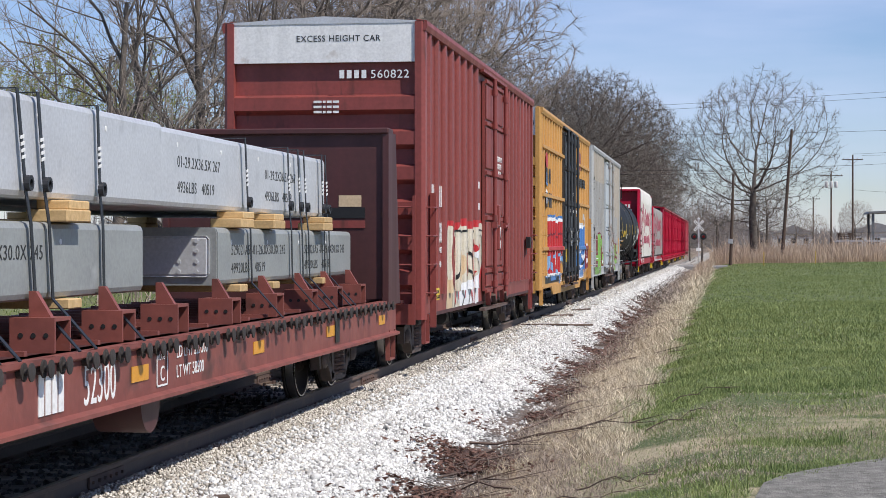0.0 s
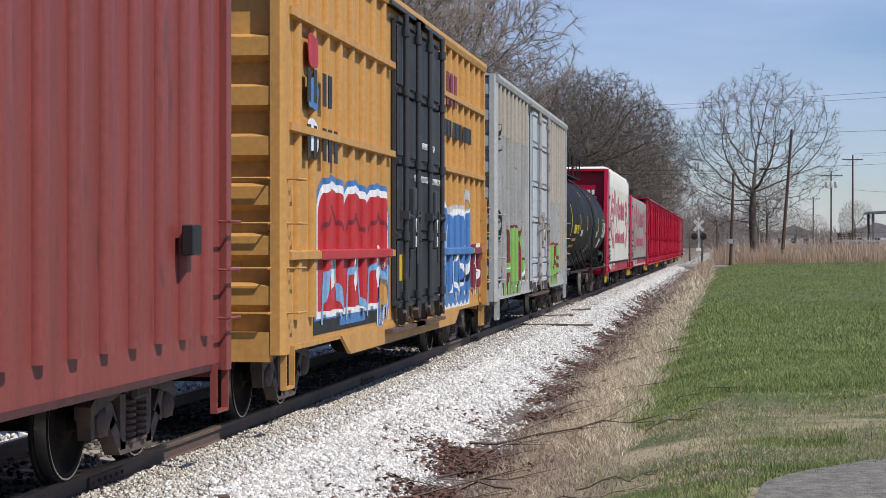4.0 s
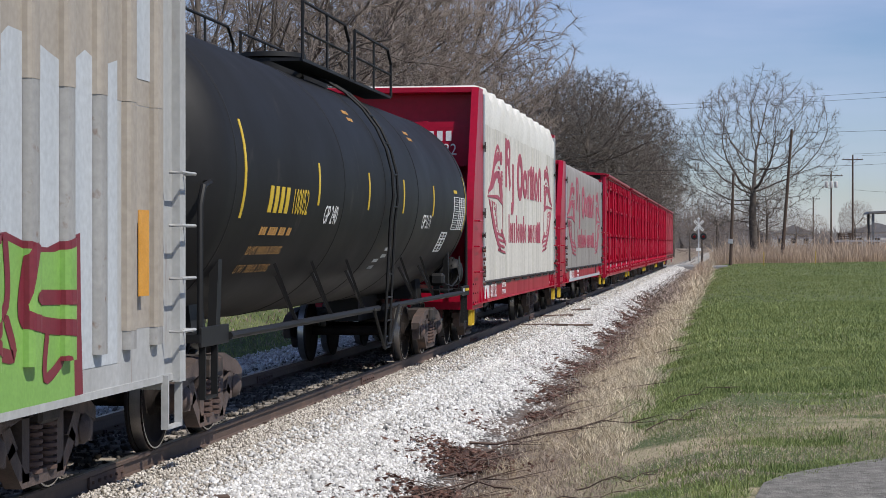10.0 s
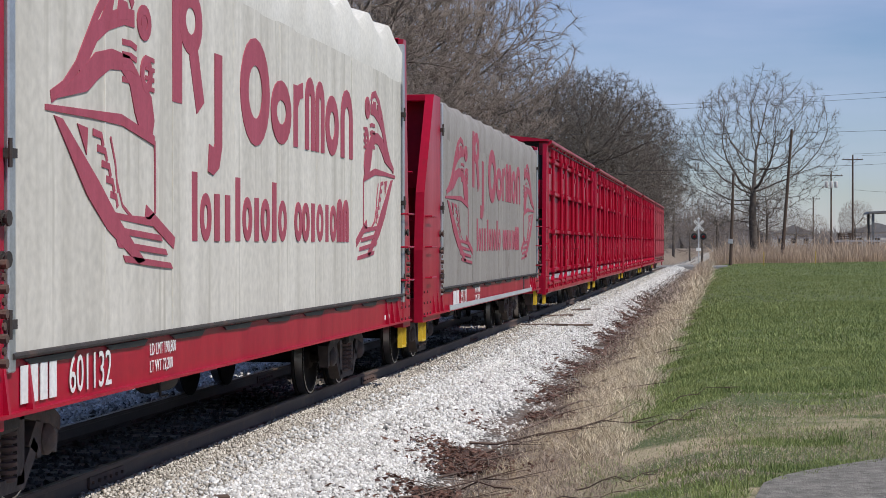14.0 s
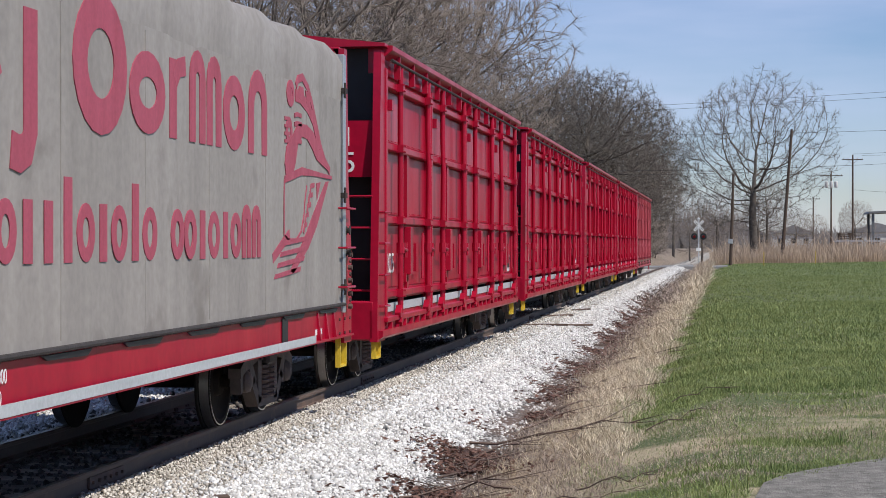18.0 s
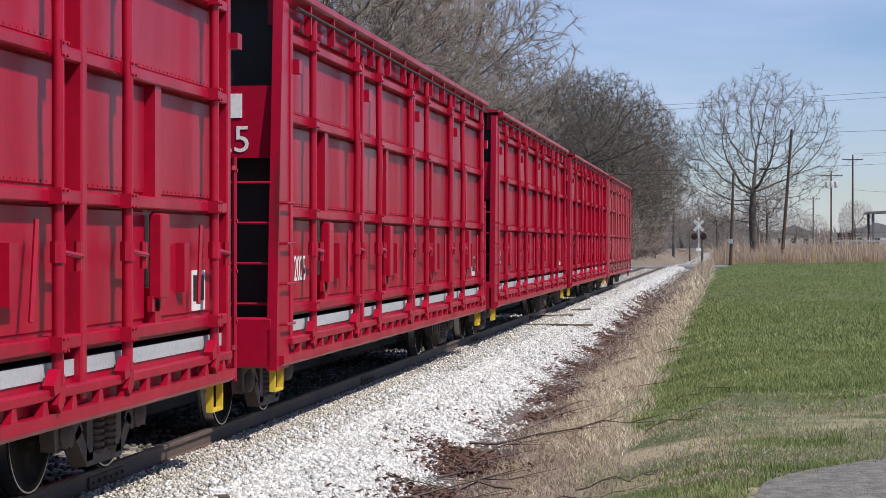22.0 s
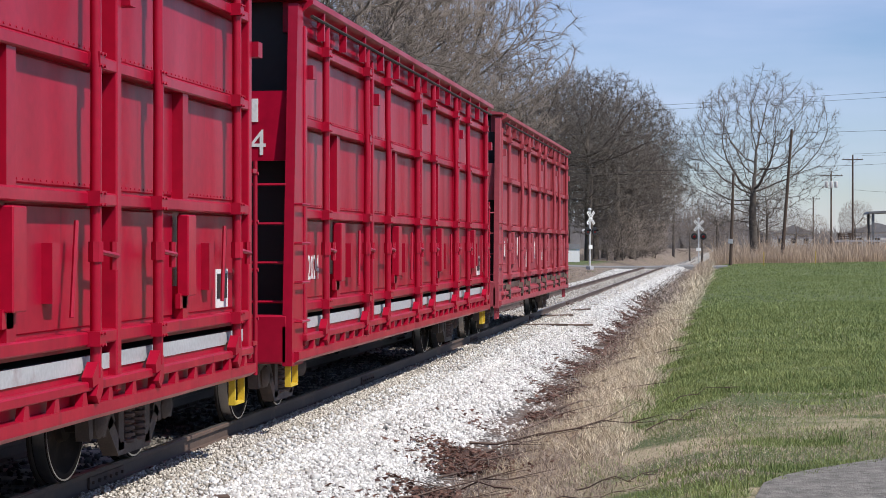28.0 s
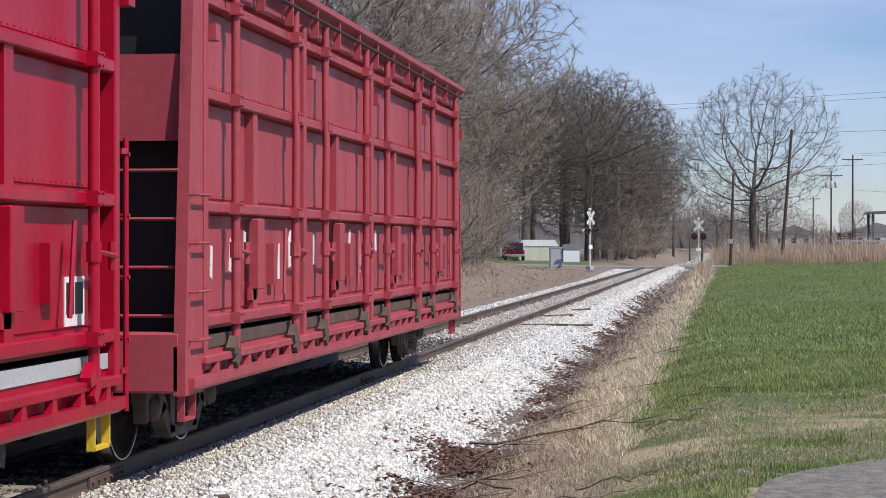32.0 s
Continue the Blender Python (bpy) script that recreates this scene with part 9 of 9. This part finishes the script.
while y < h - 0.5:
    part("winch", WINCH, None, car, at=pose(0, y, 1.035))
    if i % 2 == 0:
        part("stake_pocket", POCKET, None, car, at=pose(0, y + 0.18, 0))
    y += 0.36 if i % 3 else 0.55
    i += 1
for u_ in (10.5, 14.1, 17.9, 21.3, 24.6):
    part("reflector", Mesh().box(1.462, 1.468, at(u_), at(u_) + 0.42, 0.80, 0.92), MAT["orange"], car, "orange reflective patch")
# deck cleats: channel blocks with gussets
for u_ in (9.5, 11.2, 12.7, 14.2, 15.7, 17.5, 19.3, 21.0, 22.4, 23.9):
    m = Mesh().box(1.04, 1.36, at(u_), at(u_) + 0.025, 1.10, 1.34).box(1.04, 1.36, at(u_) + 0.31, at(u_) + 0.335, 1.10, 1.34).box(1.04, 1.36, at(u_) + 0.025, at(u_) + 0.31, 1.315, 1.34)
    m.box(1.04, 1.07, at(u_) + 0.025, at(u_) + 0.31, 1.10, 1.315)
    c = part("deck_cleat", m, MR, car)
    part("gusset", Mesh().prism([(1.14, 1.34), (1.30, 1.34), (1.19, 1.52), (1.14, 1.52)], "y", at(u_) + 0.10, at(u_) + 0.16), MR, c)
    for k in range(3):
        part("bolt_hole", Mesh().tube((1.12 + 0.09 * k, at(u_) - 0.001, 1.22), (1.12 + 0.09 * k, at(u_) - 0.005, 1.22), 0.018, n=10), MAT["dark"], c)
for k in range(26):
    part("deck_rib", Mesh().box(-1.3, 1.3, -h + 0.6 + 0.76 * k, -h + 0.66 + 0.76 * k, 1.10, 1.135), MR, car)
bars(car, 1.468, at(12.1), 0.72, (4,), 0.28, MAT["white"], width=0.34, gap=0.2)
text(car, "52300", 0.28, on_side(1.462, at(13.0), 0.72), MAT["white"], 0.72)
text(car, "LD LMT 227500", 0.10, on_side(1.464, at(15.3), 0.92), MAT["white"], 1.0)
text(car, "LT WT 58500", 0.10, on_side(1.464, at(15.3), 0.76), MAT["white"], 1.0)
m = Mesh()
for a, b, c_, d in ((14.75, 15.05, 0.72, 0.735), (14.75, 15.05, 1.005, 1.02), (14.75, 14.765, 0.72, 1.02), (15.035, 15.05, 0.72, 1.02)):
    m.box(1.462, 1.466, at(a), at(b), c_, d)
part("plate_frame", m, MAT["white"], car)
text(car, "C", 0.12, on_side(1.463, at(14.85), 0.76), MAT["white"])
text(car, "PLATE", 0.045, on_side(1.463, at(14.79), 0.93), MAT["white"])
part("data_panel", Mesh().box(1.47, 1.476, at(21.75), at(21.98), 0.72, 1.0), MAT["black"], car)
part("wheel_guard", Mesh().lathe([(-0.2, 0.26), (0.2, 0.26)], 20, at=(1.2, at(14.8), 0.62)), MAT["maroon"], car, smooth=True)
stirrup(car, h - 0.5, h - 0.1, 1.44, 0.65, MR, 0.35)
flat_u = TRAIN[-1][1]


def tube_load(x0, x1, ua, ub, z0, z1, marks=("", "")):
    m = Mesh()
    r = 0.05
    prof = [(x0 + r, z0), (x1 - r, z0), (x1 - r * 0.3, z0 + r * 0.3), (x1, z0 + r), (x1, z1 - r), (x1 - r * 0.3, z1 - r * 0.3), (x1 - r, z1), (x0 + r, z1), (x0 + r * 0.3, z1 - r * 0.3), (x0, z1 - r), (x0, z0 + r), (x0 + r * 0.3, z0 + r * 0.3)]
    h_ = (ub - ua) / 2
    m.prism(prof, "y", -h_, h_)
    ob = thing("steel_tube", "large square galvanised steel tube strapped on the car", "steel tube", group="tubes on the flat car")
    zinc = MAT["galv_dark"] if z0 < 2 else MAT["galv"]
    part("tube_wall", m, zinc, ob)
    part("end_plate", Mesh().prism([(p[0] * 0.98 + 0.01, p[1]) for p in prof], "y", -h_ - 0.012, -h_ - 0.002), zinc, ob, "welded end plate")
    xm, zm = (x0 + x1) / 2, (z0 + z1) / 2
    part("end_boss", Mesh().bevel_box(x0 + 0.08, x1 - 0.08, -h_ - 0.04, -h_ - 0.010, z0 + 0.08, z1 - 0.08, 0.028), MAT["galv"], ob, "raised bright end panel")
    for k in range(8):
        part("end_bolt", Mesh().tube((x1 - 0.2 - 0.17 * (k % 2), -h_ - 0.038, z0 + 0.13 + (z1 - z0 - 0.26) * (k // 2) / 3), (x1 - 0.2 - 0.17 * (k % 2), -h_ - 0.05, z0 + 0.13 + (z1 - z0 - 0.26) * (k // 2) / 3), 0.02, n=8), MAT["galv"], ob)
    rr = random.Random(int(ua * 10))
    if x1 > 0.6:
        for row, zz in ((0, z0 + (z1 - z0) * 0.52), (1, z0 + (z1 - z0) * 0.2)):
            y = -h_ + 0.5
            while y < h_ - 2.6:
                text(ob, marks[row], 0.10, on_side(x1 + 0.001, y, zz), MAT["black"], 1.15, 1.1)
                y += 3.3
        for i in range(int(h_ * 2 / 1.5)):
            part("hole_plug", Mesh().tube((x1 - 0.01, -h_ + 0.5 + 1.5 * i, z1 - 0.14), (x1 + 0.004, -h_ + 0.5 + 1.5 * i, z1 - 0.14), 0.022, n=10), MAT["white"], ob)
    TRAIN.append((ob, (ua + ub) / 2))
    return ob


LOW = ("529021A5 -01-26.0X30.0X 245", "49920LBS    40519")
HIGH = ("01-29.2X36.5X 267", "4936LBS   40519")
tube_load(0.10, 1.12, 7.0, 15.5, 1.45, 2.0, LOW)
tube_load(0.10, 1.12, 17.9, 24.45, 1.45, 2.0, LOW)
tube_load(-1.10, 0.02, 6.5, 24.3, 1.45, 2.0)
tube_load(0.06, 1.10, 6.6, 16.1, 2.16, 2.88, HIGH)
tube_load(0.06, 1.08, 16.16, 23.0, 2.16, 2.86, HIGH)
tube_load(-1.10, -0.02, 6.5, 23.0, 2.16, 2.88)


def load_piece(name, m, material, u_, label, category, group):
    ob = solid(name, m, material, label, category, group=group)
    TRAIN.append((ob, u_))


tb = random.Random(41)
for u_ in (8.2, 11.0, 13.6, 20.0, 22.5, 18.6):
    for x0, x1 in ((0.93, 1.24), (-1.2, -0.9)):
        k = tb.uniform(-0.04, 0.04)
        load_piece("timber_block", Mesh().bevel_box(x0, x1, -0.30 + k, 0.22 + k, 2.002, 2.09, 0.008), MAT["timber"], u_, "pale sawn timber block between the tubes", "timber", "timber blocks")
        load_piece("timber_block", Mesh().bevel_box(x0 + 0.03, x1 - 0.03 + k, -0.16, 0.26 + k, 2.091, 2.158, 0.008), MAT["timber"], u_, "pale sawn timber block stacked under the upper tubes", "timber", "timber blocks")
    load_piece("timber_block", Mesh().bevel_box(-1.2, 1.2, -0.14, 0.14, 1.375, 1.448, 0.008), MAT["timber"], u_, "pale sawn timber bearer on the deck cleats", "timber", "timber bearers")
for u_, lean in ((11.2, 0.2), (11.9, -0.15), (12.6, 0.3), (13.0, 0.25), (14.3, 0.1), (18.9, 0.2), (20.8, 0.15), (21.3, 0.2), (21.6, 0.25), (22.6, 0.1), (22.8, 0.2)):
    m = Mesh()
    pts = [(-1.13, 0, 2.2), (-1.13, 0, 2.895), (1.13, 0, 2.895), (1.135, lean * 0.5, 2.2), (1.15, lean * 0.7, 1.98), (1.15, lean, 1.45), (1.47, lean, 1.1)]
    for a, b in zip(pts, pts[1:]):
        a, b = Vector(a), Vector(b)
        w = Vector((0, 0.026, 0))
        o = Vector((0.006, 0, 0.006))
        m.add([a - w, a + w, b + w, b - w, a - w + o, a + w + o, b + w + o, b - w + o], [(0, 1, 2, 3), (4, 5, 6, 7), (0, 4, 7, 3), (1, 5, 6, 2)])
    strap = thing("tie_down_strap", "black webbing tie-down strap over the tubes", "strap", group="tie-down straps")
    part("webbing", m, MAT["strap"], strap)
    part("hook_ring", Mesh().lathe([(1.135, 0.03), (1.135, 0.055), (1.175, 0.055), (1.175, 0.03), (1.135, 0.03)], 14, at=(0, lean * 0.55, 2.26)), MAT["strap"], strap)
    for k in range(4):
        z = 2.42 + 0.045 * k
        part("white_wrap", Mesh().prism([(lean * 0.5 * (2.895 - z) / 0.695 - 0.03, z), (lean * 0.5 * (2.895 - z) / 0.695 + 0.03, z + 0.012), (lean * 0.5 * (2.895 - z) / 0.695 + 0.03, z + 0.034), (lean * 0.5 * (2.895 - z) / 0.695 - 0.03, z + 0.022)], "x", 1.138, 1.146), MAT["white"], strap)
    TRAIN.append((strap, u_))

# ---------------------------------------------------------------- movement of the train
# metres that the train has run, every four seconds
RUN = (0.0, 27.346, 53.244, 77.662, 100.800, 124.323, 148.229, 171.830, 193.890)


def run_table():
    n, hh = len(RUN), 4.0
    a, b = np.zeros((n, n)), np.zeros(n)
    a[0, 0] = a[-1, -1] = 1
    for i in range(1, n - 1):
        a[i, i - 1:i + 2] = hh / 6, 2 * hh / 3, hh / 6
        b[i] = (RUN[i + 1] - 2 * RUN[i] + RUN[i - 1]) / hh
    return np.linalg.solve(a, b)


BENDING = run_table()


def run(t):
    hh = 4.0
    i = min(int(t / hh), len(RUN) - 2)
    x = t - i * hh
    m0, m1 = BENDING[i], BENDING[i + 1]
    return RUN[i] + x * ((RUN[i + 1] - RUN[i]) / hh - hh * (2 * m0 + m1) / 6) + m0 * x * x / 2 + (m1 - m0) * x ** 3 / (6 * hh)


def motions():
    times = [0.5 * i for i in range(65)]
    for ob, u_ in TRAIN:
        rows = []
        for t in times:
            y = u_ - run(t)
            rows.append((t, pose(0, y, 0)))
        walk(ob, rows)
    spin = [0.1 * i for i in range(321)]
    turns = [math.degrees(run(t) / WHEEL_R) for t in spin]
    for ob, u_ in TRAIN:
        for w in ob.children_recursive:
            if w.name.startswith("wheelset"):
                x, y, z = w.matrix_basis.translation
                walk(w, [(t, pose(x, y, z, a)) for t, a in zip(spin, turns)])


motions()
